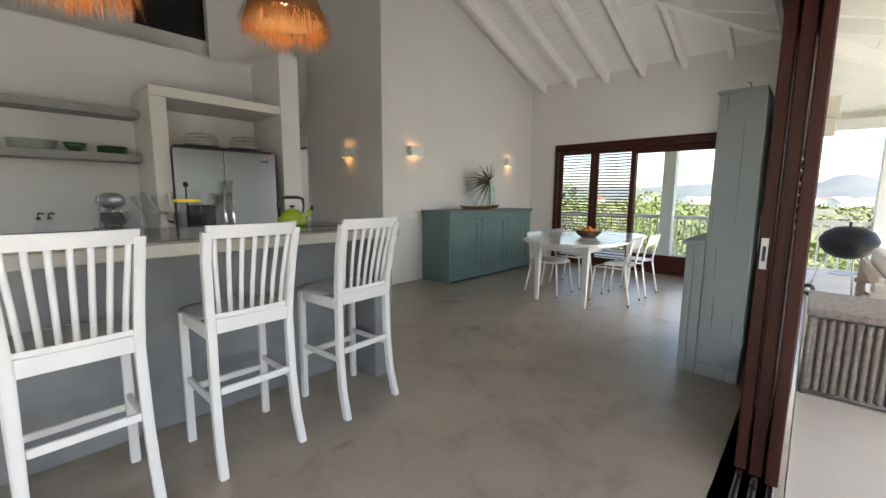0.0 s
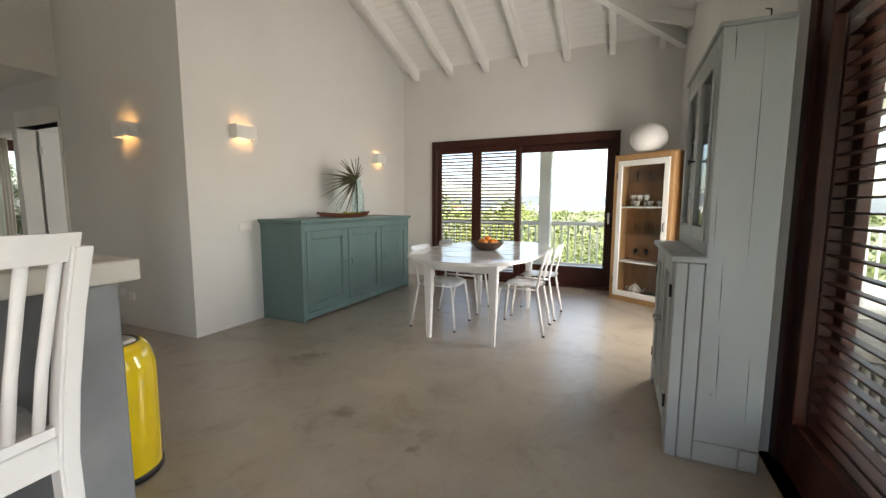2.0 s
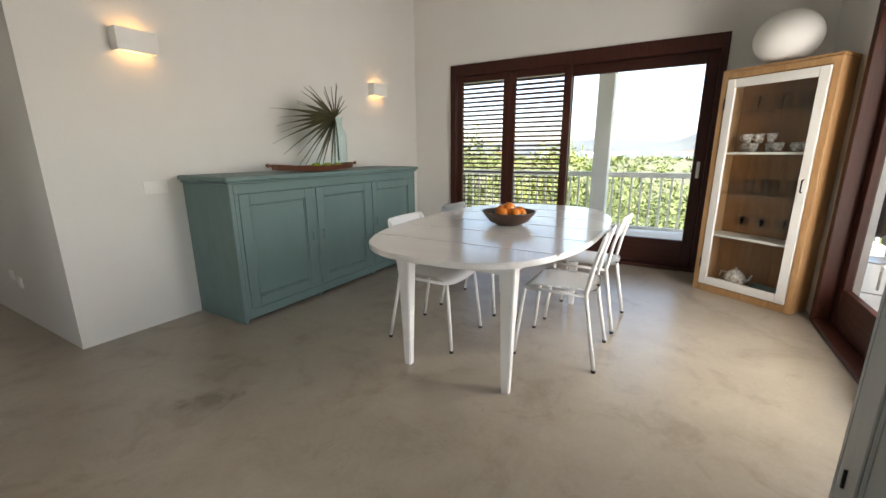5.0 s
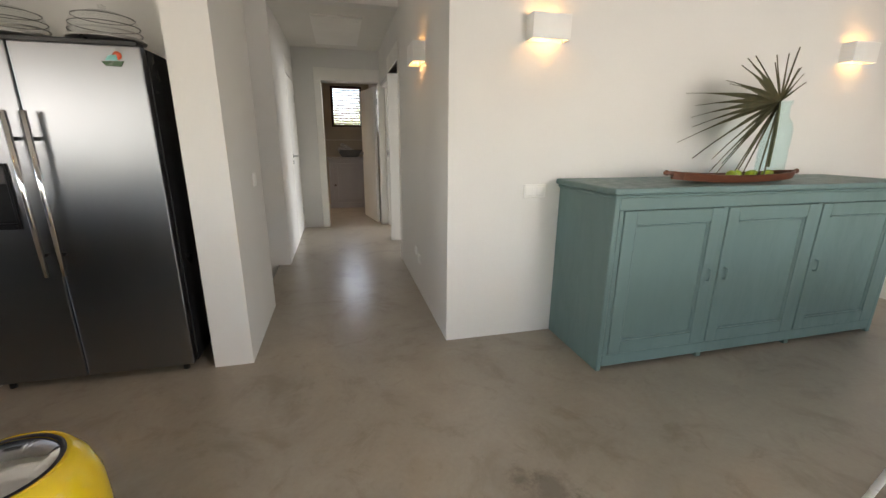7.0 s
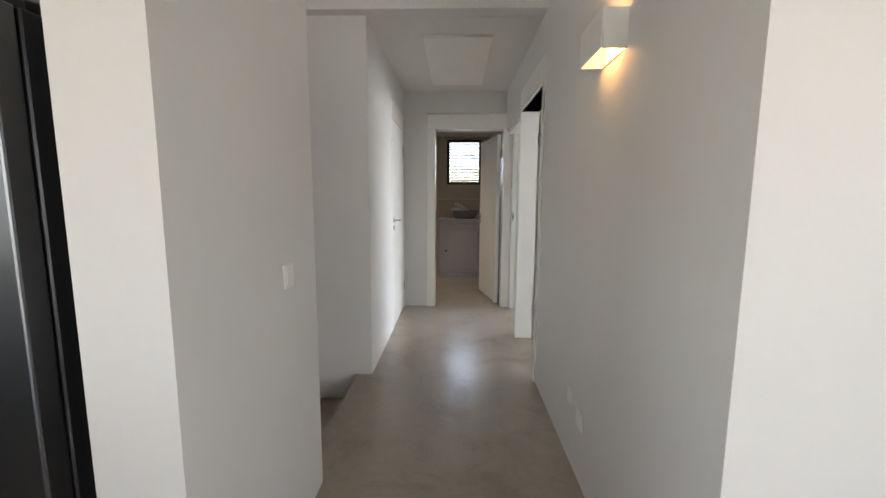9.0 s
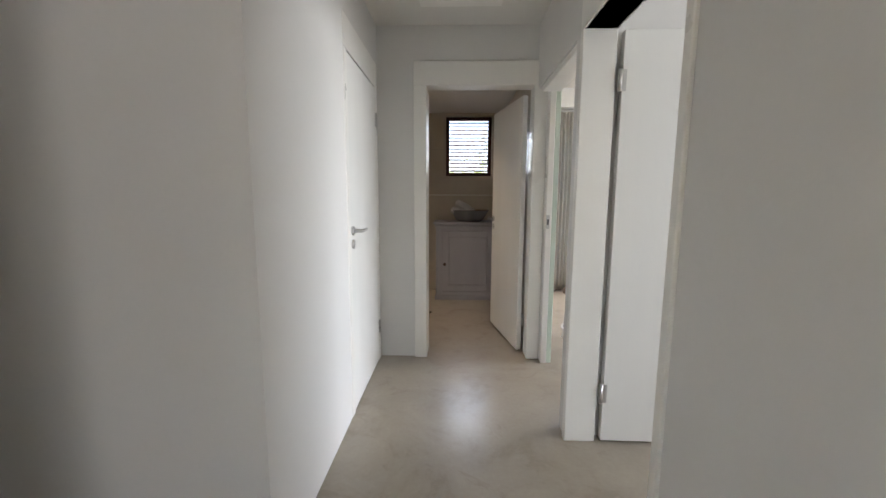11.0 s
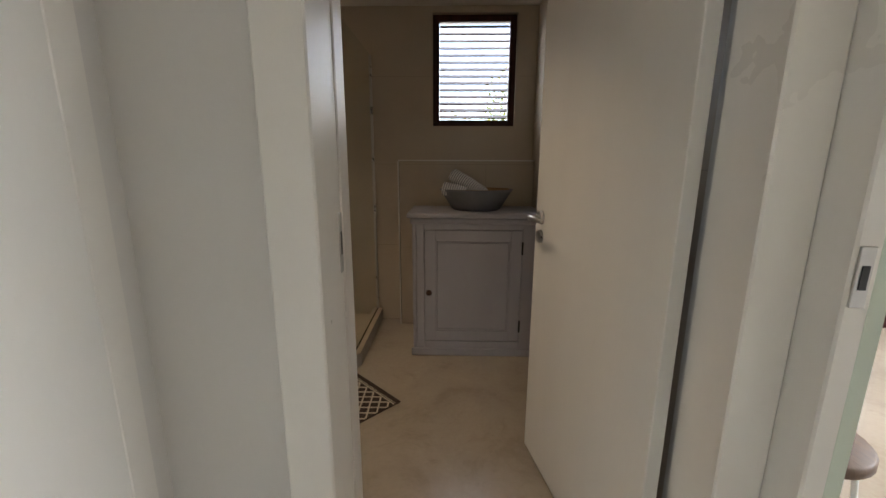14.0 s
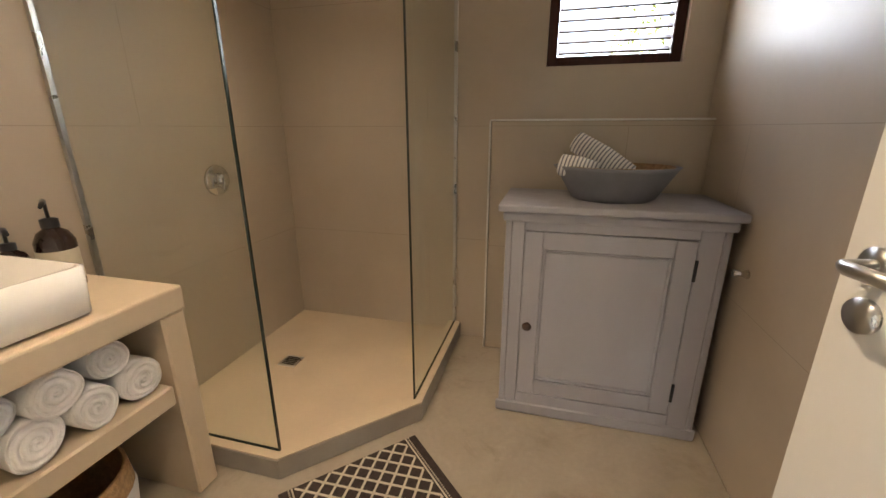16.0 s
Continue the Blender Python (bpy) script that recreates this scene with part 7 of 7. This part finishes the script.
for k in range(26):
    az = radians(rng.uniform(-16, 22))
    r = rng.uniform(330, 500)
    w, d, h = rng.uniform(4, 7), rng.uniform(5, 7), rng.uniform(2.6, 4.2)
    hs = thing("far_house", pose(6 + r * math.cos(az), 2 + r * math.sin(az), -4.0, 0, 0, rng.uniform(0, 180)), "small white house across the valley", "house", "houses across the valley")
    box("house_walls", (-w, -d / 2, 0), (w, d / 2, h), WHITE_OUT, hs, 0.0)
    prism("house_roof", ((-d / 2 - 0.4, h), (d / 2 + 0.4, h), (0, h + d * 0.28)), "x", -w - 0.4, w + 0.4, ROOF_RED if k % 6 == 0 else ROOF_WHITE, hs)
    for q in range(3):
        box("house_window", (-w + 1.2 + q * w * 0.7, -d / 2 - 0.02, h * 0.35), (-w + 2.4 + q * w * 0.7, -d / 2 + 0.02, h * 0.7), DARK, hs, 0.0)

# ---- added area lamps in place of daylight, mostly behind the walker, and the ceiling lights ----
def opening_light(name, m, w, h, watts, color=(1.0, 0.97, 0.92)):
    data = bpy.data.lights.new(name, "AREA")
    data.shape, data.size, data.size_y, data.energy, data.color = "RECTANGLE", w, h, watts, color
    ob = new(name, data)
    ob.matrix_world = m
    return ob


COOL, DAY = (0.93, 0.965, 1.0), (1.0, 0.96, 0.92)
opening_light("south_slider_light", look((5.45, 0.52, 1.15), (5.35, 3.0, 1.15)), 1.25, 1.7, 18, DAY)
opening_light("deck_door_light", look((-0.55, 0.52, 1.05), (-0.3, 3.0, 1.05)), 1.2, 1.9, 6, DAY)
# fill lamp in the added west opening
opening_light("west_fill_light", look((-3.45, 2.9, 1.45), (0, 2.9, 1.45)), 2.5, 1.6, 2.5, COOL)
# lamp in the side room's added, unseen window hole
opening_light("side_room_light", look((7.62, 6.1, 1.5), (4, 6.1, 1.2)), 1.3, 1.1, 10, COOL)
# fill lamp in the added east hole, brightens the bedroom
opening_light("bedroom_fill_light", look((7.56, 9.0, 1.55), (5.6, 9.5, 0.0)), 1.4, 1.1, 15, COOL).data.spread = radians(130)


def downlight(m, watts, color):
    d = thing("downlight", m, "small round recessed ceiling downlight, lit", "downlight", "downlights")
    lathe("trim_ring", [(0.028, 0.0), (0.042, -0.006), (0.046, 0.0)], SATIN, d, 24)
    lathe("lamp_face", [(0, -0.001), (0.028, -0.001)], BULB, d, 24)
    if watts:
        data = bpy.data.lights.new("downlight_beam", "SPOT")
        data.energy, data.color, data.shadow_soft_size, data.spot_size, data.spot_blend = watts, color, 0.025, radians(100), 0.9
        o = new("downlight_beam", data)
        o.parent = d
        o.location = (0, 0, -0.012)


opening_light("bath_window_light", look((3.377, 11.24, 1.9), (3.377, 9.0, 1.4)), 0.56, 0.72, 1.2, COOL)


downlight(pose(5.6, 10.1, 2.599), 24, (1.0, 0.88, 0.74))
for x, y, w in ((2.1, 10.4, 1.5), (2.0, 9.4, 2.4), (2.88, 9.4, 5.2)):
    downlight(pose(x, y, 2.319), w, (1.0, 0.81, 0.60))
ground = box("ground", (-400, -400, -4.2), (900, 900, -4.0), plain("scrub_ground", (0.13, 0.125, 0.07), 0.9, var=0.2, scale=0.08, fine=2.0), None, 0)
tagged(ground, "dry green scrubland", "ground", kind="structure")
